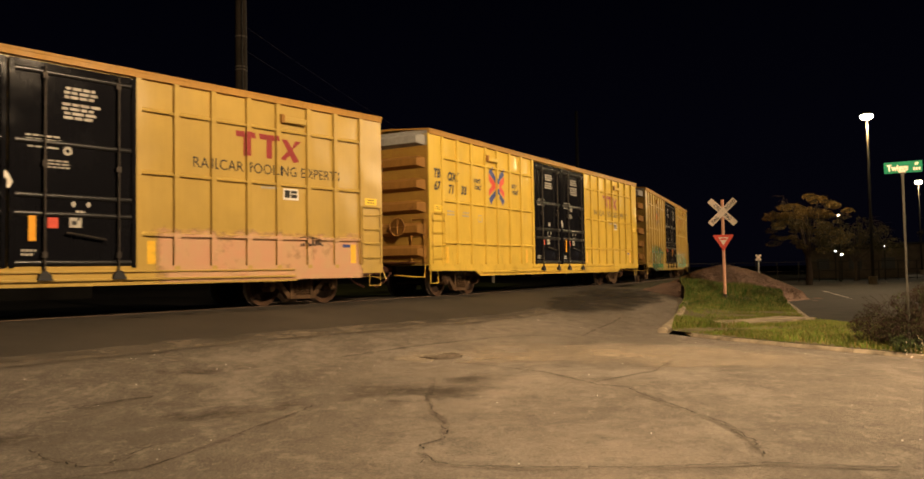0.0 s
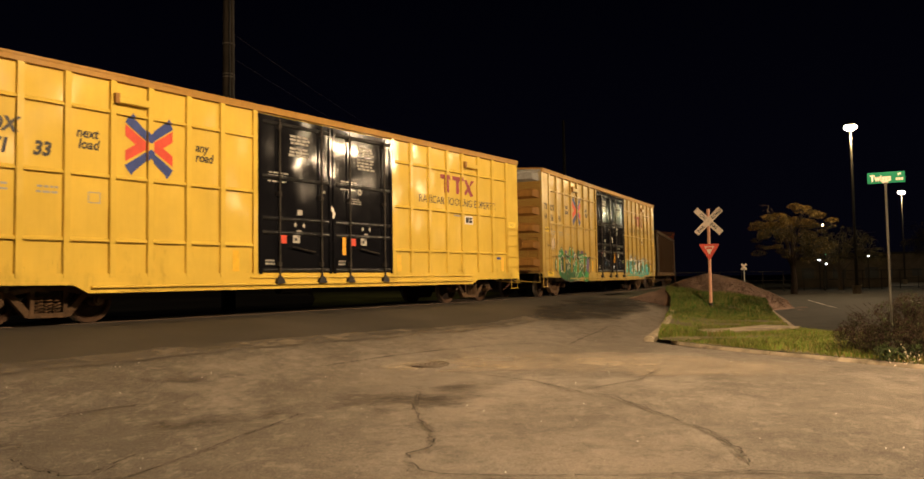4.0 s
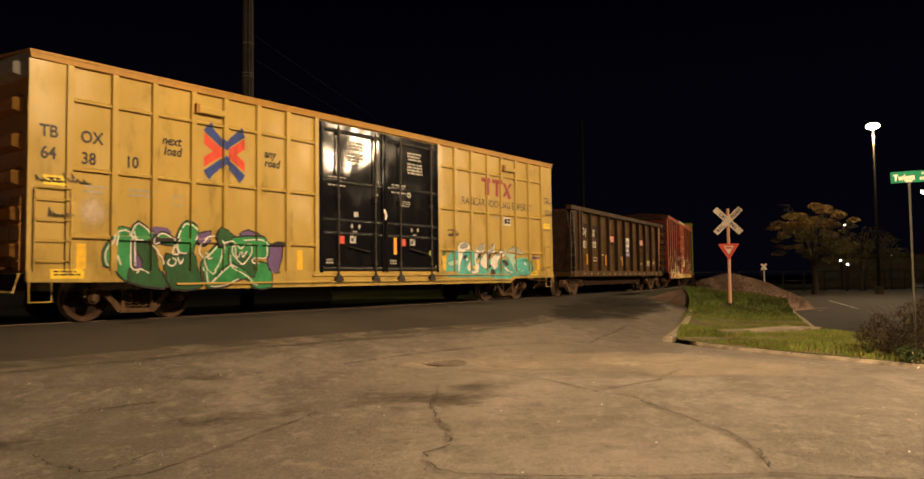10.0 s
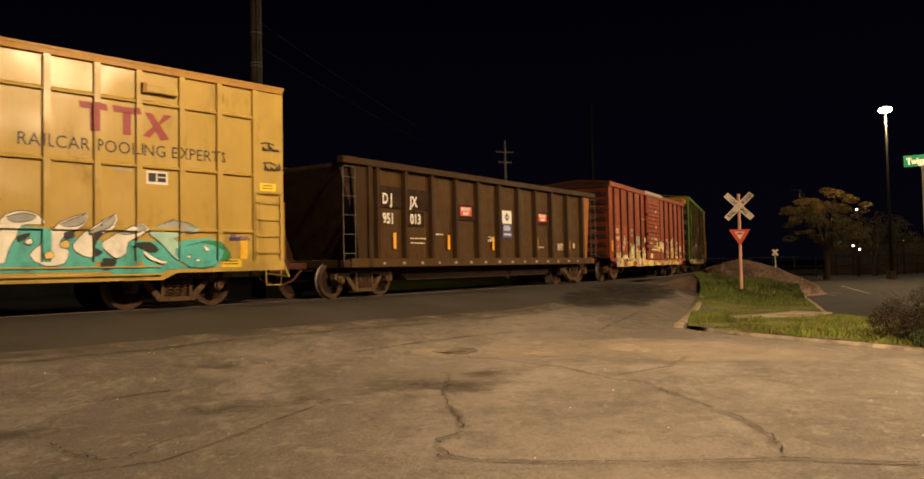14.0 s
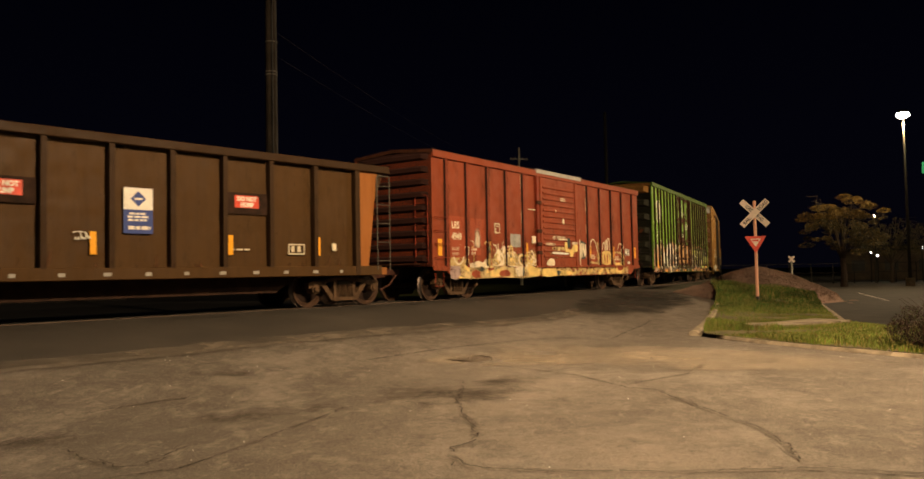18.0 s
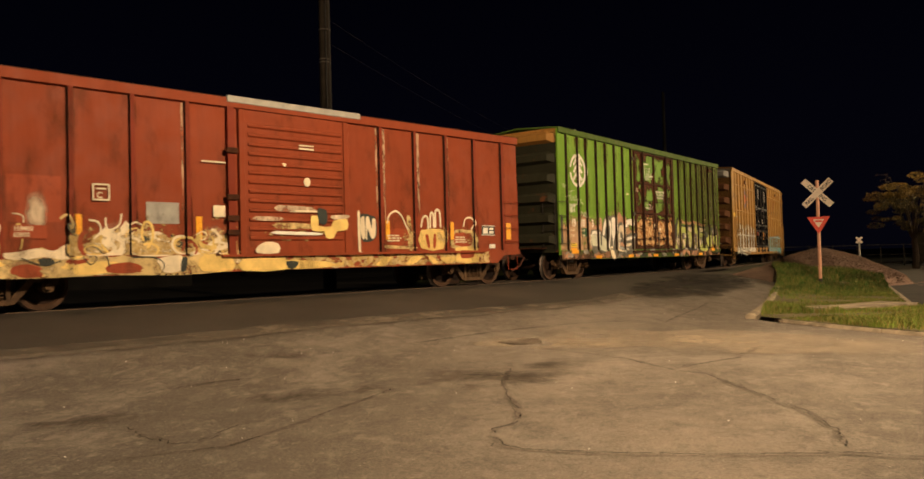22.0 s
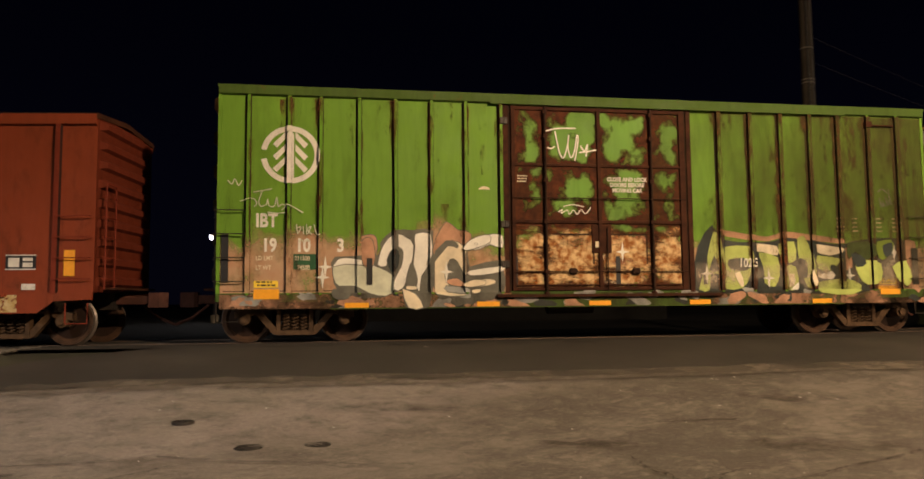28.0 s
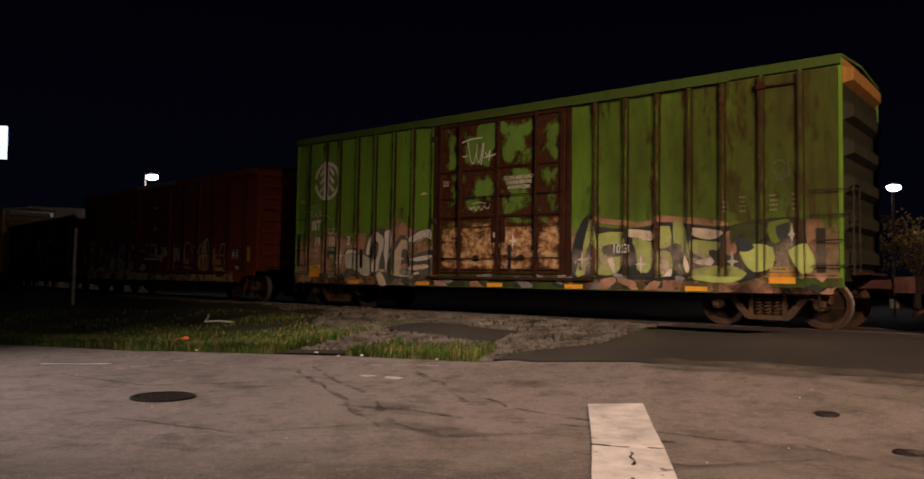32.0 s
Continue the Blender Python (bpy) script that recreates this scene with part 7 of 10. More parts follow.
GREEN_RIGHT = [
    ("g_slate", [(1.93, 1.06), (2.12, 1.86), (2.45, 2.32), (2.69, 2.02), (3.29, 1.96), (3.87, 1.99), (4.22, 2.14), (4.42, 2.18), (4.79, 2.01), (5.4, 1.92), (5.75, 1.99), (6.16, 2.05), (6.63, 2.07), (6.95, 2), (6.98, 1.58), (6.83, 1.16), (6.29, 1.04), (5.75, 0.84), (4.46, 0.88), (1.93, 0.89)]),
    ("g_salmon", [(2.59, 2.23), (2.83, 2.2), (3.7, 2.08), (4.05, 2.19), (4.34, 2.18), (4.71, 2.13), (5.44, 2.04), (5.44, 1.94), (4.71, 2.01), (4.05, 2.07), (3.7, 1.98), (2.78, 2.08)]),
    ("g_salmon", [(6.95, 2), (7.24, 1.99), (7.3, 0.96), (7.12, 0.96), (6.98, 1.44)]),
    ("g_salmon", [(5.44, 1.81), (5.65, 1.84), (5.68, 1.43), (5.48, 1.39)]),
    ("g_lime", [(2.12, 0.98), (2.31, 1.59), (2.48, 2.19), (2.61, 2.02), (2.69, 1.68), (2.92, 1.25), (3.11, 1), (2.69, 0.98), (2.64, 1.25), (2.4, 1.29), (2.36, 0.97)]),
    ("g_slate", [(2.36, 1.36), (2.48, 1.68), (2.59, 1.38)]),
    ("g_lime", [(2.65, 1.85), (3.29, 1.88), (3.32, 1.42), (3.2, 1.09), (3.01, 0.98), (2.83, 1.25), (2.71, 1.59)]),
    ("g_slate", [(2.8, 1.59), (3.15, 1.63), (3.3, 1.42), (3.06, 1.35), (2.83, 1.4)]),
    ("cream", [(3.38, 1.94), (3.92, 1.88), (3.92, 1.68), (3.61, 1.75), (3.38, 1.79)]),
    ("g_lime", [(3.5, 1.75), (3.92, 1.65), (3.96, 1.26), (3.83, 1.02), (3.61, 1.1), (3.57, 1.42)]),
    ("g_slate", [(3.38, 1.42), (3.52, 1.63), (3.61, 1.22), (3.48, 1)]),
    ("g_lime", [(3.96, 1.93), (4.32, 1.98), (4.35, 1.59), (4.15, 1.52), (4.01, 1.59)]),
    ("g_lime", [(4.09, 1.47), (4.34, 1.44), (4.38, 0.99), (4.03, 0.99)]),
    ("cream", [(4.09, 1.28), (4.3, 1.28), (4.28, 1.03), (4.05, 1.04)]),
    ("g_lime", [(4.4, 2.04), (4.56, 2.1), (4.71, 1.74), (4.79, 1.2), (4.67, 0.96), (4.51, 1.19), (4.42, 1.59)]),
    ("g_slate", [(4.43, 1.55), (4.58, 1.59), (4.61, 1.23), (4.5, 1.23)]),
    ("cream", [(4.79, 1.93), (5.4, 1.85), (5.4, 1.75), (5.14, 1.68), (4.81, 1.77)]),
    ("g_lime", [(4.81, 1.69), (5.32, 1.63), (5.4, 1.57), (5.14, 1.35), (4.81, 1.43)]),
    ("g_white", [(4.81, 1.24), (5.25, 1.36), (5.19, 1.17)]),
    ("g_lime", [(4.79, 1.1), (5.48, 1.19), (5.88, 1.03), (5.61, 0.84), (4.88, 0.89)]),
    ("g_slate", [(5.23, 1.49), (5.51, 1.28), (5.44, 1.12), (5.14, 1.39)]),
    ("bush_green", [(5.58, 1.94), (6.02, 2), (6.29, 1.8), (6.02, 1.58), (5.75, 1.77), (5.6, 1.58)]),
    ("g_lime", [(5.75, 1.54), (6.02, 1.58), (6.36, 1.51), (6.36, 1.15), (6.02, 1.05), (5.82, 1.25)]),
    ("g_slate", [(5.65, 1.73), (5.88, 1.69), (6.02, 1.51), (5.78, 1.43)]),
    ("grass_a", [(6.29, 1.98), (6.63, 2.03), (6.69, 1.83), (6.42, 1.58), (6.29, 1.72)]),
    ("g_slate", [(6.42, 1.9), (6.66, 1.97), (6.63, 1.72), (6.48, 1.65)]),
    ("g_lime", [(6.63, 1.44), (6.96, 1.58), (7.11, 1.16), (6.89, 1.02)]),
    ("cream", [(2.92, 1.29), (3.04, 1.34), (3.12, 1.09), (3.06, 1.02)]),
    ("cream", [(4.69, 1.39), (4.79, 1.12), (4.73, 1.02), (4.66, 1.19)]),
    ("g_white", [(4.18, 0.95), (4.38, 1.11), (4.34, 0.91)]),
]

GREEN_TAGS = [
    ("g_white", [(-1.13, 4.22), (-0.86, 4.28), (-0.5, 4.29)]),
    ("g_white", [(-0.94, 4.22), (-0.9, 4), (-0.84, 3.75), (-0.76, 3.68), (-0.67, 3.97), (-0.65, 4.15), (-0.67, 3.89), (-0.61, 3.68), (-0.53, 3.82), (-0.47, 4.15), (-0.45, 4.04), (-0.5, 3.75), (-0.53, 3.62)]),
    ("g_white", [(-0.4, 3.93), (-0.32, 3.82), (-0.25, 3.97), (-0.29, 3.71)]),
    ("g_white", [(-0.44, 3.79), (-0.21, 3.82), (-0.02, 3.86)]),
    ("g_white", [(-1.11, 3.88), (-1.02, 3.86), (-0.95, 3.91)]),
    ("g_white", [(-0.9, 2.56), (-0.81, 2.61), (-0.84, 2.53), (-0.71, 2.6), (-0.67, 2.51), (-0.58, 2.6), (-0.5, 2.51), (-0.42, 2.61), (-0.32, 2.53), (-0.21, 2.66)]),
    ("g_white", [(-0.79, 2.67), (-0.59, 2.71), (-0.36, 2.67)]),
    ("g_pale", [(-7.15, 2.7), (-6.92, 2.76), (-6.84, 2.67), (-6.89, 2.6)]),
    ("g_pale", [(-6.91, 2.88), (-6.74, 2.91), (-6.56, 2.95)]),
    ("g_pale", [(-6.74, 2.9), (-6.8, 2.72), (-6.77, 2.61), (-6.66, 2.65), (-6.64, 2.75), (-6.61, 2.62), (-6.51, 2.62), (-6.47, 2.79), (-6.44, 2.61), (-6.38, 2.65), (-6.3, 2.62), (-6.38, 2.54)]),
    ("g_pale", [(-6.3, 2.65), (-6.15, 2.6), (-5.97, 2.49)]),
    ("g_pale", [(-6.64, 2.5), (-6.48, 2.48), (-6.32, 2.49)]),
    ("g_pale", [(-6.1, 2.27), (-6.07, 2.09), (-6.01, 2.22), (-6.1, 2.19)]),
    ("g_pale", [(-5.97, 2.23), (-5.96, 2.08)]),
    ("g_pale", [(-5.91, 2.27), (-5.9, 2.08), (-5.82, 2.23), (-5.89, 2.17), (-5.81, 2.08)]),
    ("g_pale", [(-5.77, 2.27), (-5.71, 2.08), (-5.64, 2.08)]),
    ("g_pale", [(-7.38, 3.1), (-7.3, 3.03), (-7.25, 3.13), (-7.18, 3), (-7.12, 3.1)]),
    ("g_pale", [(-6.05, 1.93), (-6, 1.97), (-5.95, 1.93), (-5.89, 1.97), (-5.83, 1.94)]),
]


def green_boxcar():
    car = thing("boxcar", "rust-streaked green boxcar with graffiti and a rusted sliding door", "boxcar", "freight train")
    G, P, H = M["green"], M["green_post"], 7.56
    bm = bmesh.new()
    box(bm, -H, H, -1.47, 1.47, 0.9, 4.80)
    # end faces get the darker coat that holds their shade
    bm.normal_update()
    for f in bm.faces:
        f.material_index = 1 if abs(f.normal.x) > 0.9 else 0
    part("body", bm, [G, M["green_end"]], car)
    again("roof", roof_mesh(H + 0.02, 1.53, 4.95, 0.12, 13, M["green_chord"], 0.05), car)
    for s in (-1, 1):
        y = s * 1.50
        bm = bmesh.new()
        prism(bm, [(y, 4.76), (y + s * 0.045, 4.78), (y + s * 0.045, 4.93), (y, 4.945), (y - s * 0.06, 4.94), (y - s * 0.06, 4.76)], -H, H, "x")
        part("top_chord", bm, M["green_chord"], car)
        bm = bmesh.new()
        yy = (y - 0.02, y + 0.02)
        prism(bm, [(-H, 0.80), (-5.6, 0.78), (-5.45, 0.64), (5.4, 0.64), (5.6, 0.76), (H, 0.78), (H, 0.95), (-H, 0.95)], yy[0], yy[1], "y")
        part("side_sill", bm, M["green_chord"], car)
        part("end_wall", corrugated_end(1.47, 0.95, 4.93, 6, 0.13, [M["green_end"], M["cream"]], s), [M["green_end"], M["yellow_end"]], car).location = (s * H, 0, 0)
        for u in (-H + 0.02, H - 0.02):
            bm = bmesh.new()
            box(bm, u - 0.03, u + 0.03, min(y, y - s * 0.06), max(y, y - s * 0.06) + 0.0, 0.8, 4.9)
            part("corner_post", bm, G, car)
    bm = bmesh.new()
    prism(bm, post_profile(0.09, 0.075), 0.92, 4.77, "z")
    # post sides: rust colour, darkened for the shade on them
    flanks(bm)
    post = mesh_of("post", bm, P, M["rust_and_shade"])
    for u in GF_POSTS:
        again("post", post, car, u, -1.47, 0)
        again("post", post, car, u, 1.47, 0, 0, 0, 180)
    # door with its frame grid
    bm = bmesh.new()
    box(bm, -1.87, 1.86, -1.49, -1.44, 0.95, 4.74)
    d = part("door", bm, M["green_door"], car, "sliding door, green paint eaten by brown rust")
    for u, w in ((-1.83, 0.10), (-1.17, 0.07), (-0.02, 0.10), (1.10, 0.07), (1.80, 0.14)):
        bm = bmesh.new()
        prism(bm, post_profile(w, 0.06), 0.97, 4.72, "z")
        for v in bm.verts:
            v.co += Vector((u, -1.49, 0))
        part("door_stile", bm, M["rusty"], d)
    for z, w in ((1.0, 0.08), (1.08, 0.03), (2.36, 0.08), (3.52, 0.07), (4.68, 0.10)):
        bm = bmesh.new()
        prism(bm, [(-1.492, z - w / 2), (-1.54, z - w / 3), (-1.54, z + w / 3), (-1.492, z + w / 2)], -1.85, 1.85, "x")
        part("door_rail", bm, M["rusty"], d)
    for z in (1.35, 2.84):
        bm = bmesh.new()
        tube(bm, [(-1.85, -1.555, z), (1.85, -1.555, z)], 0.012, 5)
        part("door_rod", bm, M["rust_and_shade"], d)
    for u0, u1, z0, z1 in ((-1.02, -0.15, 1.5, 2.12), (0.12, 1.0, 1.5, 2.12)):
        bm = bmesh.new()
        box(bm, u0, u1, -1.51, -1.49, z1 - 0.03, z1), box(bm, u1 - 0.03, u1, -1.51, -1.49, z0, z1)
        part("door_panel_edge", bm, M["rust_and_shade"], d)
    bm = bmesh.new()
    box(bm, -0.20, 0.22, -1.525, -1.49, 1.72, 2.30, bev=0.01)
    lp = part("latch_plate", bm, M["rusty"], d)
    bm = bmesh.new()
    box(bm, -0.13, 0.02, -1.530, -1.525, 1.84, 1.96)
    part("small_tag", bm, M["cream"], lp, "small cream tag")
    for u in (-0.62, 0.72):
        bm = bmesh.new()
        box(bm, u - 0.09, u + 0.09, -1.60, -1.53, 1.29, 1.42, bev=0.03)
        part("rod_guide", bm, M["rust_and_shade"], d)
    bm = bmesh.new()
    tube(bm, [(0.12, -1.56, 2.25), (0.12, -1.56, 0.95)], 0.014, 5)
    part("latch_rod", bm, M["rust_and_shade"], d)
    # dark strips at both door edges stand for the shade in the gap
    for u in (-1.90, 1.885):
        bm = bmesh.new()
        box(bm, u - 0.018, u + 0.018, -1.50, -1.47, 0.95, 4.74)
        part("door_gap", bm, M["rust_and_shade"], car)
    for u in (-1.17, 1.10):
        bm = bmesh.new()
        tube(bm, [(u, -1.58, 0.86), (u, -1.58, 4.72)], 0.024, 7)
        part("lock_rod", bm, M["rust_and_shade"], d)
        for z in (0.9, 1.35, 2.36, 3.2, 4.1, 4.6):
            bm = bmesh.new()
            box(bm, u - 0.05, u + 0.05, -1.60, -1.53, z - 0.04, z + 0.04, bev=0.008)
            part("rod_bracket", bm, M["rusty"], d)
    bm = bmesh.new()
    box(bm, -2.2, 2.6, -1.60, -1.50, 0.84, 0.90)
    part("door_track", bm, M["rusty"], car)
    bm = bmesh.new()
    box(bm, -2.3, 5.6, -1.585, -1.545, 4.74, 4.80)
    part("door_rail", bm, M["green_chord"], car)
    for u in (-1.98, 1.96):
        bm = bmesh.new()
        box(bm, u - 0.05, u + 0.05, -1.53, -1.47, 0.92, 4.76)
        part("door_frame", bm, M["rusty"], car)
    bm = bmesh.new()
    box(bm, 6.10, 6.24, -1.60, -1.5, 4.50, 4.62), box(bm, 6.2, 6.8, -1.56, -1.5, 4.53, 4.56)
    part("bracket", bm, M["rusty"], car)
    for u in (-2.06, -1.98):
        for z in (4.4, 2.3, 1.5):
            bm = bmesh.new()
            box(bm, u - 0.04, u + 0.04, -1.58, -1.5, z - 0.07, z + 0.07, bev=0.01)
            part("hinge", bm, M["iron"], car)
    for s in (-1, 1):
        a, b = sorted((s * 7.06, s * 7.62))
        ladder(car, a, b, 0.95, 2.75, 4, -1.50, M["iron"], stiles=False)
        stirrup(car, s * 7.36, -1.48, M["under"])
        ladder(car, -1.35, -0.9, 1.0, 2.6, 4, s * 7.66, M["iron"], "end_ladder", "y")
        bm = bmesh.new()
        box(bm, min(s * 7.58, s * 7.86), max(s * 7.58, s * 7.86), -1.0, 1.0, 1.02, 1.06)
        part("crossover_platform", bm, M["rusty"], car)
    common_underframe(car, H, 1.46, 0.78, 4.0)
    draft_gear(car, H)
    add_trucks(car, 6.13)
    # paint: lower band, graffiti, emblem, marks
    rnd = random.Random(71)
    weather("sprayed_band", car, GF, -7.5, -1.98, 0.955, 2.6, M["wear_salmon"], 0.003, lambda u, z: -0.22 + 0.42 * smooth(2.45, 1.75, z + 0.15 * math.sin(u * 2.3)), 0.12, "salmon sprayed band fading upwards")
    weather("sprayed_band", car, GF, 1.98, 7.5, 0.955, 2.5, M["wear_salmon"], 0.003, lambda u, z: -0.25 + 0.42 * smooth(2.3, 1.7, z), 0.12)
    bm = bmesh.new()
    rect(bm, -7.5, -1.9, 0.66, 0.93), rect(bm, 2.0, 7.5, 0.66, 0.93)
    drape("sprayed_band", bm, M["salmon_worn"], car, Side(-1.522, [], 0, 0), 0.003)
    blotches(car, Side(-1.522, [], 0, 0), -7.4, 7.4, 0.66, 0.93, 50, [M["g_slate"], M["g_grey"], M["g_salmon"]], 176, (0.08, 0.34), lift=0.004, flat=0.4)
    mural(car, GF, GREEN_LEFT, "g_shadow", "white and grey sprayed lettering", 0.016)
    mural(car, GF, GREEN_RIGHT, "", "lime and dark green sprayed lettering", 0.02)
    weather("worn_patch", car, GF, 2.05, 7.4, 0.98, 2.1, M["wear_white"], 0.0275, lambda u, z: -0.16 + 0.28 * math.exp(-((z - 1.32) / 0.28) ** 2) + 0.10 * math.sin(u * 3.1), 0.12, "pale spray mist over the lettering")
    blotches(car, GF, -1.75, 1.75, 1.05, 1.85, 90, [M["g_salmon"], M["rusty"], M["g_yellow"], M["rusty"], M["cream"]], 77, (0.04, 0.2), "faded sprayed lettering over rust", lift=0.004)
    bm, run = bmesh.new(), bmesh.new()
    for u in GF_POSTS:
        # painted shadow line on the left of the post
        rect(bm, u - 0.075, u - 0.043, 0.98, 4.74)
        for k in range(2 if u < 0 else 3):
            z1 = rnd.choice((4.74, 4.74, rnd.uniform(2.4, 4.6)))
            run_down(run, u + rnd.uniform(-0.10, 0.06), max(1.0, z1 - rnd.uniform(0.5, 2.6)), z1, rnd.uniform(0.04, 0.12), rnd)
    for a, b in zip([-7.5] + GF_POSTS[:8], GF_POSTS[:8] + [-1.95]):
        rect(bm, a + 0.06, b - 0.04, 0.985, 1.0)
    for a, b in zip([2.0] + GF_POSTS[8:], GF_POSTS[8:] + [7.5]):
        rect(bm, a + 0.06, b - 0.04, 0.985, 1.0)
    for u, z0, z1, w in ((-6.35, 2.9, 4.7, 0.16), (-6.95, 3.0, 3.9, 0.14), (-5.72, 4.1, 4.72, 0.1), (-3.2, 2.2, 2.7, 0.22), (-2.45, 3.3, 3.9, 0.1), (5.6, 2.2, 4.72, 0.42), (7.05, 2.0, 4.3, 0.26), (2.72, 2.9, 4.0, 0.12), (7.35, 1.4, 3.6, 0.18)):
        run_down(run, u, z0, z1, w, rnd)
    drape("rust_streak", run, M["rust_run"], car, GF, 0.0022, "brown rust running down the posts")
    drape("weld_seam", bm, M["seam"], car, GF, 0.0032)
    # rust that eats the door's panels from their edges, and a dimmed rear half
    us, zs = (-1.83, -1.17, -0.02, 1.10, 1.80), (1.0, 2.36, 3.52, 4.68)

    def door_wear(u, z):
        e = min([abs(u - q) for q in us] + [abs(z - q) for q in zs])
        col = 0.05 if u > 0.75 or u < -1.17 else 0.0
        return 0.27 * math.exp(-e / 0.16) - 0.055 + col + (0.05 if 2.36 < z < 3.52 else 0.02 if z < 2.36 else -0.02)

    def side_wear(u, z):
        e = min(abs(u - q + 0.03) for q in GF_POSTS)
        rear = smooth(4.9, 7.2, u)
        return (-0.25 if math.hypot(u + 6.22, z - 3.62) < 0.62 else -0.05) + (0.17 if u < 0 else 0.25) * math.exp(-e / 0.07) + 0.05 * rear + 0.05 * smooth(4.0, 4.7, z) - (0.03 if u < -2 else 0) + (0.10 * math.exp(-abs(u - 5.65) / 0.3) if z > 2 else 0)

    weather("rust_film", car, GF, -7.5, -1.97, 0.96, 4.74, M["wear_rust"], 0.0285, side_wear, 0.11, "rust bleeding along the posts")
    weather("rust_film", car, GF, 1.97, 7.5, 0.96, 4.74, M["wear_rust"], 0.0285, side_wear, 0.11)
    # film thickens rearwards to paint in the weaker light there
    weather("grime_film", car, GF, -7.5, 7.5, 0.96, 4.74, M["wear_rear"], 0.0298, lambda u, z: -0.16 + 0.50 * smooth(0.5, 6.0, u) - (0.28 * smooth(2.3, 1.9, z)), 0.3, "dark grimy film over the rear half, weaker light painted in")
    weather("grime_film", car, Side(-1.522, [], 0, 0), -7.5, 7.5, 0.65, 0.94, M["wear_grime"], 0.007, lambda u, z: 0.10, 0.3)
    bm = bmesh.new()
    rect(bm, -1.0, -0.18, 1.42, 2.08), rect(bm, 0.15, 0.98, 1.42, 2.08)
    drape("sprayed_band", bm, M["salmon_worn"], car, GF, 0.0132, "tan sprayed hatch panels")
    weather("rust_film", car, GF, -1.85, 1.85, 0.97, 4.70, M["wear_door"], 0.0125, door_wear, 0.075, "dark brown rust eating the door paint")
    weather("rust_film", car, GF, -1.85, 1.85, 0.97, 2.34, M["wear_hot"], 0.0138, lambda u, z: 0.17 - 0.24 * math.exp(-min([abs(u - q) for q in us] + [abs(z - q) for q in (1.0, 2.36)]) / 0.09) - 0.22 * smooth(1.95, 2.3, z), 0.08, "orange rust low on the door")
    weather("rust_film", car, GF, -1.85, 1.85, 0.97, 2.34, M["wear_run"], 0.0146, lambda u, z: -0.03 + 0.16 * math.exp(-min([abs(u - q) for q in us] + [abs(z - q) for q in (1.0, 1.35, 2.12, 2.36)]) / 0.07), 0.07, "dark runs across the rusted panels")
    bm = bmesh.new()
    c, n = (-6.22, 3.62), 36
    for k in range(n):
        a, b = k * math.tau / n, (k + 1) * math.tau / n
        if k in (17, 18):
            continue
        poly(bm, [(c[0] + r * math.cos(t), c[1] + r * math.sin(t)) for r, t in ((0.56, a), (0.56, b), (0.455, b), (0.455, a))])
    poly(bm, [(c[0] - 0.065, c[1] - 0.47), (c[0] + 0.065, c[1] - 0.47), (c[0] + 0.065, c[1] + 0.40), (c[0], c[1] + 0.47), (c[0] - 0.065, c[1] + 0.40)])
    for s in (-1, 1):
        for k in range(3):
            z = c[1] - 0.30 + k * 0.24
            poly(bm, [(c[0] + s * 0.09, z + 0.14), (c[0] + s * 0.09, z + 0.27), (c[0] + s * 0.33, z + 0.03), (c[0] + s * 0.26, z - 0.05)])
    drape("emblem", bm, M["white"], car, GF, 0.006, "white round tree emblem, flaking")
    for text, u, z, size in (("IBT", -6.86, 2.22, 0.36), ("19", -6.74, 1.75, 0.35), ("10", -6.11, 1.75, 0.35), ("3", -5.33, 1.75, 0.35)):
        drape("lettering", letters(text, u, z, size, 0.8, 0.012), M["white"], car, GF, 0.007, "white stencilled reporting mark")
    bm = bmesh.new()
    rect(bm, -6.15, -5.72, 1.40, 1.70)
    drape("stencil_patch", bm, M["g_dgreen"], car, GF, 0.005)
    for text, u, z in (("LD LMT", -6.85, 1.58), ("LT WT", -6.85, 1.40), ("211500", -6.13, 1.58), ("74500", -6.08, 1.40)):
        drape("lettering", letters(text, u, z, 0.12, 0.8, 0.002), M["cream"], car, GF, 0.008)
    for k, text in enumerate(("CLOSE AND LOCK", "DOORS BEFORE", "MOVING CAR")):
        drape("lettering", letters(text, 0.59, 3.21 - 0.115 * k, 0.115, 0.9, 0.004, "CENTER"), M["white"], car, GF, 0.016, "white door warning")
    for u, w, z0, z1 in ((-6.88, 0.47, 0.84, 1.03), (6.30, 0.47, 0.84, 1.03)):
        bm = bmesh.new()
        rect(bm, u, u + w, z0, z1)
        drape("reflector", bm, M["orange"], car, GF, 0.010, "yellow reflective plate")
        bm = bmesh.new()
        rect(bm, u, u + w - 0.02, z1 + 0.03, z1 + 0.16)
        drape("warning_label", bm, M["ylabel"], car, GF, 0.012)
        bm = bmesh.new()
        bars(bm, u + 0.04, z1 + 0.15, w - 0.1, 2, 0.03, 0.03, rnd)
        drape("label_text", bm, M["black"], car, GF, 0.014)
    for u in (-5.18, -2.6, -0.29, 1.88, 4.67):
        bm = bmesh.new()
        rect(bm, u, u + 0.46, 0.665, 0.76)
        drape("reflector", bm, M["orange"], car, Side(-1.522, [], 0, 0), 0.008, "yellow reflective strip")
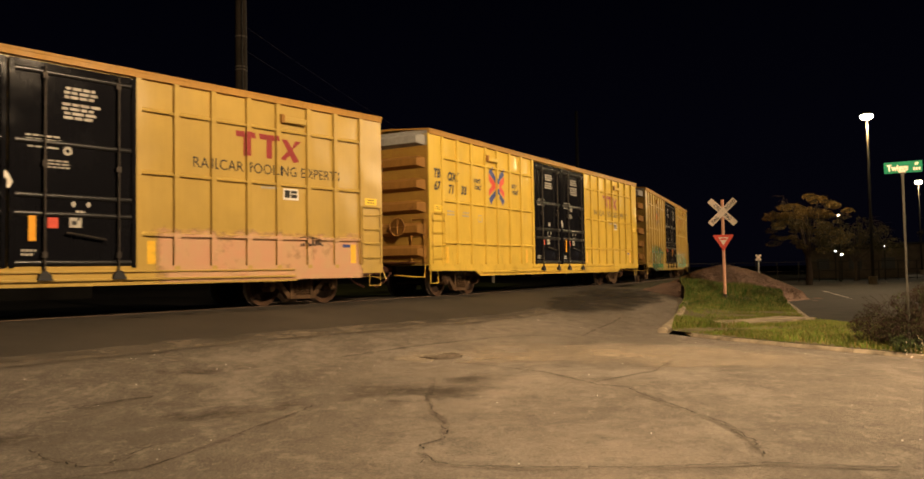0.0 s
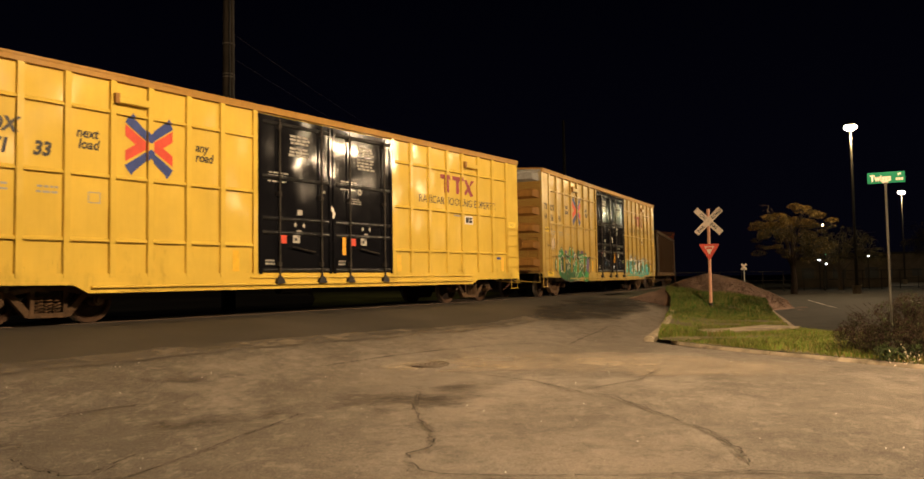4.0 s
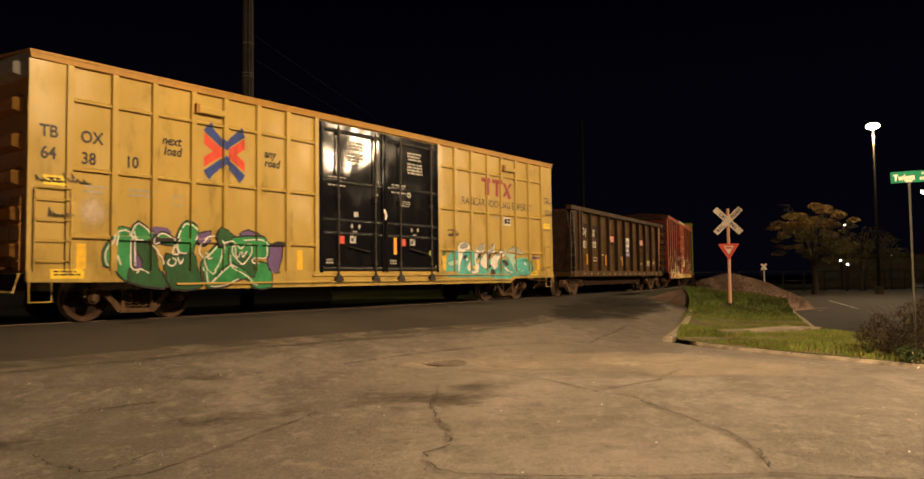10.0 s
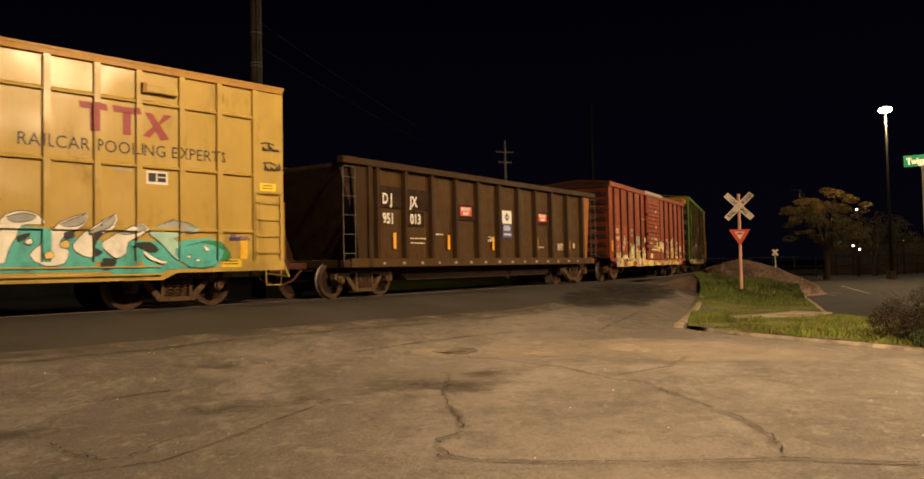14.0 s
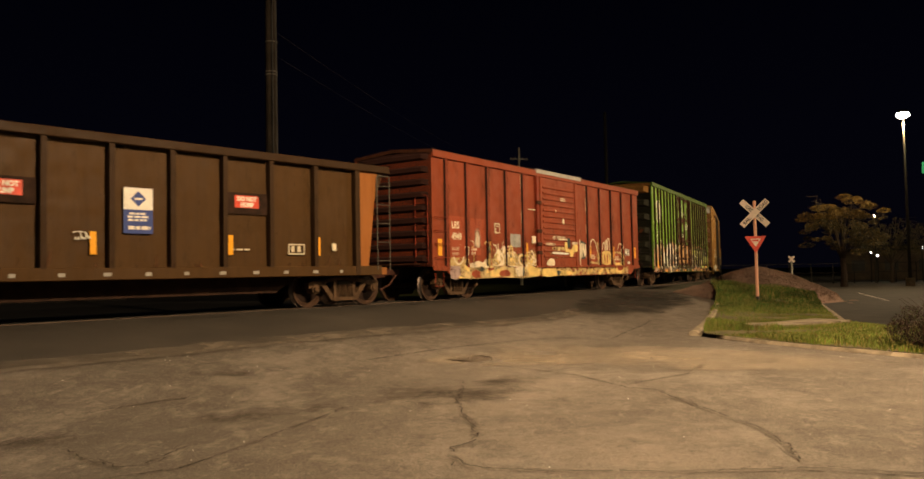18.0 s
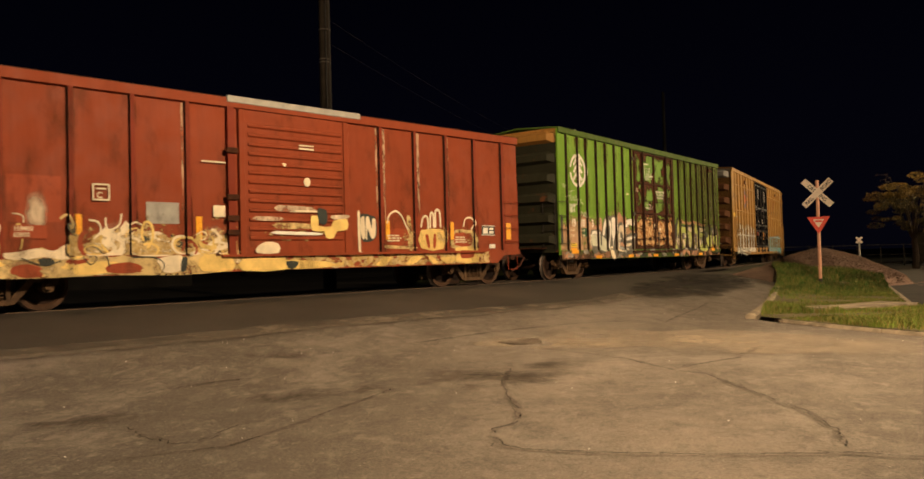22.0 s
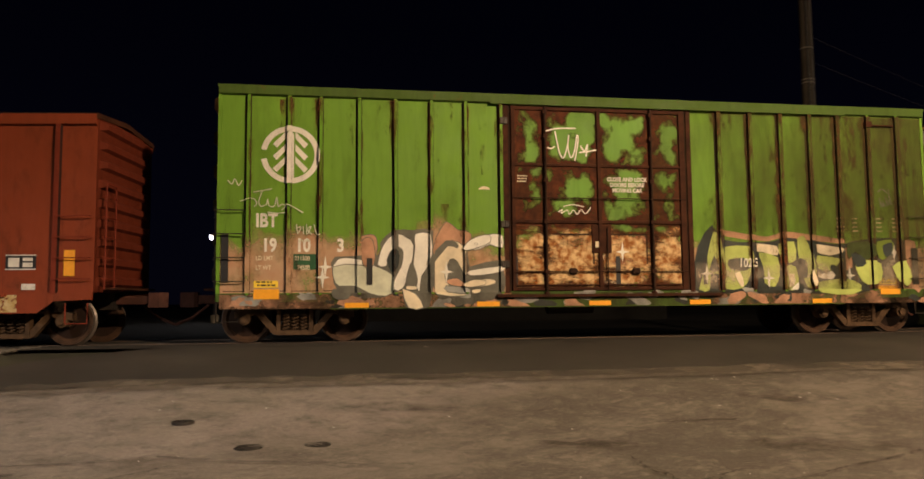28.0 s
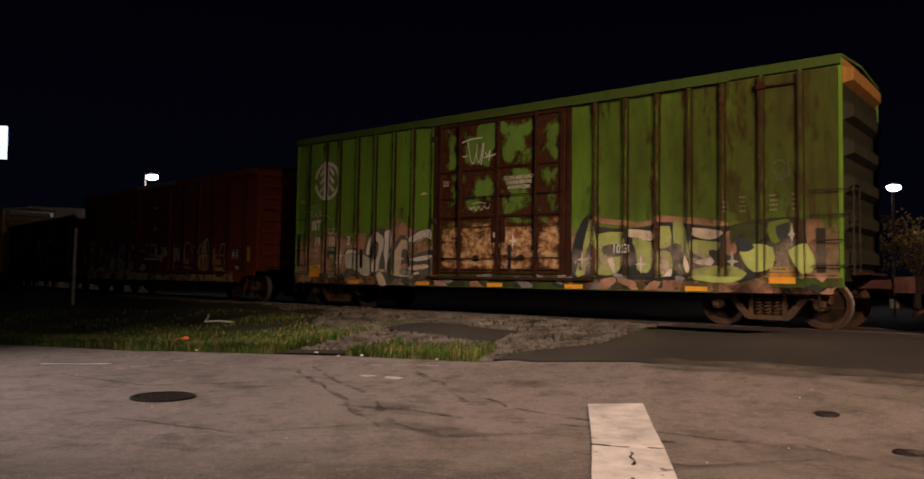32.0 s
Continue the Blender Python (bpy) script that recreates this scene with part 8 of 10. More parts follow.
    for u, w, z0, z1 in ((-7.48, 0.13, 1.16, 2.07), (-4.76, 0.11, 1.10, 1.62), (-1.86, 0.10, 1.08, 1.66), (0.3, 0.10, 1.08, 1.66), (2.22, 0.10, 1.08, 1.62), (4.42, 0.10, 1.08, 1.62), (7.12, 0.16, 1.05, 1.85)):
        bm = bmesh.new()
        rect(bm, u, u + w, z0, z1)
        drape("painted_out_mark", bm, M["black"], car, GF, 0.024)
    for k, (m, line) in enumerate(GREEN_TAGS):
        bm = bmesh.new()
        stroke(bm, bend(line, 4), 0.026 if k < 5 else 0.018, caps=False)
        drape("spray_tag", bm, M[m], car, GF, 0.0300 + 0.0001 * k, "thin hand-drawn spray tag" if k == 1 else "")
    scribble(car, GF, 6.4, 2.6, 0.3, 0.5, M["g_grey"], 84, 4, 0.022)
    drape("lettering", letters("1023", 3.02, 1.44, 0.26, 0.8, 0.004, shear=0.1), M["g_white"], car, GF, 0.0305)
    bm = bmesh.new()
    for u, z in ((-5.55, 1.45), (-5.6, 1.25), (-3.2, 1.35), (2.3, 1.3), (3.7, 1.2), (5.6, 1.25), (6.7, 1.75), (0.45, 1.75)):
        poly(bm, [(u, z + 0.22), (u + 0.03, z + 0.03), (u + 0.14, z), (u + 0.03, z - 0.03), (u, z - 0.22), (u - 0.03, z - 0.03), (u - 0.14, z), (u - 0.03, z + 0.03)])
    drape("spray_star", bm, M["g_white"], car, GF, 0.026, "small white sprayed stars")
    bm = bmesh.new()
    for u in (5.35, 5.72, 6.3, 6.7):
        bars(bm, u, 2.5, 0.16, 4, 0.03, 0.06, rnd)
    bars(bm, -1.75, 3.3, 0.25, 3, 0.025, 0.03, rnd)
    poly(bm, [(-2.55, 3.0), (-2.3, 3.0), (-2.33, 3.05), (-2.45, 3.07)])
    drape("service_stencil", bm, M["cream"], car, GF, 0.014)
    return car


car_f = green_boxcar()

# --- red boxcar ---
RE_POSTS = [-7.09, -6.01, -4.84, -3.71, -2.59, 2.48, 3.63, 4.76, 5.87, 7.04]
RE = Side(-1.42, RE_POSTS, 0.12, 0.07, flats=[(-7.74, 7.74, 0.5, 1.0, 0.053), (-1.5, 1.5, 0.96, 4.12, 0.05)])


RED_LEFT = [
    ("g_ochre", [(-6.48, 1), (-6.26, 1.06), (-6, 0.95), (-5.69, 1.04), (-5.34, 1.17), (-5.11, 1.03), (-4.79, 0.98), (-4.45, 1.15), (-4.19, 0.97), (-3.93, 1), (-3.63, 0.95), (-3.22, 0.99), (-2.86, 1.02), (-2.59, 0.93), (-2.22, 1.15), (-1.9, 1.33), (-1.64, 1.42), (-1.64, 0.63), (-4.19, 0.63), (-6.48, 0.63)]),
    ("pink_grey", [(-6.93, 1.03), (-6.48, 1.04), (-6.45, 0.66), (-6.93, 0.63)]),
    ("cream", [(-5.98, 1.07), (-5.69, 1.09), (-5.42, 1.15), (-5.14, 1.1), (-5.03, 1.16), (-4.87, 1.24), (-4.7, 1.15), (-4.79, 0.98), (-5.03, 0.94), (-5.34, 0.99), (-5.61, 0.94), (-5.92, 0.97)]),
    ("g_yellow", [(-4.93, 1.2), (-4.68, 1.28), (-4.66, 0.98), (-4.87, 0.96)]),
    ("g_yellow", [(-4.75, 0.85), (-4.19, 0.9), (-4.1, 0.69), (-4.79, 0.65)]),
    ("red_patch", [(-4.19, 0.83), (-3.8, 0.87), (-3.54, 0.75), (-3.76, 0.65), (-4.23, 0.69)]),
    ("red_patch", [(-5.81, 0.83), (-5.57, 0.87), (-5.34, 0.78), (-5.61, 0.68), (-5.85, 0.71)]),
    ("cream", [(-4.45, 1.32), (-4.23, 1.54), (-4.02, 1.45), (-3.85, 1.67), (-3.76, 1.49), (-3.93, 1.27), (-4.1, 1.14), (-4.36, 1.06), (-4.53, 1.11)]),
    ("cream", [(-3.93, 1.31), (-3.76, 1.44), (-3.54, 1.46), (-3.18, 1.46), (-2.97, 1.25), (-2.97, 1), (-3.31, 0.97), (-3.72, 1), (-3.91, 1.14)]),
    ("g_slate", [(-3.54, 1.44), (-3.4, 1.39), (-3.38, 1.17), (-3.47, 1.04), (-3.54, 1.17)]),
    ("g_slate", [(-2.97, 1.41), (-2.82, 1.34), (-2.68, 1.16), (-2.86, 1), (-2.93, 1.16)]),
    ("g_slate", [(-5.42, 0.95), (-5.22, 0.97), (-5.14, 0.88), (-5.3, 0.82)]),
    ("g_slate", [(-4.93, 1.59), (-4.79, 1.63), (-4.77, 1.37), (-4.87, 1.42)]),
    ("cream", [(-3.27, 0.92), (-3.04, 0.97), (-2.77, 0.98), (-2.73, 0.8), (-2.82, 0.66), (-3.13, 0.65), (-3.22, 0.79)]),
    ("g_slate", [(-2.75, 0.95), (-2.64, 0.93), (-2.68, 0.68), (-2.79, 0.67)]),
    ("g_yellow", [(-2.38, 0.92), (-2.11, 1.1), (-1.85, 1.24), (-1.64, 0.91), (-1.64, 0.65), (-2.33, 0.65)]),
    ("rusty", [(-2.04, 1.03), (-1.9, 1.1), (-1.88, 0.98), (-2, 0.95)]),
]
RED_STROKES = [
    ("cream", 0.08, [(-2.59, 1), (-2.27, 1.08), (-2.06, 1.24), (-1.85, 1.37)]),
    ("g_slate", 0.02, [(-4.66, 0.98), (-4.53, 0.84), (-4.42, 0.93), (-4.47, 1.02), (-4.54, 0.97)]),
    ("cream", 0.035, [(-4.53, 1.67), (-4.36, 1.63), (-4.32, 1.45), (-4.45, 1.32)]),
    ("cream", 0.035, [(-4.23, 1.72), (-4.19, 1.49), (-3.98, 1.58), (-3.93, 1.8)]),
    ("cream", 0.03, [(-3.8, 1.58), (-3.67, 1.64), (-3.49, 1.57)]),
    ("g_ochre", 0.045, [(-5.03, 1.68), (-4.91, 1.76), (-4.83, 1.59), (-4.87, 1.44)]),
    ("g_slate", 0.018, [(-4.72, 1.15), (-4.45, 1.17), (-4.23, 0.97), (-4.19, 0.79)]),
    ("g_slate", 0.018, [(-3.76, 0.96), (-3.31, 0.95), (-3.13, 0.81), (-3.18, 0.66)]),
    ("cream", 0.025, [(-2.43, 1.4), (-2.27, 1.47), (-2.17, 1.35), (-2.33, 1.29)]),
    ("g_slate", 0.018, [(-5.69, 0.98), (-5.34, 0.84), (-5.03, 0.92)]),
    ("cream", 0.03, [(-6.19, 1.39), (-6.13, 1.56), (-6.02, 1.54), (-6.06, 1.31)]),
    ("cream", 0.02, [(-5.81, 1.77), (-5.65, 1.73), (-5.63, 1.6)]),
    ("cream", 0.045, [(2.67, 1.7), (2.74, 1.92), (2.96, 2.03), (3.15, 1.91), (3.28, 1.69), (3.37, 1.56)]),
    ("cream", 0.06, [(3.82, 1.62), (3.89, 1.87), (4.05, 1.9), (4.08, 1.58)]),
    ("cream", 0.06, [(4.15, 1.61), (4.17, 1.98), (4.26, 1.98), (4.28, 1.61)]),
    ("cream", 0.06, [(4.34, 1.62), (4.35, 2.05), (4.5, 2.05), (4.53, 1.63)]),
    ("cream", 0.045, [(5.4, 1.65), (5.5, 1.88), (5.74, 1.9), (5.84, 1.74), (5.7, 1.58)]),
]
RED_RIGHT = [
    ("g_slate", [(1.81, 1.94), (2.3, 1.87), (2.32, 1.36), (2.04, 1.24), (1.83, 1.34)]),
    ("cream", [(1.75, 1.97), (1.82, 1.97), (1.83, 1.03), (1.76, 1.03)]),
    ("cream", [(1.83, 1.81), (1.95, 1.87), (1.97, 1.34), (1.86, 1.37)]),
    ("cream", [(2, 1.84), (2.09, 1.87), (2.18, 1.58), (2.2, 1.8), (2.3, 1.8), (2.3, 1.39), (2.16, 1.33), (2.04, 1.59), (2.03, 1.3), (1.99, 1.34)]),
    ("g_ochre", [(3.34, 1.91), (3.47, 1.88), (3.55, 1.08), (3.37, 1.08)]),
    ("g_ochre", [(2.61, 1.16), (3.53, 1.12), (3.53, 1.06), (2.61, 1.08)]),
    ("red_patch", [(2.77, 1.57), (3.34, 1.56), (3.34, 1.18), (2.77, 1.19)]),
    ("g_yellow", [(3.82, 1.55), (4.63, 1.57), (4.64, 1.05), (3.82, 1.07)]),
    ("red_patch", [(3.97, 1.42), (4.08, 1.43), (4.13, 1.1), (4.05, 1.1)]),
    ("red_patch", [(4.28, 1.45), (4.37, 1.44), (4.34, 1.09), (4.24, 1.1)]),
    ("g_ochre", [(4.93, 1.56), (5.77, 1.55), (5.85, 1.03), (4.93, 1.08)]),
    ("red_patch", [(5.08, 1.48), (5.7, 1.47), (5.7, 1.13), (5.08, 1.14)]),
    ("g_yellow", [(5.1, 1.08), (5.87, 1.09), (5.91, 0.67), (5.03, 0.68), (5.1, 0.92)]),
    ("red_patch", [(5.23, 1), (5.7, 0.99), (5.74, 0.81), (5.26, 0.78)]),
    ("g_yellow", [(2.23, 0.67), (2.46, 0.85), (2.77, 0.85), (2.51, 0.64)]),
    ("g_yellow", [(3.21, 0.66), (3.41, 0.85), (3.79, 0.85), (3.47, 0.65)]),
    ("g_yellow", [(3.99, 0.85), (4.15, 0.85), (4.37, 0.68), (4.18, 0.66)]),
    ("g_yellow", [(4.44, 0.82), (4.96, 0.84), (4.96, 0.69), (4.63, 0.67)]),
    ("g_yellow", [(-0.36, 0.85), (0.26, 0.82), (0.8, 0.78), (0.96, 0.66), (-0.33, 0.64)]),
    ("g_yellow", [(-1.4, 0.89), (-0.38, 0.89), (-0.36, 0.63), (-1.4, 0.63)]),
    ("g_slate", [(-0.33, 0.82), (-0.01, 0.8), (-0.11, 0.65), (-0.28, 0.66)]),
]
RED_DOOR = [
    ("smear", [(-0.52, 2.07), (0.37, 2.05), (0.38, 1.93), (-0.52, 1.93)]),
    ("smear", [(-1.08, 1.81), (-0.44, 1.8), (-0.45, 1.72), (-1.08, 1.72)]),
    ("g_ochre", [(-0.57, 1.68), (0.34, 1.66), (0.34, 1.55), (-0.57, 1.55)]),
    ("white", [(-0.6, 1.49), (0.53, 1.46), (0.53, 1.4), (-0.6, 1.42)]),
    ("g_yellow", [(0.34, 1.85), (0.58, 1.84), (0.53, 1.62), (0.9, 1.61), (0.96, 1.74), (1.36, 1.79), (1.36, 1.54), (1.06, 1.49), (0.96, 1.33), (0.74, 1.34), (0.69, 1.49), (0.37, 1.5)]),
    ("g_slate", [(0.53, 2.03), (0.77, 1.99), (0.77, 1.68), (0.56, 1.68)]),
    ("cream", [(-1.05, 1.16), (-0.86, 1.25), (-0.54, 1.21), (-0.54, 1), (-1.08, 1.01)]),
    ("smear", [(0.9, 1.87), (1.39, 1.89), (1.39, 1.81), (0.96, 1.77)]),
]


def red_boxcar():
    car = thing("boxcar", "brick-red boxcar with cream graffiti along the sill", "boxcar", "freight train")
    R, P, H = M["red"], M["red_post"], 7.74
    bm = bmesh.new()
    box(bm, -H, H, -1.42, 1.42, 1.0, 4.2)
    part("body", bm, R, car)
    again("roof", roof_mesh(H + 0.02, 1.47, 4.35, 0.12, 13, M["rusty"]), car)
    for s in (-1, 1):
        y = s * 1.45
        bm = bmesh.new()
        prism(bm, [(y, 4.12), (y + s * 0.045, 4.14), (y + s * 0.045, 4.33), (y, 4.345), (y - s * 0.06, 4.34), (y - s * 0.06, 4.12)], -H, H, "x")
        part("top_chord", bm, R, car)
        bm = bmesh.new()
        prism(bm, [(-H, 1.00), (-H, 0.88), (-7.1, 0.86), (-6.75, 0.62), (6.75, 0.62), (7.05, 0.84), (H, 0.86), (H, 1.00)], y - 0.02, y + 0.02, "y")
        part("side_sill", bm, R, car)
        # front end painted darker than the rear one, as it lies in shade
        E = M["red_end"] if s > 0 else M["end_grime_shade"]
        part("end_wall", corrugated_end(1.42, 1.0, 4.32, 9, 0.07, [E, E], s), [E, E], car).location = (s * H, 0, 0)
    bm = bmesh.new()
    prism(bm, post_profile(0.12, 0.07), 0.98, 4.14, "z")
    # post sides near black, their shade painted in with the grime
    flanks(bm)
    post = mesh_of("post", bm, P, M["end_grime_shade"])
    for u in RE_POSTS:
        again("post", post, car, u, -1.42, 0)
        again("post", post, car, u, 1.42, 0, 0, 0, 180)
    bm = bmesh.new()
    box(bm, -1.71, 1.84, -1.512, -1.44, 4.24, 4.385, bev=0.01)
    part("door_rail", bm, M["grey"], car, "pale grey painted door rail")
    bm = bmesh.new()
    box(bm, -1.45, 1.45, -1.47, -1.42, 0.97, 4.12)
    d = part("door", bm, R, car, "red sliding door pressed with horizontal ribs")
    for k in range(13):
        z = 1.32 + k * 0.205
        bm = bmesh.new()
        prism(bm, [(-1.468, z - 0.05), (-1.51, z - 0.01), (-1.505, z + 0.03), (-1.468, z + 0.06)], -1.22, 1.25, "x")
        part("door_rib", bm, R, d)
    for u in (-1.38, 1.38):
        bm = bmesh.new()
        box(bm, u - 0.07, u + 0.07, -1.51, -1.47, 0.98, 4.12, bev=0.01)
        part("door_stile", bm, R, d)
    bm = bmesh.new()
    box(bm, -1.72, -1.56, -1.52, -1.42, 0.95, 4.14)
    part("door_post", bm, P, car)
    for z in (1.45, 1.75, 2.2, 3.2):
        bm = bmesh.new()
        box(bm, -1.78, -1.5, -1.58, -1.5, z - 0.06, z + 0.06, bev=0.012)
        part("hinge", bm, M["rusty"], car)
    bm = bmesh.new()
    box(bm, -1.9, 6.2, -1.55, -1.46, 0.93, 0.985)
    part("door_track", bm, R, car)
    for s in (-1, 1):
        a, b = sorted((s * 7.05, s * 7.68))
        ladder(car, a, b, 1.05, 2.6, 4, -1.45, P, stiles=False)
        stirrup(car, s * 7.45, -1.44, P)
        ladder(car, -1.3, -0.85, 1.05, 3.0, 5, s * 7.84, P, "end_ladder", "y")
        bm = bmesh.new()
        box(bm, min(s * 7.76, s * 8.02), max(s * 7.76, s * 8.02), -1.0, 1.0, 1.05, 1.09)
        part("crossover_platform", bm, M["rusty"], car)
    common_underframe(car, H, 1.42, 0.78, 4.4)
    draft_gear(car, H)
    add_trucks(car, 6.1)
    rnd = random.Random(91)
    SILL = Side(-1.472, [], 0, 0)
    for text, u, z, size in (("LRS", -6.78, 2.12, 0.30), ("4949", -6.78, 1.78, 0.30)):
        drape("lettering", letters(text, u, z, size, 0.85, 0.008), M["cream"], car, RE, 0.008, "cream reporting mark")
    bm = bmesh.new()
    rect(bm, -6.90, -6.1, 1.12, 2.48), rect(bm, -5.9, -5.0, 1.62, 2.46)
    drape("repainted_panel", bm, M["red_patch"], car, RE, 0.003)
    bm = bmesh.new()
    rect(bm, -6.85, -6.15, 1.28, 1.62), rect(bm, -5.85, -5.25, 1.32, 1.56)
    drape("stencil_patch", bm, M["red_patch"], car, RE, 0.0256)
    for text, u, z in (("LD LMT", -6.80, 1.47), ("LT WT", -6.80, 1.31), ("159400", -5.8, 1.46), ("60900", -5.8, 1.35)):
        drape("lettering", letters(text, u, z, 0.12, 0.9, 0.002), M["cream"], car, RE, 0.0264)
    bm = bmesh.new()
    for u0, u1, z0, z1 in ((-4.47, -4.15, 2.04, 2.07), (-4.47, -4.15, 2.33, 2.36), (-4.47, -4.44, 2.04, 2.36), (-4.18, -4.15, 2.04, 2.36), (-4.4, -4.22, 2.25, 2.28)):
        rect(bm, u0, u1, z0, z1)
    rect(bm, -2.3, -1.75, 2.92, 2.95), rect(bm, -2.05, -1.78, 1.78, 2.02), rect(bm, 0.05, 0.45, 3.36, 3.40), rect(bm, 0.05, 0.45, 3.44, 3.47), rect(bm, -0.1, 0.6, 1.93, 1.97)
    n = 12
    poly(bm, [(0.25 + 0.09 * math.cos(i * math.tau / n), 2.62 + 0.11 * math.sin(i * math.tau / n)) for i in range(n)])
    poly(bm, [(-0.4, 3.02), (-0.28, 3.0), (-0.34, 2.92)])
    drape("service_stencil", bm, M["cream"], car, RE, 0.050)
    drape("lettering", letters("C", -4.38, 2.09, 0.16, 0.9, 0.005), M["cream"], car, RE, 0.01)
    bm = bmesh.new()
    rect(bm, -3.45, -2.78, 1.62, 2.05)
    drape("painted_out_mark", bm, M["grey"], car, RE, 0.018, "grey painted-over square")
    bm = bmesh.new()
    rect(bm, 6.15, 6.7, 1.42, 1.70)
    drape("service_stencil", bm, M["black"], car, RE, 0.014)
    bm = bmesh.new()
    for u0, u1, z0, z1 in ((6.15, 6.7, 1.42, 1.44), (6.15, 6.7, 1.68, 1.70), (6.2, 6.4, 1.47, 1.64), (6.46, 6.64, 1.47, 1.55), (6.46, 6.64, 1.58, 1.64), (6.45, 6.7, 1.05, 1.16)):
        rect(bm, u0, u1, z0, z1)
    drape("service_stencil", bm, M["white"], car, RE, 0.018)
    for u in (-7.5, -4.78, -2.42, 2.62, 4.9, 7.2):
        bm = bmesh.new()
        rect(bm, u, u + 0.2 if abs(u) > 7 else u + 0.13, 1.30, 1.78)
        drape("reflector", bm, M["orange"], car, RE, 0.022)
    mural(car, RE, RED_LEFT, "", "ochre and cream sprayed lettering, partly faded")
    mural(car, RE, RED_RIGHT, "", "yellow sprayed lettering between the posts", 0.02, 0.006)
    mural(car, RE, RED_DOOR, "", "faded ochre spray over the door ribs", 0.02, 0.046)
    for k, (m, w, pts) in enumerate(RED_STROKES):
        bm = bmesh.new()
        stroke(bm, bend(pts, 4) if len(pts) > 2 else pts, w, caps=False)
        drape("graffiti", bm, M[m], car, RE, 0.0225 + 0.0001 * k)
    bm = bmesh.new()
    for u, z in ((2.65, 1.42), (5.05, 1.38)):
        bars(bm, u, z, 0.5, 3, 0.035, 0.03, rnd)
    drape("service_stencil", bm, M["cream"], car, RE, 0.026)
    # loose loops and drips of spray over the lower panels
    for k in range(24):
        bm = bmesh.new()
        u = rnd.uniform(-4.8, -1.7) if k < 22 else rnd.uniform(-6.6, -5.2)
        z, w, h = rnd.uniform(1.05, 1.4), rnd.uniform(0.10, 0.30), rnd.uniform(0.12, 0.34)
        a0, turn = rnd.uniform(0, 6.3), rnd.uniform(2.2, 5.2)
        stroke(bm, [(u + w * math.cos(a0 + turn * i / 9) + 0.1 * i / 9, z + h * math.sin(a0 + turn * i / 9) * (0.6 if z < 1.2 else 1)) for i in range(10)], rnd.choice((0.025, 0.05, 0.09)), caps=False)
        for v in bm.verts:
            v.co.z = max(1.0, v.co.z)
        drape("graffiti", bm, M[("g_yellow", "cream", "cream", "g_yellow", "red_patch")[k % 5]], car, RE, 0.0240 + 0.00005 * k)
    for u0, u1, z1 in ((-6.9, -6.02, 1.25), (-4.9, -1.5, 1.85)):
        weather("sprayed_band", car, RE, u0, u1, 1.0, z1, M["wear_ochre"], 0.0222, lambda u, z: -0.11 + 0.22 * smooth(1.7, 1.1, z + 0.15 * math.sin(u * 4.1)), 0.09, "cream and ochre overspray")
    blotches(car, SILL, -6.5, 1.5, 0.63, 0.95, 44, [M["g_yellow"], M["cream"], M["g_salmon"], M["g_yellow"], M["red_patch"]], 98, (0.06, 0.2), "ochre sprayed band along the sill", flat=0.45, lift=0.002)
    weather("worn_patch", car, RE, -5.8, -5.05, 1.45, 2.5, M["wear_white"], 0.012, lambda u, z: -0.3 + 0.95 * math.exp(-((u + 5.42) / 0.17) ** 2 - ((z - 1.72) / (0.42 if z > 1.72 else 0.2)) ** 2), 0.06, "whitish spray mist")
    for u, r in ((-4.0, 0.5), (-2.0, 0.4)):
        weather("worn_patch", car, RE, u - 1.0, u + 1.0, 1.02, 2.2, M["wear_white"], 0.0035, lambda x, z, u=u, r=r: -0.3 + 0.45 * math.exp(-((x - u) / r) ** 2 - ((z - 1.35) / 0.35) ** 2), 0.1)
    # pale cream streaks running down beside some posts
    bm = bmesh.new()
    for u, wd in ((2.38, 0.06), (2.60, 0.09), (3.76, 0.11), (4.88, 0.08), (-2.7, 0.04)):
        for k in range(2):
            run_down(bm, u + rnd.uniform(-0.03, 0.03), rnd.uniform(1.7, 2.4), 4.1, wd, rnd, 0.35)
    drape("flaked_paint", bm, M["cream_run"], car, RE, 0.004)
    for u0, u1, z0, z1, base in ((-1.2, 1.25, 1.12, 1.74, -0.04), (3.0, 3.72, 1.08, 1.72, 0.02), (4.2, 4.95, 1.06, 1.75, 0.03), (5.3, 6.1, 1.04, 1.70, 0.0)):
        weather("sprayed_band", car, RE, u0, u1, z0, z1, M["wear_ochre"], 0.0275, lambda u, z, a=u0, b=u1, c=z0, d=z1, k=base: k - 0.35 * max(smooth(0.22, 0.0, u - a), smooth(0.22, 0.0, b - u), smooth(0.16, 0.0, z - c), smooth(0.2, 0.0, d - z)), 0.08, "faded ochre spray")
    weather("sprayed_band", car, SILL, -6.5, 6.4, 0.64, 0.96, M["wear_ochre"], 0.0035, lambda u, z: 0.07, 0.1)
    # dark film that grows denser towards each post
    weather("grime_film", car, RE, -7.7, 7.7, 0.62, 4.12, M["wear_grime"], 0.0298, lambda u, z: -0.10 + 0.10 * math.exp(-min(abs(u - q) for q in RE_POSTS) / 0.12), 0.15, "dark film, denser beside the posts")
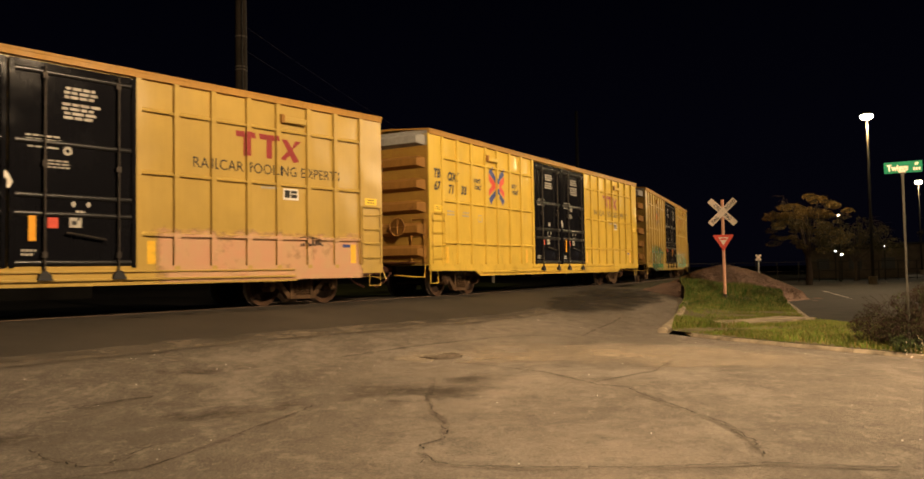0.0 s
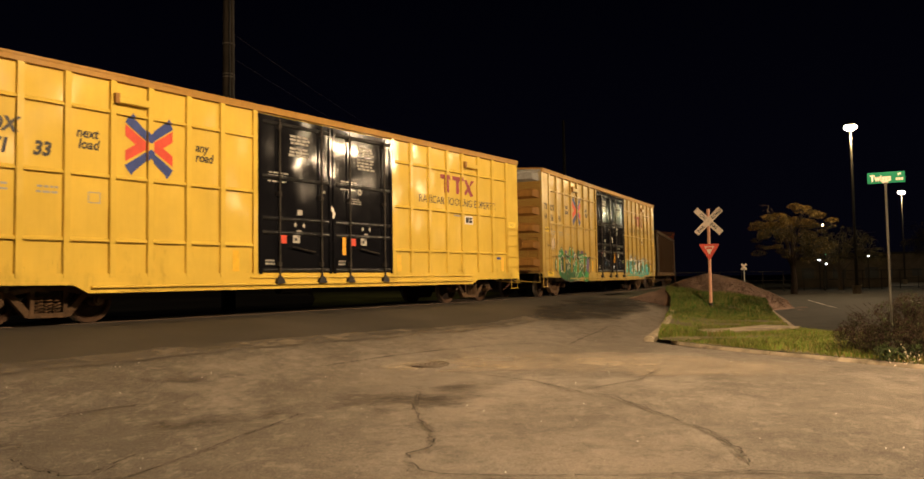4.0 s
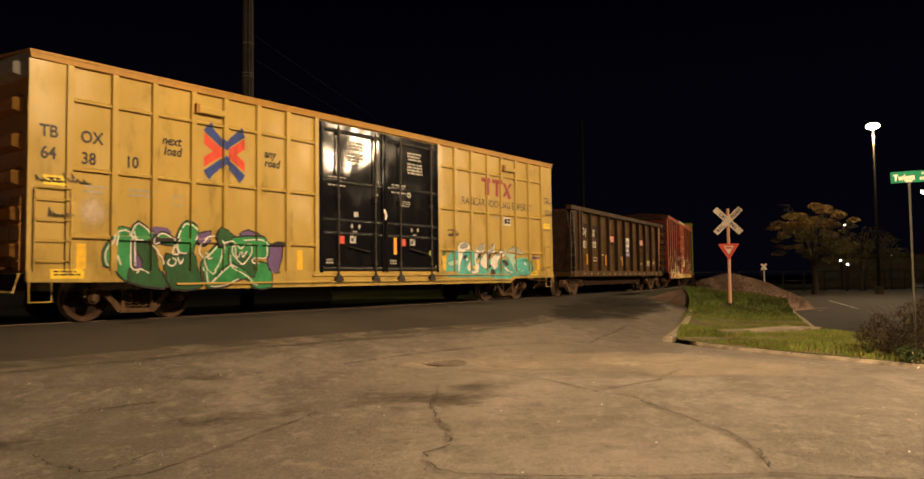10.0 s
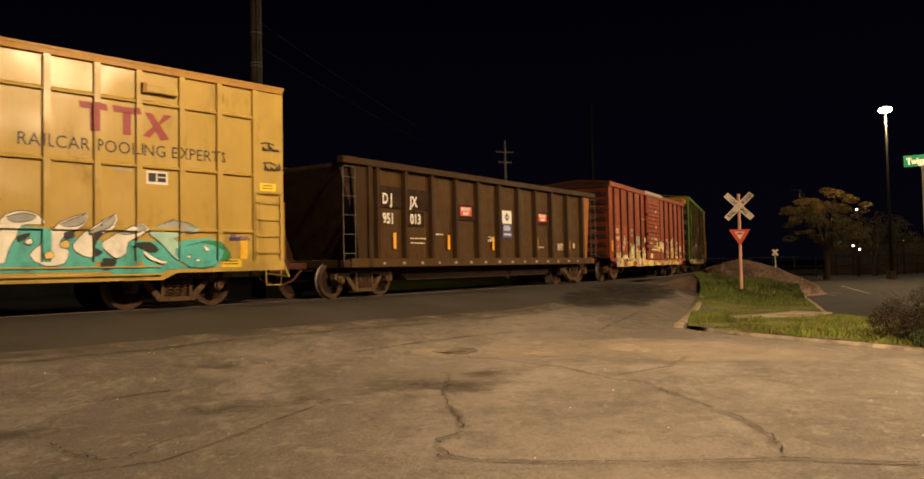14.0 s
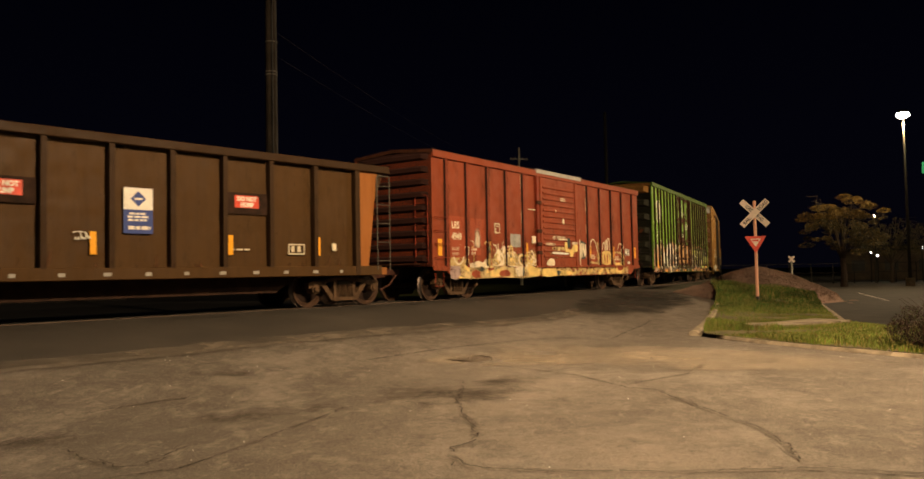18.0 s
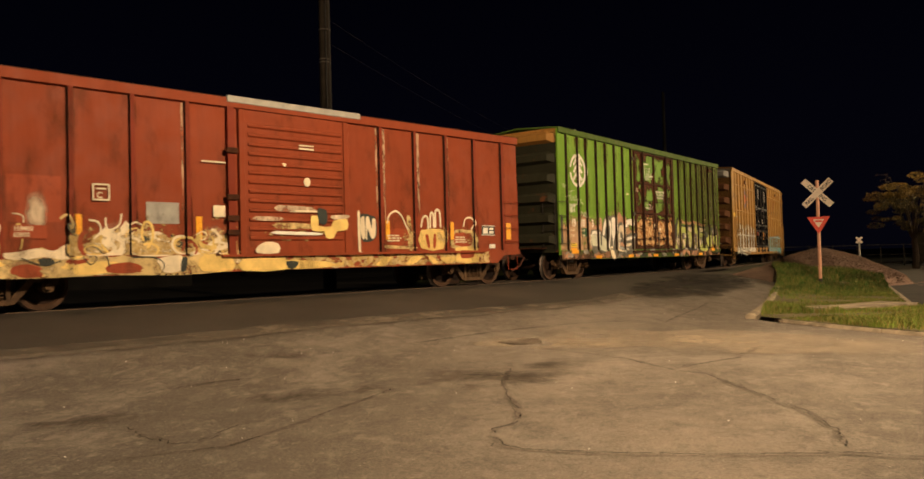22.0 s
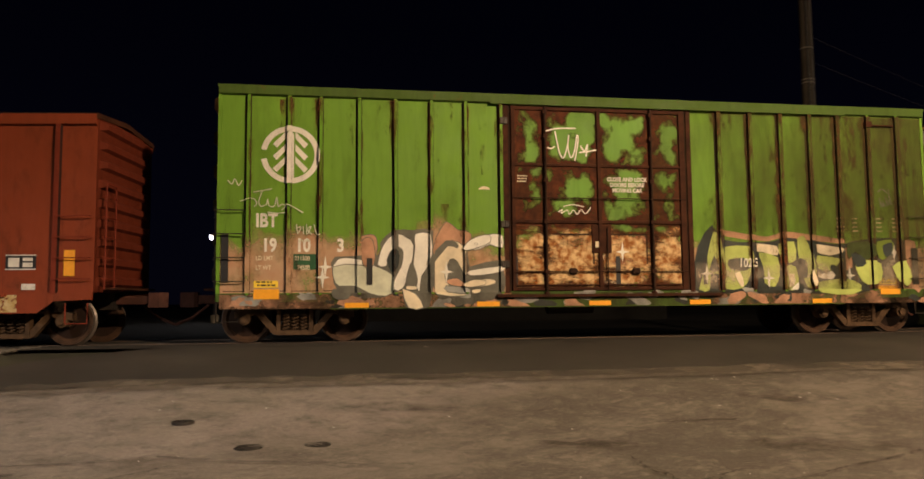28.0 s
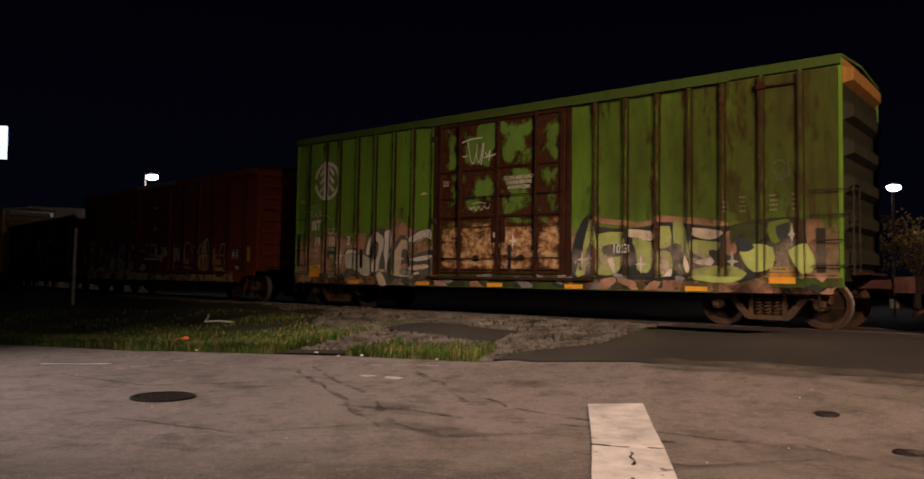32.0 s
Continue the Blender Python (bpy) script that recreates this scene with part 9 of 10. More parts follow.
    weather("grime_film", car, RE, -7.7, 7.7, 0.64, 2.4, M["wear_dust"], 0.0285, lambda u, z: -0.12 + 0.12 * smooth(2.3, 0.8, z), 0.3, "pale dust thrown up from the track")
    return car


car_e = red_boxcar()

# --- scrap gondola ---
DG_POSTS = [-6.05, -4.86, -3.63, -2.41, -1.17, 0.08, 1.34, 2.55, 3.75, 5.01]
DG = Side(-1.408, DG_POSTS, 0.14, 0.104)


def gondola():
    car = thing("gondola", "high-sided rusty brown scrap gondola with upright ribs", "gondola car", "freight train")
    G, P, H = M["gon"], M["gon_post"], 7.43
    a0, a1 = -6.35, 6.3
    for s in (-1, 1):
        y = s * 1.38
        bm = bmesh.new()
        n = 44
        g = []
        for i in range(n + 1):
            u = a0 + (a1 - a0) * i / n
            col = []
            for j in range(9):
                z = 0.85 + (3.5 - 0.85) * j / 8
                dent = 0.045 * noise.noise((u * 1.1, z * 1.3, 5 + s)) * math.sin(math.pi * j / 8)
                col.append((bm.verts.new((u, y - s * 0.02 + dent, z)), bm.verts.new((u, y - s * 0.09 + dent, z))))
            g.append(col)
        for i in range(n):
            for j in range(8):
                for k in (0, 1):
                    bm.faces.new((g[i][j][k], g[i + 1][j][k], g[i + 1][j + 1][k], g[i][j + 1][k])).smooth = True
        bmesh.ops.recalc_face_normals(bm, faces=bm.faces[:])
        part("side_sheet", bm, G, car, "dented brown side sheet")
        bm = bmesh.new()
        box(bm, -H, H, min(y + s * 0.16, y - s * 0.06), max(y + s * 0.16, y - s * 0.06), 3.46, 3.64, bev=0.015)
        part("top_rail", bm, P, car)
        bm = bmesh.new()
        box(bm, -H + 0.3, H - 0.3, min(y + s * 0.13, y - s * 0.05), max(y + s * 0.13, y - s * 0.05), 0.78, 1.02, bev=0.012)
        part("side_sill", bm, G, car)
    bm = bmesh.new()
    prism(bm, post_profile(0.14, 0.13), 1.0, 3.48, "z")
    post = mesh_of("post", bm, P)
    for u in DG_POSTS:
        again("post", post, car, u, -1.38, 0)
        again("post", post, car, u, 1.38, 0, 0, 0, 180)
    for u in (a0 - 0.02, a1 + 0.02):
        for s in (-1, 1):
            bm = bmesh.new()
            box(bm, u - 0.08, u + 0.08, min(s * 1.36, s * 1.52), max(s * 1.36, s * 1.52), 0.8, 3.48, bev=0.01)
            part("end_post", bm, P, car)
    # sloped ends with triangular gussets
    for s in (-1, 1):
        bm = bmesh.new()
        e = a1 if s > 0 else a0
        prism(bm, [(e, 1.0), (e + s * 0.06, 1.0), (s * 7.35, 3.4), (s * 7.35, 3.5), (e, 3.5), (e, 3.4)], -1.30, 1.30, "y")
        # front sheet near black: the shade on it is in the colour
        part("end_sheet", bm, G if s > 0 else M["rust_and_shade"], car)
        for y in (-1.44, 1.40):
            bm = bmesh.new()
            prism(bm, [(e + s * 0.10, 3.46), (s * 7.05, 3.46), (e + s * 0.42, 0.95), (e + s * 0.10, 0.95)], y, y + 0.04, "y")
            part("end_gusset", bm, M["gon_orange"] if s > 0 else P, car, "bare orange-rust gusset" if s > 0 else "")
        bm = bmesh.new()
        box(bm, min(e, s * 7.35), max(e, s * 7.35), -1.46, 1.46, 0.78, 0.98, bev=0.015)
        part("end_platform", bm, M["gon_orange"] if s > 0 else P, car)
        a, b = sorted((s * 6.98, s * 7.42))
        ladder(car, a, b, 0.9, 3.35, 5, -1.46, M["steel"])
    # bathtub floor below the sills
    bm = bmesh.new()
    prism(bm, [(-4.9, 0.8), (-4.2, 0.40), (4.2, 0.40), (4.9, 0.8)], -0.95, 0.95, "y")
    part("tub_floor", bm, M["rust_and_shade"], car)
    bm = bmesh.new()
    box(bm, -H + 0.1, H - 0.1, -0.3, 0.3, 0.7, 1.0)
    part("underframe", bm, M["under"], car)
    draft_gear(car, H)
    add_trucks(car, 6.2)
    for text, u, z in (("D", -5.80, 2.52), ("J", -5.46, 2.52), ("JX", -4.60, 2.50), ("951", -6.0, 1.98), ("013", -4.60, 2.0)):
        size = 0.40
        if text == "951":
            u = -5.80
        drape("lettering", letters(text, u, z, size, 0.82, 0.012), M["white"], car, DG, 0.011, "white stencilled reporting mark")
    bm = bmesh.new()
    rect(bm, -5.92, -5.0, 2.42, 3.0), rect(bm, -4.72, -3.72, 2.42, 2.98), rect(bm, -4.68, -3.95, 1.94, 2.36)
    drape("stencil_patch", bm, M["rust_and_shade"], car, DG, 0.006)
    for u in (-2.12, 2.83):
        bm = bmesh.new()
        rect(bm, u - 0.18, u + 0.85, 2.2, 2.68)
        drape("stencil_patch", bm, M["rust_and_shade"], car, DG, 0.004)
        bm = bmesh.new()
        rect(bm, u, u + 0.62, 2.34, 2.62)
        drape("warning_label", bm, M["redmark"], car, DG, 0.012, "red handling warning label")
        for k, text in enumerate(("DO NOT", "HUMP")):
            drape("lettering", letters(text, u + 0.31, 2.50 - 0.13 * k, 0.13, 0.95, 0.008, "CENTER"), M["white"], car, DG, 0.016)
    bm = bmesh.new()
    rect(bm, 0.34, 0.94, 2.18, 2.62)
    drape("emblem", bm, M["white"], car, DG, 0.012, "white and blue company panel")
    bm = bmesh.new()
    rect(bm, 0.34, 0.94, 1.70, 2.18)
    poly(bm, [(0.64, 2.56), (0.80, 2.40), (0.64, 2.24), (0.48, 2.40)])
    drape("emblem", bm, M["blue"], car, DG, 0.016)
    rnd = random.Random(15)
    bm = bmesh.new()
    bars(bm, 0.42, 2.12, 0.45, 3, 0.04, 0.025, rnd), bars(bm, 0.40, 1.85, 0.5, 1, 0.07, 0, rnd), rect(bm, 0.56, 0.72, 2.38, 2.42)
    drape("emblem", bm, M["white"], car, DG, 0.02)
    for u in (-5.3, -2.75, -0.25, 2.72, 5.12):
        bm = bmesh.new()
        rect(bm, u - 0.06, u + 0.06, 1.28, 1.72)
        drape("reflector", bm, M["orange"], car, DG, 0.016)
    for k, u in enumerate(np.arange(-5.9, 6.2, 0.83)):
        bm = bmesh.new()
        rect(bm, u, u + rnd.uniform(0.08, 0.16), 0.85, 0.92)
        drape("reflector", bm, M["grey"], car, Side(-1.512, [], 0, 0), 0.004)
    bm = bmesh.new()
    for u0, u1, z0, z1 in ((4.25, 4.72, 1.3, 1.33), (4.25, 4.72, 1.52, 1.55), (4.25, 4.28, 1.3, 1.55), (4.69, 4.72, 1.3, 1.55), (4.33, 4.42, 1.36, 1.5), (4.5, 4.6, 1.36, 1.5), (5.55, 5.68, 1.4, 1.58)):
        rect(bm, u0, u1, z0, z1)
    bars(bm, 2.62, 1.42, 0.7, 1, 0.03, 0, rnd), bars(bm, -3.4, 1.75, 0.4, 1, 0.05, 0, rnd), bars(bm, -4.65, 1.6, 0.8, 2, 0.03, 0.1, rnd)
    drape("service_stencil", bm, M["cream"], car, DG, 0.012)
    scribble(car, DG, -0.6, 1.5, 0.3, 0.2, M["g_white"], 3, 6, 0.02)
    weather("rust_film", car, DG, -6.2, 6.2, 1.0, 3.45, M["wear_rust"], 0.0285, lambda u, z: -0.09 + 0.10 * smooth(1.6, 1.0, z), 0.3, "blotches of bare rust")
    weather("grime_film", car, DG, -6.2, 6.2, 1.0, 3.45, M["wear_grime"], 0.0298, lambda u, z: -0.13, 0.3, "dark grime streaks")
    return car


car_d = gondola()

# ---------- signs, poles and lamps ----------


def plate(bm, w, h, t, y=0.0, r=0.0):
    box(bm, -w / 2, w / 2, y - t / 2, y + t / 2, -h / 2, h / 2, bev=min(0.004, t / 3))


def flat_text(name, text, size, mat, parent, x, y, z, squeeze=1.0, bold=0.0, ry=0.0):
    bm = letters(text, 0, -size * 0.36, size, squeeze, bold, "CENTER")
    for v in bm.verts:
        v.co.y = 0
    bmesh.ops.recalc_face_normals(bm, faces=bm.faces[:])
    for f in bm.faces:
        if f.normal.y > 0:
            f.normal_flip()
    ob = part(name, bm, mat, parent)
    ob.matrix_basis = pose(x, y, z, 0, ry, 0)
    return ob


def crossbuck(x, y, z, facing, far=False):
    ob = thing("crossbuck", "railroad crossbuck with a red yield sign on a painted post", "crossing sign", at=pose(x, y, z, 0, 0, facing))
    up = 0.0 if far else 0.38
    bm = bmesh.new()
    tube(bm, [(0, 0.06, -0.3), (0, 0.06, 3.15 + up)], 0.052, 10)
    part("post", bm, M["post_paint"], ob)
    for k, a in enumerate((45, -45)):
        bm = bmesh.new()
        plate(bm, 1.20, 0.205, 0.01)
        b = part("blade", bm, M["sign_white"], ob, "white reflective blade")
        b.matrix_basis = pose(0, -0.012 * k, 2.72 + up, 0, a, 0)
        if not far:
            if not k:
                flat_text("lettering", "CROSSING", 0.165, M["black"], b, 0, -0.007, 0, 0.95, 0.004)
            else:
                for q, text in ((-0.36, "RAIL"), (0.36, "ROAD")):
                    flat_text("lettering", text, 0.165, M["black"], b, q, -0.007, 0, 0.9, 0.004)
    if far:
        return
    bm = bmesh.new()
    tube(bm, [(0, 0.06, -0.05), (0, 0.06, 0.24)], 0.064, 10)
    part("post_sleeve", bm, M["iron"], ob, "dark sleeve at the post's foot")
    s = 0.345
    bm = bmesh.new()
    prism(bm, [(-s, 0.17), (s, 0.17), (s - 0.02, 0.195), (-s + 0.02, 0.195)], -0.004, 0.004, "y")
    prism(bm, [(-s, 0.175), (0.0, -0.385), (s, 0.175)], -0.005, 0.005, "y")
    ys = part("yield_plate", bm, M["sign_red"], ob, "red triangular yield plate")
    ys.matrix_basis = pose(0, -0.02, 2.11)
    bm = bmesh.new()
    prism(bm, [(-0.17, 0.11), (0.0, -0.18), (0.17, 0.11)], -0.003, 0.003, "y")
    c = part("inner_triangle", bm, M["sign_white"], ys)
    c.matrix_basis = pose(0, -0.009, 0.0)
    bm = bmesh.new()
    box(bm, -0.10, 0.10, -0.004, 0.004, -0.03, 0.03)
    c = part("lettering_bar", bm, M["sign_red"], ys)
    c.matrix_basis = pose(0, -0.014, 0.045)
    for z in (2.19, 1.93, 3.10):
        bm = bmesh.new()
        tube(bm, [(0, -0.035, z), (0, 0.08, z)], 0.012, 6)
        part("bolt", bm, M["steel"], ob)


crossbuck(8.42, 27.1, island_z(8.42, 27.1), -16)


def far_marker():
    ob = thing("sign_post", "small pale sign on a thin post beside the track", "sign", at=pose(18.4, 51.9, -0.65, 0, 0, -18))
    bm = bmesh.new()
    tube(bm, [(0, 0, -0.3), (0, 0, 2.1)], 0.05, 8)
    part("post", bm, M["grey"], ob)
    for a in (50, -50):
        bm = bmesh.new()
        plate(bm, 0.5, 0.12, 0.01, -0.06)
        part("blade", bm, M["sign_white"], ob).matrix_basis = pose(0, -0.01 if a > 0 else 0, 1.95, 0, a, 0)


far_marker()


def street_sign():
    x, y = 6.68, 12.35
    ob = thing("street_sign", "green street name sign on a thin steel post", "street sign", at=pose(x, y, ground_z(x, y), 0, 0, -27))
    bm = bmesh.new()
    prism(bm, [(-0.012, -0.009), (0.012, -0.009), (0.018, 0.013), (0.011, 0.013), (0.006, 0.0), (-0.006, 0.0), (-0.011, 0.013), (-0.018, 0.013)], -0.3, 2.84, "z")
    part("post", bm, M["steel"], ob)
    bm = bmesh.new()
    plate(bm, 0.53, 0.18, 0.006)
    p = part("name_plate", bm, M["sign_green"], ob, "green plate with white lettering")
    p.matrix_basis = pose(0.01, 0.0, 2.93)
    flat_text("lettering", "Twiggs", 0.136, M["sign_white"], p, -0.077, -0.005, 0, 0.78, 0.006)
    flat_text("lettering", "ST", 0.05, M["sign_white"], p, 0.188, -0.005, 0.045, 0.9, 0.003)
    for k in range(3):
        bm = bmesh.new()
        box(bm, -0.013, 0.013, -0.001, 0.001, -0.022, 0.022)
        b = part("number_bar", bm, M["sign_white"], p)
        b.matrix_basis = pose(0.15 + 0.037 * k, -0.005, -0.033)
    bm = bmesh.new()
    box(bm, -0.022, 0.022, -0.015, 0.015, 2.79, 2.85)
    part("bracket", bm, M["steel"], ob)


street_sign()


def lot_lamp(x, y, z0, h, facing, glow_mat, label, arms=1):
    """A parking-lot light: base, tapered pole, short arm, shoebox head with a glowing lens."""
    ob = thing("lot_lamp", label, "lamp post", at=pose(x, y, z0, 0, 0, facing))
    bm = bmesh.new()
    tube(bm, [(0, 0, -0.3), (0, 0, 0.55)], 0.28, 14)
    part("base", bm, M["concrete"], ob)
    bm = bmesh.new()
    tube(bm, [(0, 0, 0.5), (0, 0, h)], 0.11, 10, 0.06)
    part("pole", bm, M["dark_steel"], ob)
    for k in range(arms):
        s = 1 - 2 * k
        bm = bmesh.new()
        tube(bm, [(0, 0, h - 0.1), (0, -s * 0.4, h + 0.02)], 0.035, 8)
        part("arm", bm, M["dark_steel"], ob)
        bm = bmesh.new()
        box(bm, -0.28, 0.28, -s * 0.75 - 0.35, -s * 0.75 + 0.35, h + 0.02, h + 0.20, bev=0.03)
        hd = part("lamp_head", bm, M["dark_steel"], ob)
        bm = bmesh.new()
        bmesh.ops.create_uvsphere(bm, u_segments=16, v_segments=8, radius=0.42)
        for v in bm.verts:
            v.co = Vector((v.co.x, v.co.y - s * 0.75, v.co.z * 0.55 + h - 0.1))
        part("lens", bm, glow_mat, hd)
    return ob


lot_lamp(26.9, 53.95, -0.65, 11.6, -27, M["lamp_warm"], "lit parking-lot lamp on a tall dark pole")
lot_lamp(54.0, 96.3, -0.65, 11.4, -29, M["lamp_warm"], "distant lit parking-lot lamp")
lot_lamp(-57.9, -17.8, -0.6, 8.7, 250, M["lamp_white"], "lit white yard lamp beyond the track")
lot_lamp(-49.9, 34.1, -0.6, 8.2, 60, M["lamp_white"], "distant lit white lamp")
lot_lamp(-51.6, 30.4, -0.6, 6.3, 60, M["lamp_white"], "distant lit white lamp on a lower pole")
lot_lamp(32.75, 27.15, -0.65, 11.9, -80, M["lamp_warm"], "lit street lamp beside the parking lot")
lot_lamp(7.25, 6.9, -0.65, 11.8, 217, M["lamp_warm"], "lit street lamp over the street corner")
# post and head for the added fill lamp, out of view
lot_lamp(-5.65, -11.5, -0.65, 11.2, 215, M["lamp_white"], "added unseen lamp that brightens the verge")


def tall_pole(x, y, z, h, r0, r1, label, arms=(), mat="pole"):
    ob = thing("utility_pole", label, "utility pole", at=pose(x, y, z))
    bm = bmesh.new()
    tube(bm, [(0, 0, -0.4), (0, 0, h * 0.5), (0, 0, h)], r0, 14, r1)
    part("pole", bm, M[mat], ob)
    for zz, w, a in arms:
        bm = bmesh.new()
        box(bm, -w, w, -0.06, 0.06, zz - 0.06, zz + 0.06, bev=0.01)
        c = part("crossarm", bm, M[mat], ob)
        c.matrix_basis = pose(0, -0.1, 0, 0, 0, a)
        for q in (-w * 0.9, -w * 0.4, w * 0.4, w * 0.9):
            bm = bmesh.new()
            tube(bm, [(q, 0, zz + 0.06), (q, 0, zz + 0.22)], 0.04, 6)
            i = part("insulator", bm, M["grey"], c)
    return ob


big = tall_pole(-7.76, 24.84, -0.6, 22.0, 0.225, 0.14, "tall weathered utility pole behind the train")
for z in (7.55, 8.55, 7.45):
    bm = bmesh.new()
    wheel_lathe(bm, [(0.199, -0.02), (0.207, 0.0), (0.199, 0.02)], 0, 18)
    b = part("band", bm, M["steel"], big, "shiny steel band")
    b.matrix_basis = pose(0, 0, z + 0.6, 90, 0, 0)
for a in (20, -60):
    bm = bmesh.new()
    tube(bm, [(0.30 * math.cos(radians(a)), -0.30, 1.0), (0.2 * math.cos(radians(a)), -0.2, 20.0)], 0.02, 5)
    part("cable_riser", bm, M["wire"], big)
tall_pole(10.0, 79.3, -0.6, 17.6, 0.22, 0.14, "distant slim dark steel pole", mat="dark_steel")
tall_pole(1.26, 90.0, -0.6, 16.0, 0.2, 0.12, "distant utility pole with a crossarm", [(14.6, 1.1, 20), (13.4, 0.8, 20)], "pale_pole")


def wire(a, b, sag, r=0.02):
    bm = bmesh.new()
    n = 24
    tube(bm, [(a[0] + (b[0] - a[0]) * k / n, a[1] + (b[1] - a[1]) * k / n, a[2] + (b[2] - a[2]) * k / n - sag * 4 * (k / n) * (1 - k / n)) for k in range(n + 1)], r, 4)
    tagged(part("overhead_wire", bm, M["wire"]), "thin overhead wire between poles", "wire", "overhead wires")


for dz in (0, -0.8):
    wire((-7.6, 24.9, 8.9 + dz), (1.26, 90, 12.6 + dz), 0.9, 0.006)

# ---------- planting ----------


def leaf_cloud(name, centres, count, size, mats, label, category, parent, seed, squash=0.8):
    """Small bent leaves in clumps, one mesh."""
    rnd = random.Random(seed)
    V, F, MI = [], [], []
    for _ in range(count):
        c, r, mi = rnd.choice(centres)
        d = Vector((rnd.gauss(0, 1), rnd.gauss(0, 1), rnd.gauss(0, 1)))
        d = d.normalized() * r * rnd.uniform(0.35, 1.0) ** 0.5
        p = Vector(c) + Vector((d.x, d.y, d.z * squash))
        q = Euler((rnd.uniform(0, 6.3), rnd.uniform(0, 6.3), rnd.uniform(0, 6.3))).to_matrix()
        s = size * rnd.uniform(0.6, 1.4)
        o = len(V)
        V += [tuple(p + q @ Vector(v) * s) for v in ((-1, 0, 0), (0, -0.4, 0.12), (1, 0, 0), (0, 0.4, 0.12))]
        F += [(o, o + 1, o + 2), (o, o + 2, o + 3)]
        m = mi if rnd.random() < 0.8 else 1 - mi
        MI += [m, m]
    me = bpy.data.meshes.new(name)
    me.from_pydata(V, [], F)
    for m in mats:
        me.materials.append(m)
    me.polygons.foreach_set("material_index", MI)
    ob = new(name, me)
    if parent:
        ob.parent = parent
    return tagged(ob, label, category)


def tree(x, y, z, h, spread, seed, label, leaves=5200, layered=False, mats=("leaf_a", "leaf_b")):
    rnd = random.Random(seed)
    ob = thing("tree", label, "tree", at=pose(x, y, z))
    bm = bmesh.new()
    tube(bm, [(0, 0, -0.2), (0.05, 0, h * 0.15), (0.0, 0.06, h * 0.3)], 0.26 * h / 7, 9, 0.17 * h / 7)
    tips = []
    for k in range(9):
        a = k * math.tau / 9 + rnd.uniform(-0.3, 0.3)
        r = spread * rnd.uniform(0.35, 0.6 if layered else 0.8)
        m = (r * 0.45 * math.cos(a), r * 0.45 * math.sin(a), h * rnd.uniform(0.45, 0.62))
        e = (r * math.cos(a), r * math.sin(a), h * rnd.uniform(0.62, 0.9))
        tube(bm, [(0, 0.05, h * 0.27), m, e], 0.085 * h / 7, 6, 0.02)
        tips += [(m, e)]
        for j in range(4):
            b = a + rnd.uniform(-0.9, 0.9)
            f = (e[0] + rnd.uniform(0.3, 0.9) * math.cos(b), e[1] + rnd.uniform(0.3, 0.9) * math.sin(b), e[2] + rnd.uniform(-0.5, 0.5))
            tube(bm, [m if j % 2 else e, ((m[0] + f[0]) / 2, (m[1] + f[1]) / 2, (e[2] + f[2]) / 2 + 0.2), f], 0.03, 4, 0.008)
    part("trunk", bm, M["bark"], ob)
    cs = []
    for k in range(90):
        a, r = rnd.uniform(0, math.tau), spread * math.sqrt(rnd.uniform(0.02, 1.0))
        top = h * (0.97 - 0.34 * (r / spread) ** 2.2)
        zz = rnd.uniform(h * 0.40, top) if r > spread * 0.5 else rnd.uniform(h * 0.62, top)
        if layered:
            tier = rnd.choice((0.64, 0.79, 0.79, 0.94, 0.94))
            zz = h * (tier - 0.20 * (r / spread) ** 2 + rnd.uniform(-0.03, 0.03))
            if rnd.random() < 0.3:
                zz -= h * rnd.uniform(0.1, 0.24)
        cs.append(((r * math.cos(a), r * math.sin(a), zz), rnd.uniform(0.4, 0.8) * spread / 3.4, 0 if zz > h * (0.72 if layered else 0.62) else 1))
    leaf_cloud("crown", cs, leaves, (0.06 if layered else 0.11) * (h / 7), [M[mats[0]], M[mats[1]]], "", "", ob, seed + 1, 0.42 if layered else 0.8)
    return ob


tree(23.1, 55.3, -0.65, 6.6, 2.75, 3, "broad ochre-leaved tree lit by the lot lamp", 17000, layered=True)
tree(31.5, 66.0, -0.65, 5.4, 3.2, 8, "dark low tree behind the lot", 3200, mats=("leaf_b", "leaf_b"))
tree(50.0, 82.0, -0.65, 7.2, 3.6, 12, "dark tree at the far end of the lot", 2400, mats=("leaf_b", "leaf_b"))
tree(-36.8, 26.2, -0.6, 5.6, 2.4, 15, "thin pale tree beyond the track", 1500, mats=("grass_b", "leaf_b"))
tree(-49.0, 36.8, -0.6, 6.6, 2.6, 16, "thin pale tree beside a distant lamp", 1500, mats=("grass_b", "leaf_b"))


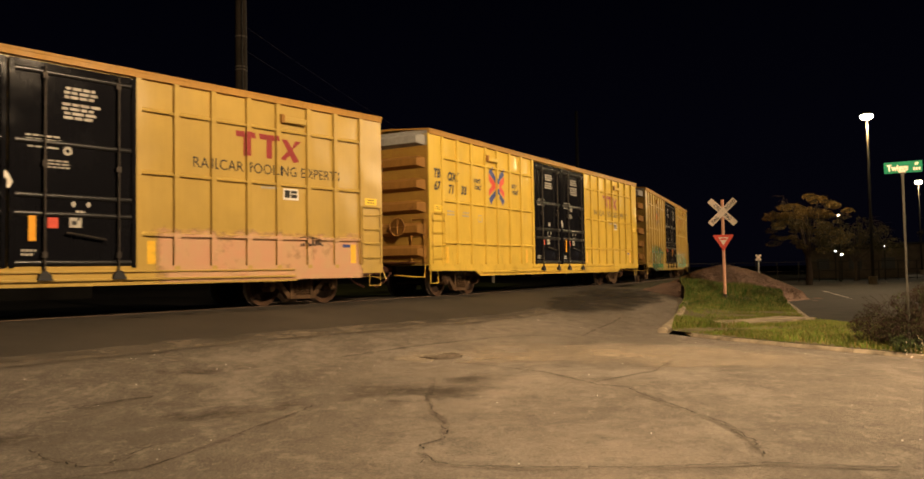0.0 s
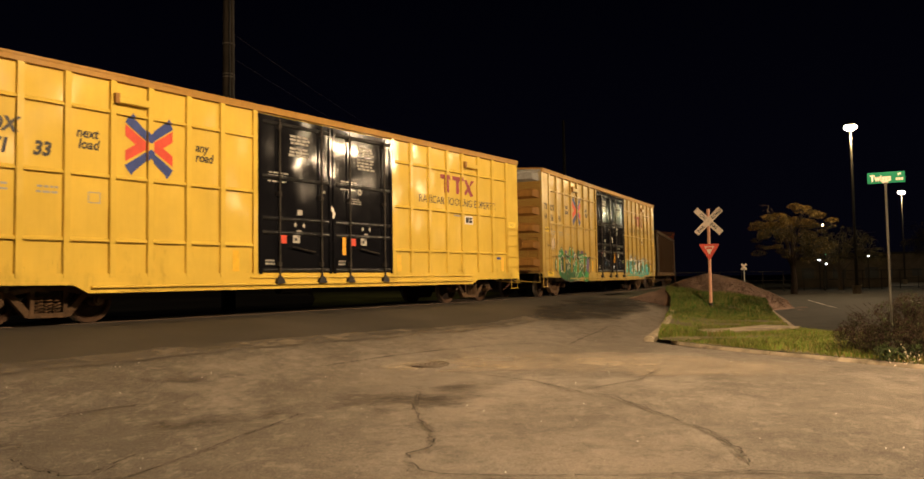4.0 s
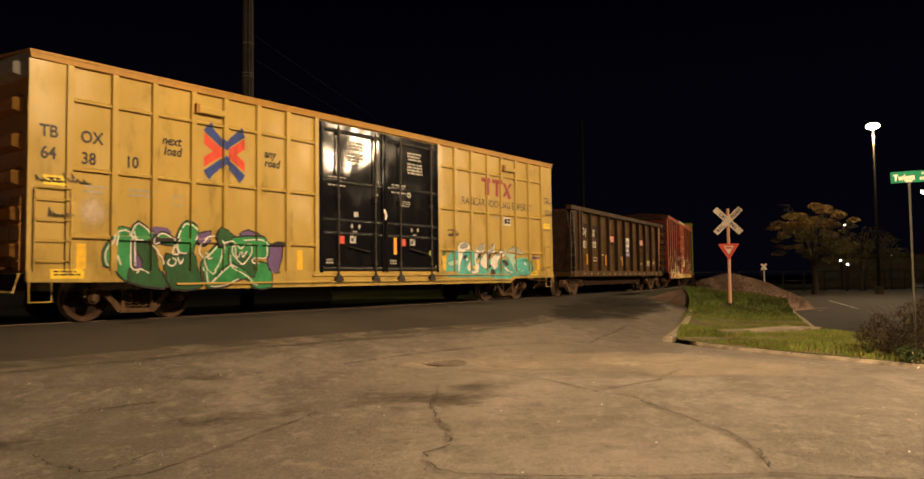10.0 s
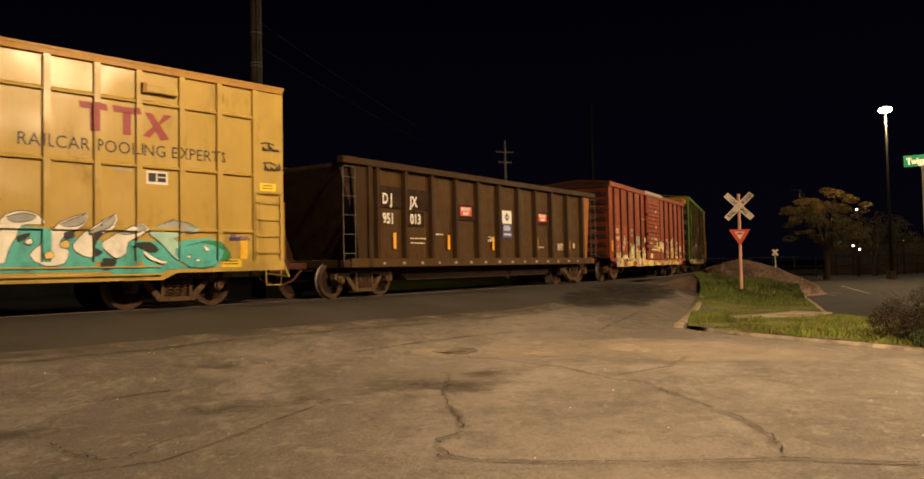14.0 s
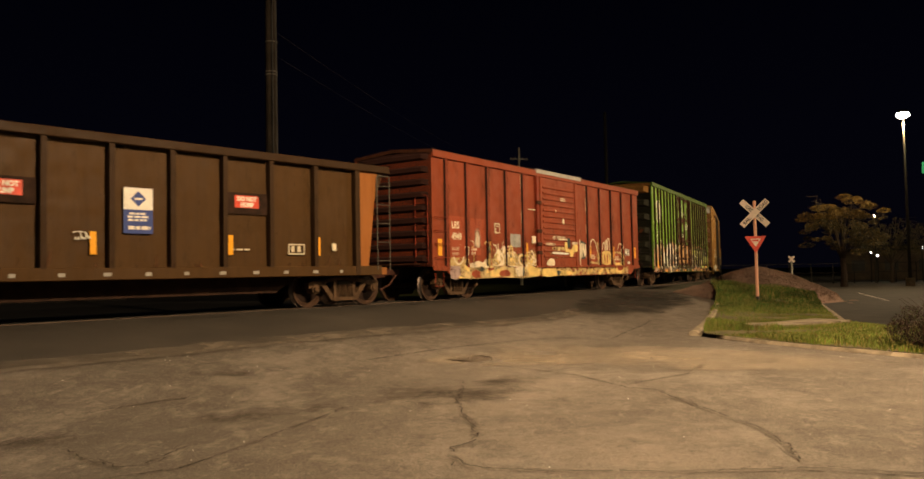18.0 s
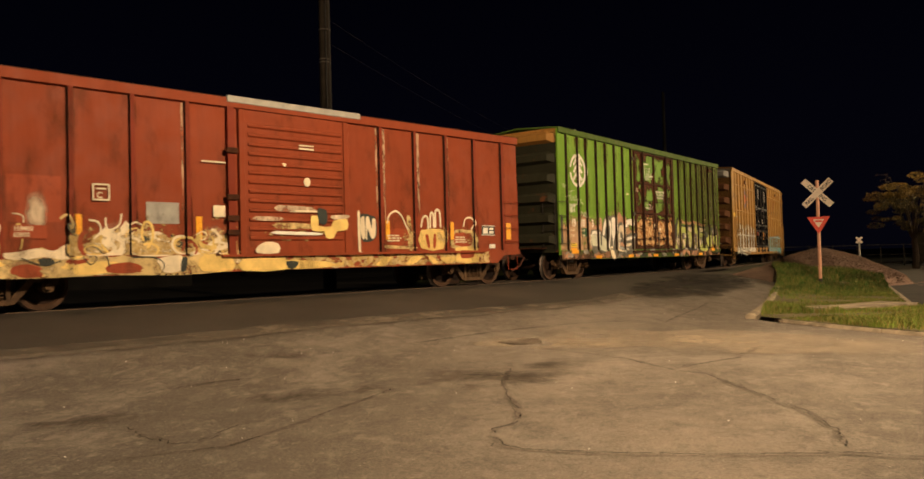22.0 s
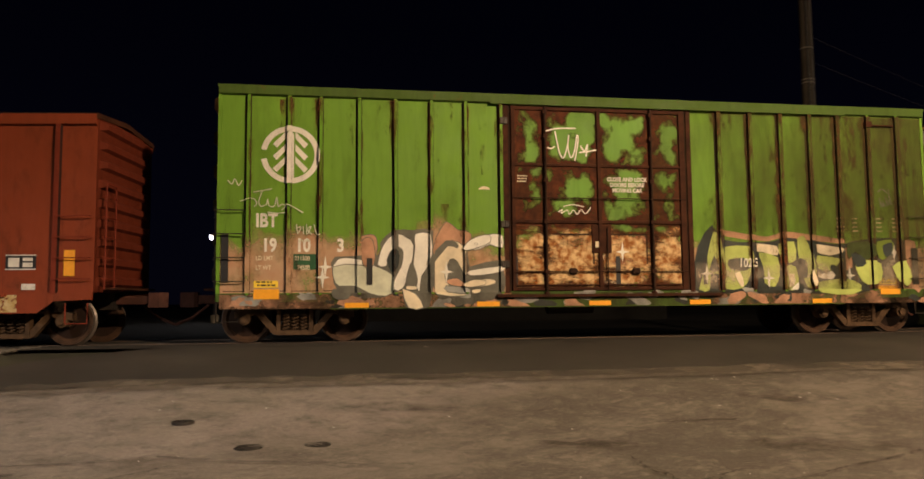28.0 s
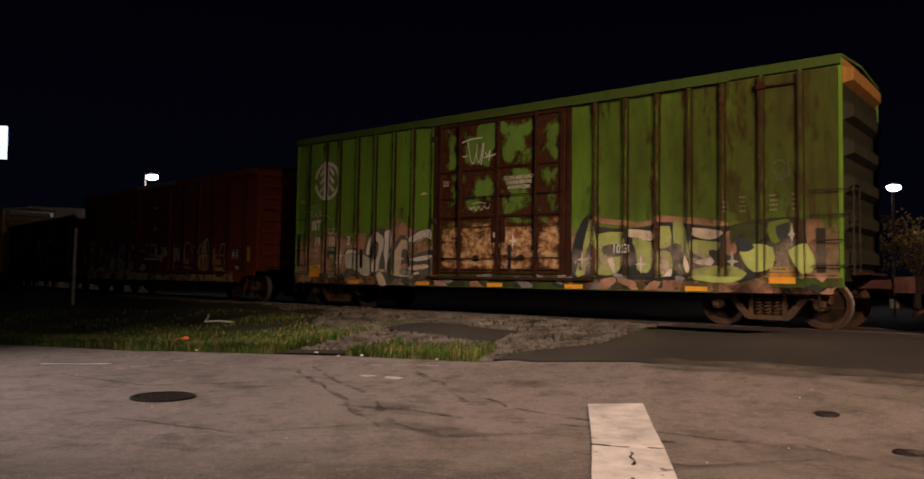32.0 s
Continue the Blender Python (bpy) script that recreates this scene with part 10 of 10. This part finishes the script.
def bush():
    rnd = random.Random(33)
    ob = thing("bush", "low reddish-brown twiggy bush at the kerb", "bush", at=pose(7.25, 12.75, ground_z(7.25, 12.75)))
    bm = bmesh.new()
    for k in range(150):
        a, r = rnd.uniform(0, math.tau), rnd.uniform(0.2, 1.2)
        tube(bm, [(0.2 * math.cos(a), 0.2 * math.sin(a), 0), (r * 0.6 * math.cos(a), r * 0.6 * math.sin(a), 0.5), (r * math.cos(a + 0.2), r * math.sin(a + 0.2), rnd.uniform(0.4, 1.1) - 0.25 * (r / 1.2) ** 2)], 0.008, 4, 0.003)
    tagged(part("brushwood", bm, M["bark"], ob), kind="stuff")
    cs = []
    while len(cs) < 130:
        x, y, z = rnd.uniform(-1.15, 1.25), rnd.uniform(-1.0, 1.1), rnd.uniform(0.08, 0.95)
        if math.hypot(x, y) < 1.15 and z < 0.98 - 0.42 * math.hypot(x, y) ** 2:
            cs.append(((x, y, z), rnd.uniform(0.12, 0.24), 0))
    leaf_cloud("foliage", cs, 42000, 0.016, [M["bush"], M["bush_green"]], "", "", ob, 34)
    cs = [((rnd.uniform(-1.1, 0.9), rnd.uniform(-1.25, -0.7), rnd.uniform(0.03, 0.22)), 0.15, 1) for _ in range(18)]
    leaf_cloud("low_foliage", cs, 2400, 0.026, [M["bush_green"], M["bush_green"]], "", "", ob, 35)
    cs = [((rnd.uniform(-1.1, 0.6), rnd.uniform(-1.3, -0.9), rnd.uniform(0.04, 0.3)), 0.13, 1) for _ in range(10)]
    leaf_cloud("flowers", cs, 150, 0.02, [M["sign_white"], M["sign_white"]], "small white flowers", "", ob, 36)


bush()

# ---------- far side of the lot ----------


def far_building(x, y, z, w, d, h, facing, label, windows=3, mat="wall"):
    ob = thing("far_building", label, "building", at=pose(x, y, z, 0, 0, facing))
    bm = bmesh.new()
    box(bm, -w / 2, w / 2, -d / 2, d / 2, -0.3, h)
    part("wall", bm, M[mat], ob)
    bm = bmesh.new()
    box(bm, -w / 2 - 0.3, w / 2 + 0.3, -d / 2 - 0.3, d / 2 + 0.3, h, h + 0.3, bev=0.04)
    part("roof", bm, M["dark_steel"], ob)
    for k in range(windows):
        u = -w / 2 + w * (k + 0.5) / windows
        bm = bmesh.new()
        box(bm, u - 0.6, u + 0.6, -d / 2 - 0.05, -d / 2 + 0.02, 0.9, 2.0)
        part("window", bm, M["black"], ob)
    return ob


far_building(39.5, 83.0, -0.65, 9.0, 5.0, 2.9, -24, "low dim building at the end of the lot")
far_building(70.0, 118.0, -0.65, 30.0, 8.0, 4.2, -28, "long dim building in the distance", 8)
far_building(-66.5, -27.5, -0.6, 14.0, 8.0, 3.6, -68, "dim shed beyond the tracks")
far_building(-40.0, 48.0, -0.6, 26.0, 10.0, 5.0, 40, "dark warehouse beyond the track", 4, "dark_wall")


def canopy():
    ob = thing("canopy", "pale flat canopy roof on posts beyond the track", "canopy", at=pose(-65.3, -26.3, -0.6, 0, 0, 20))
    bm = bmesh.new()
    box(bm, -2.0, 2.0, -2.4, 2.4, 5.7, 6.6, bev=0.03)
    part("roof", bm, M["wall"], ob)
    for sx in (-1.6, 1.6):
        for sy in (-2, 2):
            bm = bmesh.new()
            tube(bm, [(sx, sy, -0.3), (sx, sy, 5.7)], 0.12, 8)
            part("post", bm, M["steel"], ob)


canopy()


def billboard():
    ob = thing("billboard", "lit white and blue billboard on a steel post", "billboard", at=pose(-81.2, -41.7, -0.6, 0, 0, 112))
    bm = bmesh.new()
    tube(bm, [(0, 0.3, -0.3), (0, 0.3, 12.8)], 0.35, 10)
    part("post", bm, M["dark_steel"], ob)
    bm = bmesh.new()
    box(bm, -3.0, 3.0, -0.1, 0.1, 12.9, 16.3, bev=0.03)
    p = part("panel", bm, M["board"], ob)
    bm = bmesh.new()
    for k, w in enumerate((1.6, 2.4)):
        box(bm, -w, w, -0.112, -0.105, 15.0 - k * 1.3, 15.5 - k * 1.3)
    part("lettering_bar", bm, M["board_ink"], p)
    bm = bmesh.new()
    box(bm, -3.2, 3.2, -0.9, -0.2, 12.7, 12.8)
    part("catwalk", bm, M["steel"], ob)


billboard()


def fence():
    """A dark chain-link boundary: posts, rails and slats."""
    ob = thing("fence", "dark low fence along the end of the lot", "fence", at=pose(0, 0, -0.65))
    a, b = Vector((16.5, 62.0, 0)), Vector((60.0, 76.0, 0))
    n = 22
    bm = bmesh.new()
    tube(bm, [(0, 0, -0.2), (0, 0, 1.7)], 0.04, 6)
    me = mesh_of("post", bm, M["dark_steel"])
    for k in range(n + 1):
        p = a.lerp(b, k / n)
        again("post", me, ob, p.x, p.y, 0)
    for z in (0.15, 0.9, 1.65):
        bm = bmesh.new()
        tube(bm, [(a.x, a.y, z), (b.x, b.y, z)], 0.025, 5)
        part("rail", bm, M["dark_steel"], ob)


fence()


def lamp_dots():
    """Small lights far beyond the lot: lamp heads on thin posts."""
    for x, y, z, m, r in ((47.0, 104.0, 2.2, "lamp_white", 0.16), (50.1, 109.0, 3.1, "lamp_green", 0.22), (48.6, 105.6, 1.7, "lamp_white", 0.14), (44.0, 96.0, 6.4, "lamp_warm", 0.10), (60.5, 98.0, 2.4, "lamp_white", 0.12),
                          (64.0, 99.0, 1.6, "lamp_white", 0.12), (66.5, 98.5, 2.8, "lamp_white", 0.14), (62.5, 99.5, 0.8, "lamp_white", 0.10), (-36.6, 24.9, 5.9, "lamp_white", 0.10), (-46.3, 27.9, 3.9, "lamp_white", 0.16), (53.5, 104.0, 2.6, "lamp_white", 0.12)):
        r *= 0.6
        if x > 0:
            x, y, z = x * 0.66, y * 0.66, 0.77 + (z - 0.77) * 0.66 + 0.25
        ob = thing("distant_lamp", "small bright lamp far off on a thin post", "lamp post", "distant lamps", at=pose(x, y, -0.65))
        bm = bmesh.new()
        tube(bm, [(0, 0, -0.2), (0, 0, z + 0.65)], 0.05, 6)
        part("post", bm, M["dark_steel"], ob)
        bm = bmesh.new()
        bmesh.ops.create_icosphere(bm, subdivisions=2, radius=r)
        for v in bm.verts:
            v.co.z = v.co.z * 0.7 + z + 0.65
        part("lens", bm, M[m], ob)


lamp_dots()

# ---------- litter on the verge ----------


def litter():
    ob = thing("bent_wire", "bent white wire lying in the weeds", "litter")
    bm = bmesh.new()
    pts = [(-20.6, -4.75, -0.16), (-19.9, -4.6, -0.20), (-19.35, -4.55, -0.27), (-19.2, -4.2, -0.24), (-19.1, -3.85, -0.26)]
    tube(bm, pts, 0.022, 6)
    part("wire", bm, M["chalk"], ob)
    ob = thing("marker_post", "leaning bare wooden marker post in the verge", "post", at=pose(-28.2, -11.0, -0.45, 0, -9, 20))
    bm = bmesh.new()
    box(bm, -0.07, 0.07, -0.05, 0.05, -0.3, 2.9, bev=0.01)
    part("stake", bm, M["stake"], ob)
    z = ground_z(-15.98, -4.3)
    ob = thing("traffic_cone", "crushed orange traffic cone lying on the road edge", "traffic cone", at=pose(-15.95, -4.3, z + 0.10, 90, 0, 60))
    bm = bmesh.new()
    tube(bm, [(0, 0, -0.25), (0, 0, 0.25)], 0.11, 12, 0.03)
    part("cone", bm, M["orange_litter"], ob)
    rnd = random.Random(44)
    for k in range(7):
        f = rnd.random()
        x, y = -12.6 - 3.4 * f + rnd.uniform(-0.6, 0.3), 1.0 - 6.0 * f
        bm = bmesh.new()
        bmesh.ops.create_icosphere(bm, subdivisions=1, radius=rnd.uniform(0.015, 0.035))
        for v in bm.verts:
            v.co = Vector((v.co.x * 1.6, v.co.y, v.co.z * 0.5)) * rnd.uniform(0.8, 1.2)
        p = part("paper_scrap", bm, M["chalk"])
        p.matrix_basis = pose(x, y, ground_z(x, y) + 0.03, 0, 0, rnd.uniform(0, 180))
        tagged(p, "crumpled pale scrap of paper in the grass", "litter", "paper scraps")
    bm = bmesh.new()
    ring = jagged(SPILL + SPILL[:1], 0.15, 0.05, rnd)[:-1]
    top = [bm.verts.new((px, py, verge_top(px, py) + 0.03)) for px, py in ring]
    mid = bm.verts.new((-15.6, 0.9, verge_top(-15.6, 0.9) + 0.16))
    for p, q in zip(top, top[1:] + top[:1]):
        bm.faces.new((p, q, mid)).smooth = True
    bmesh.ops.recalc_face_normals(bm, faces=bm.faces[:])
    if sum(f.normal.z for f in bm.faces) < 0:
        bmesh.ops.reverse_faces(bm, faces=bm.faces[:])
    part("spilled_asphalt", bm, M["apron"], verge)


litter()

# ---------- what moves ----------
TRAIN = [(first_car, -41.11, 7.05), (car_b, -20.556, 7.05), (car_c, 0.0, 7.05), (car_d, 18.54, 6.5), (car_e, 35.306, 6.1), (car_f, 52.641, 7.0), (car_g, 71.43, 7.05), (car_h, 92.0, 7.05), (car_i, 112.6, 7.05)]
COEF = [8.4642, -37.7383, 52.1692, -29.846, -2.8675, -98.8216, 43.6664]


def travel(t):
    v = 0.0
    for c in COEF:
        v = v * t / 32 + c
    return v


def car_pose(s, half):
    ax, ay, _ = on_track(s - half)
    bx, by, _ = on_track(s + half)
    return pose((ax + bx) / 2, (ay + by) / 2, 0, 0, 0, math.degrees(math.atan2(by - ay, bx - ax)))


def motions():
    for car, s0, half in TRAIN:
        walk(car, [(t / 2, car_pose(s0 + travel(t / 2), half)) for t in range(65)])
        for t in [o for o in car.children if o.name.startswith("truck")]:
            for w in [o for o in t.children if o.name.startswith("wheelset")]:
                x = w.matrix_basis.translation.x
                walk(w, [(k * 4 / 30, pose(x, 0, 0, 0, math.degrees((travel(k * 4 / 30) - travel(0)) / 0.457), 0)) for k in range(241)])


motions()
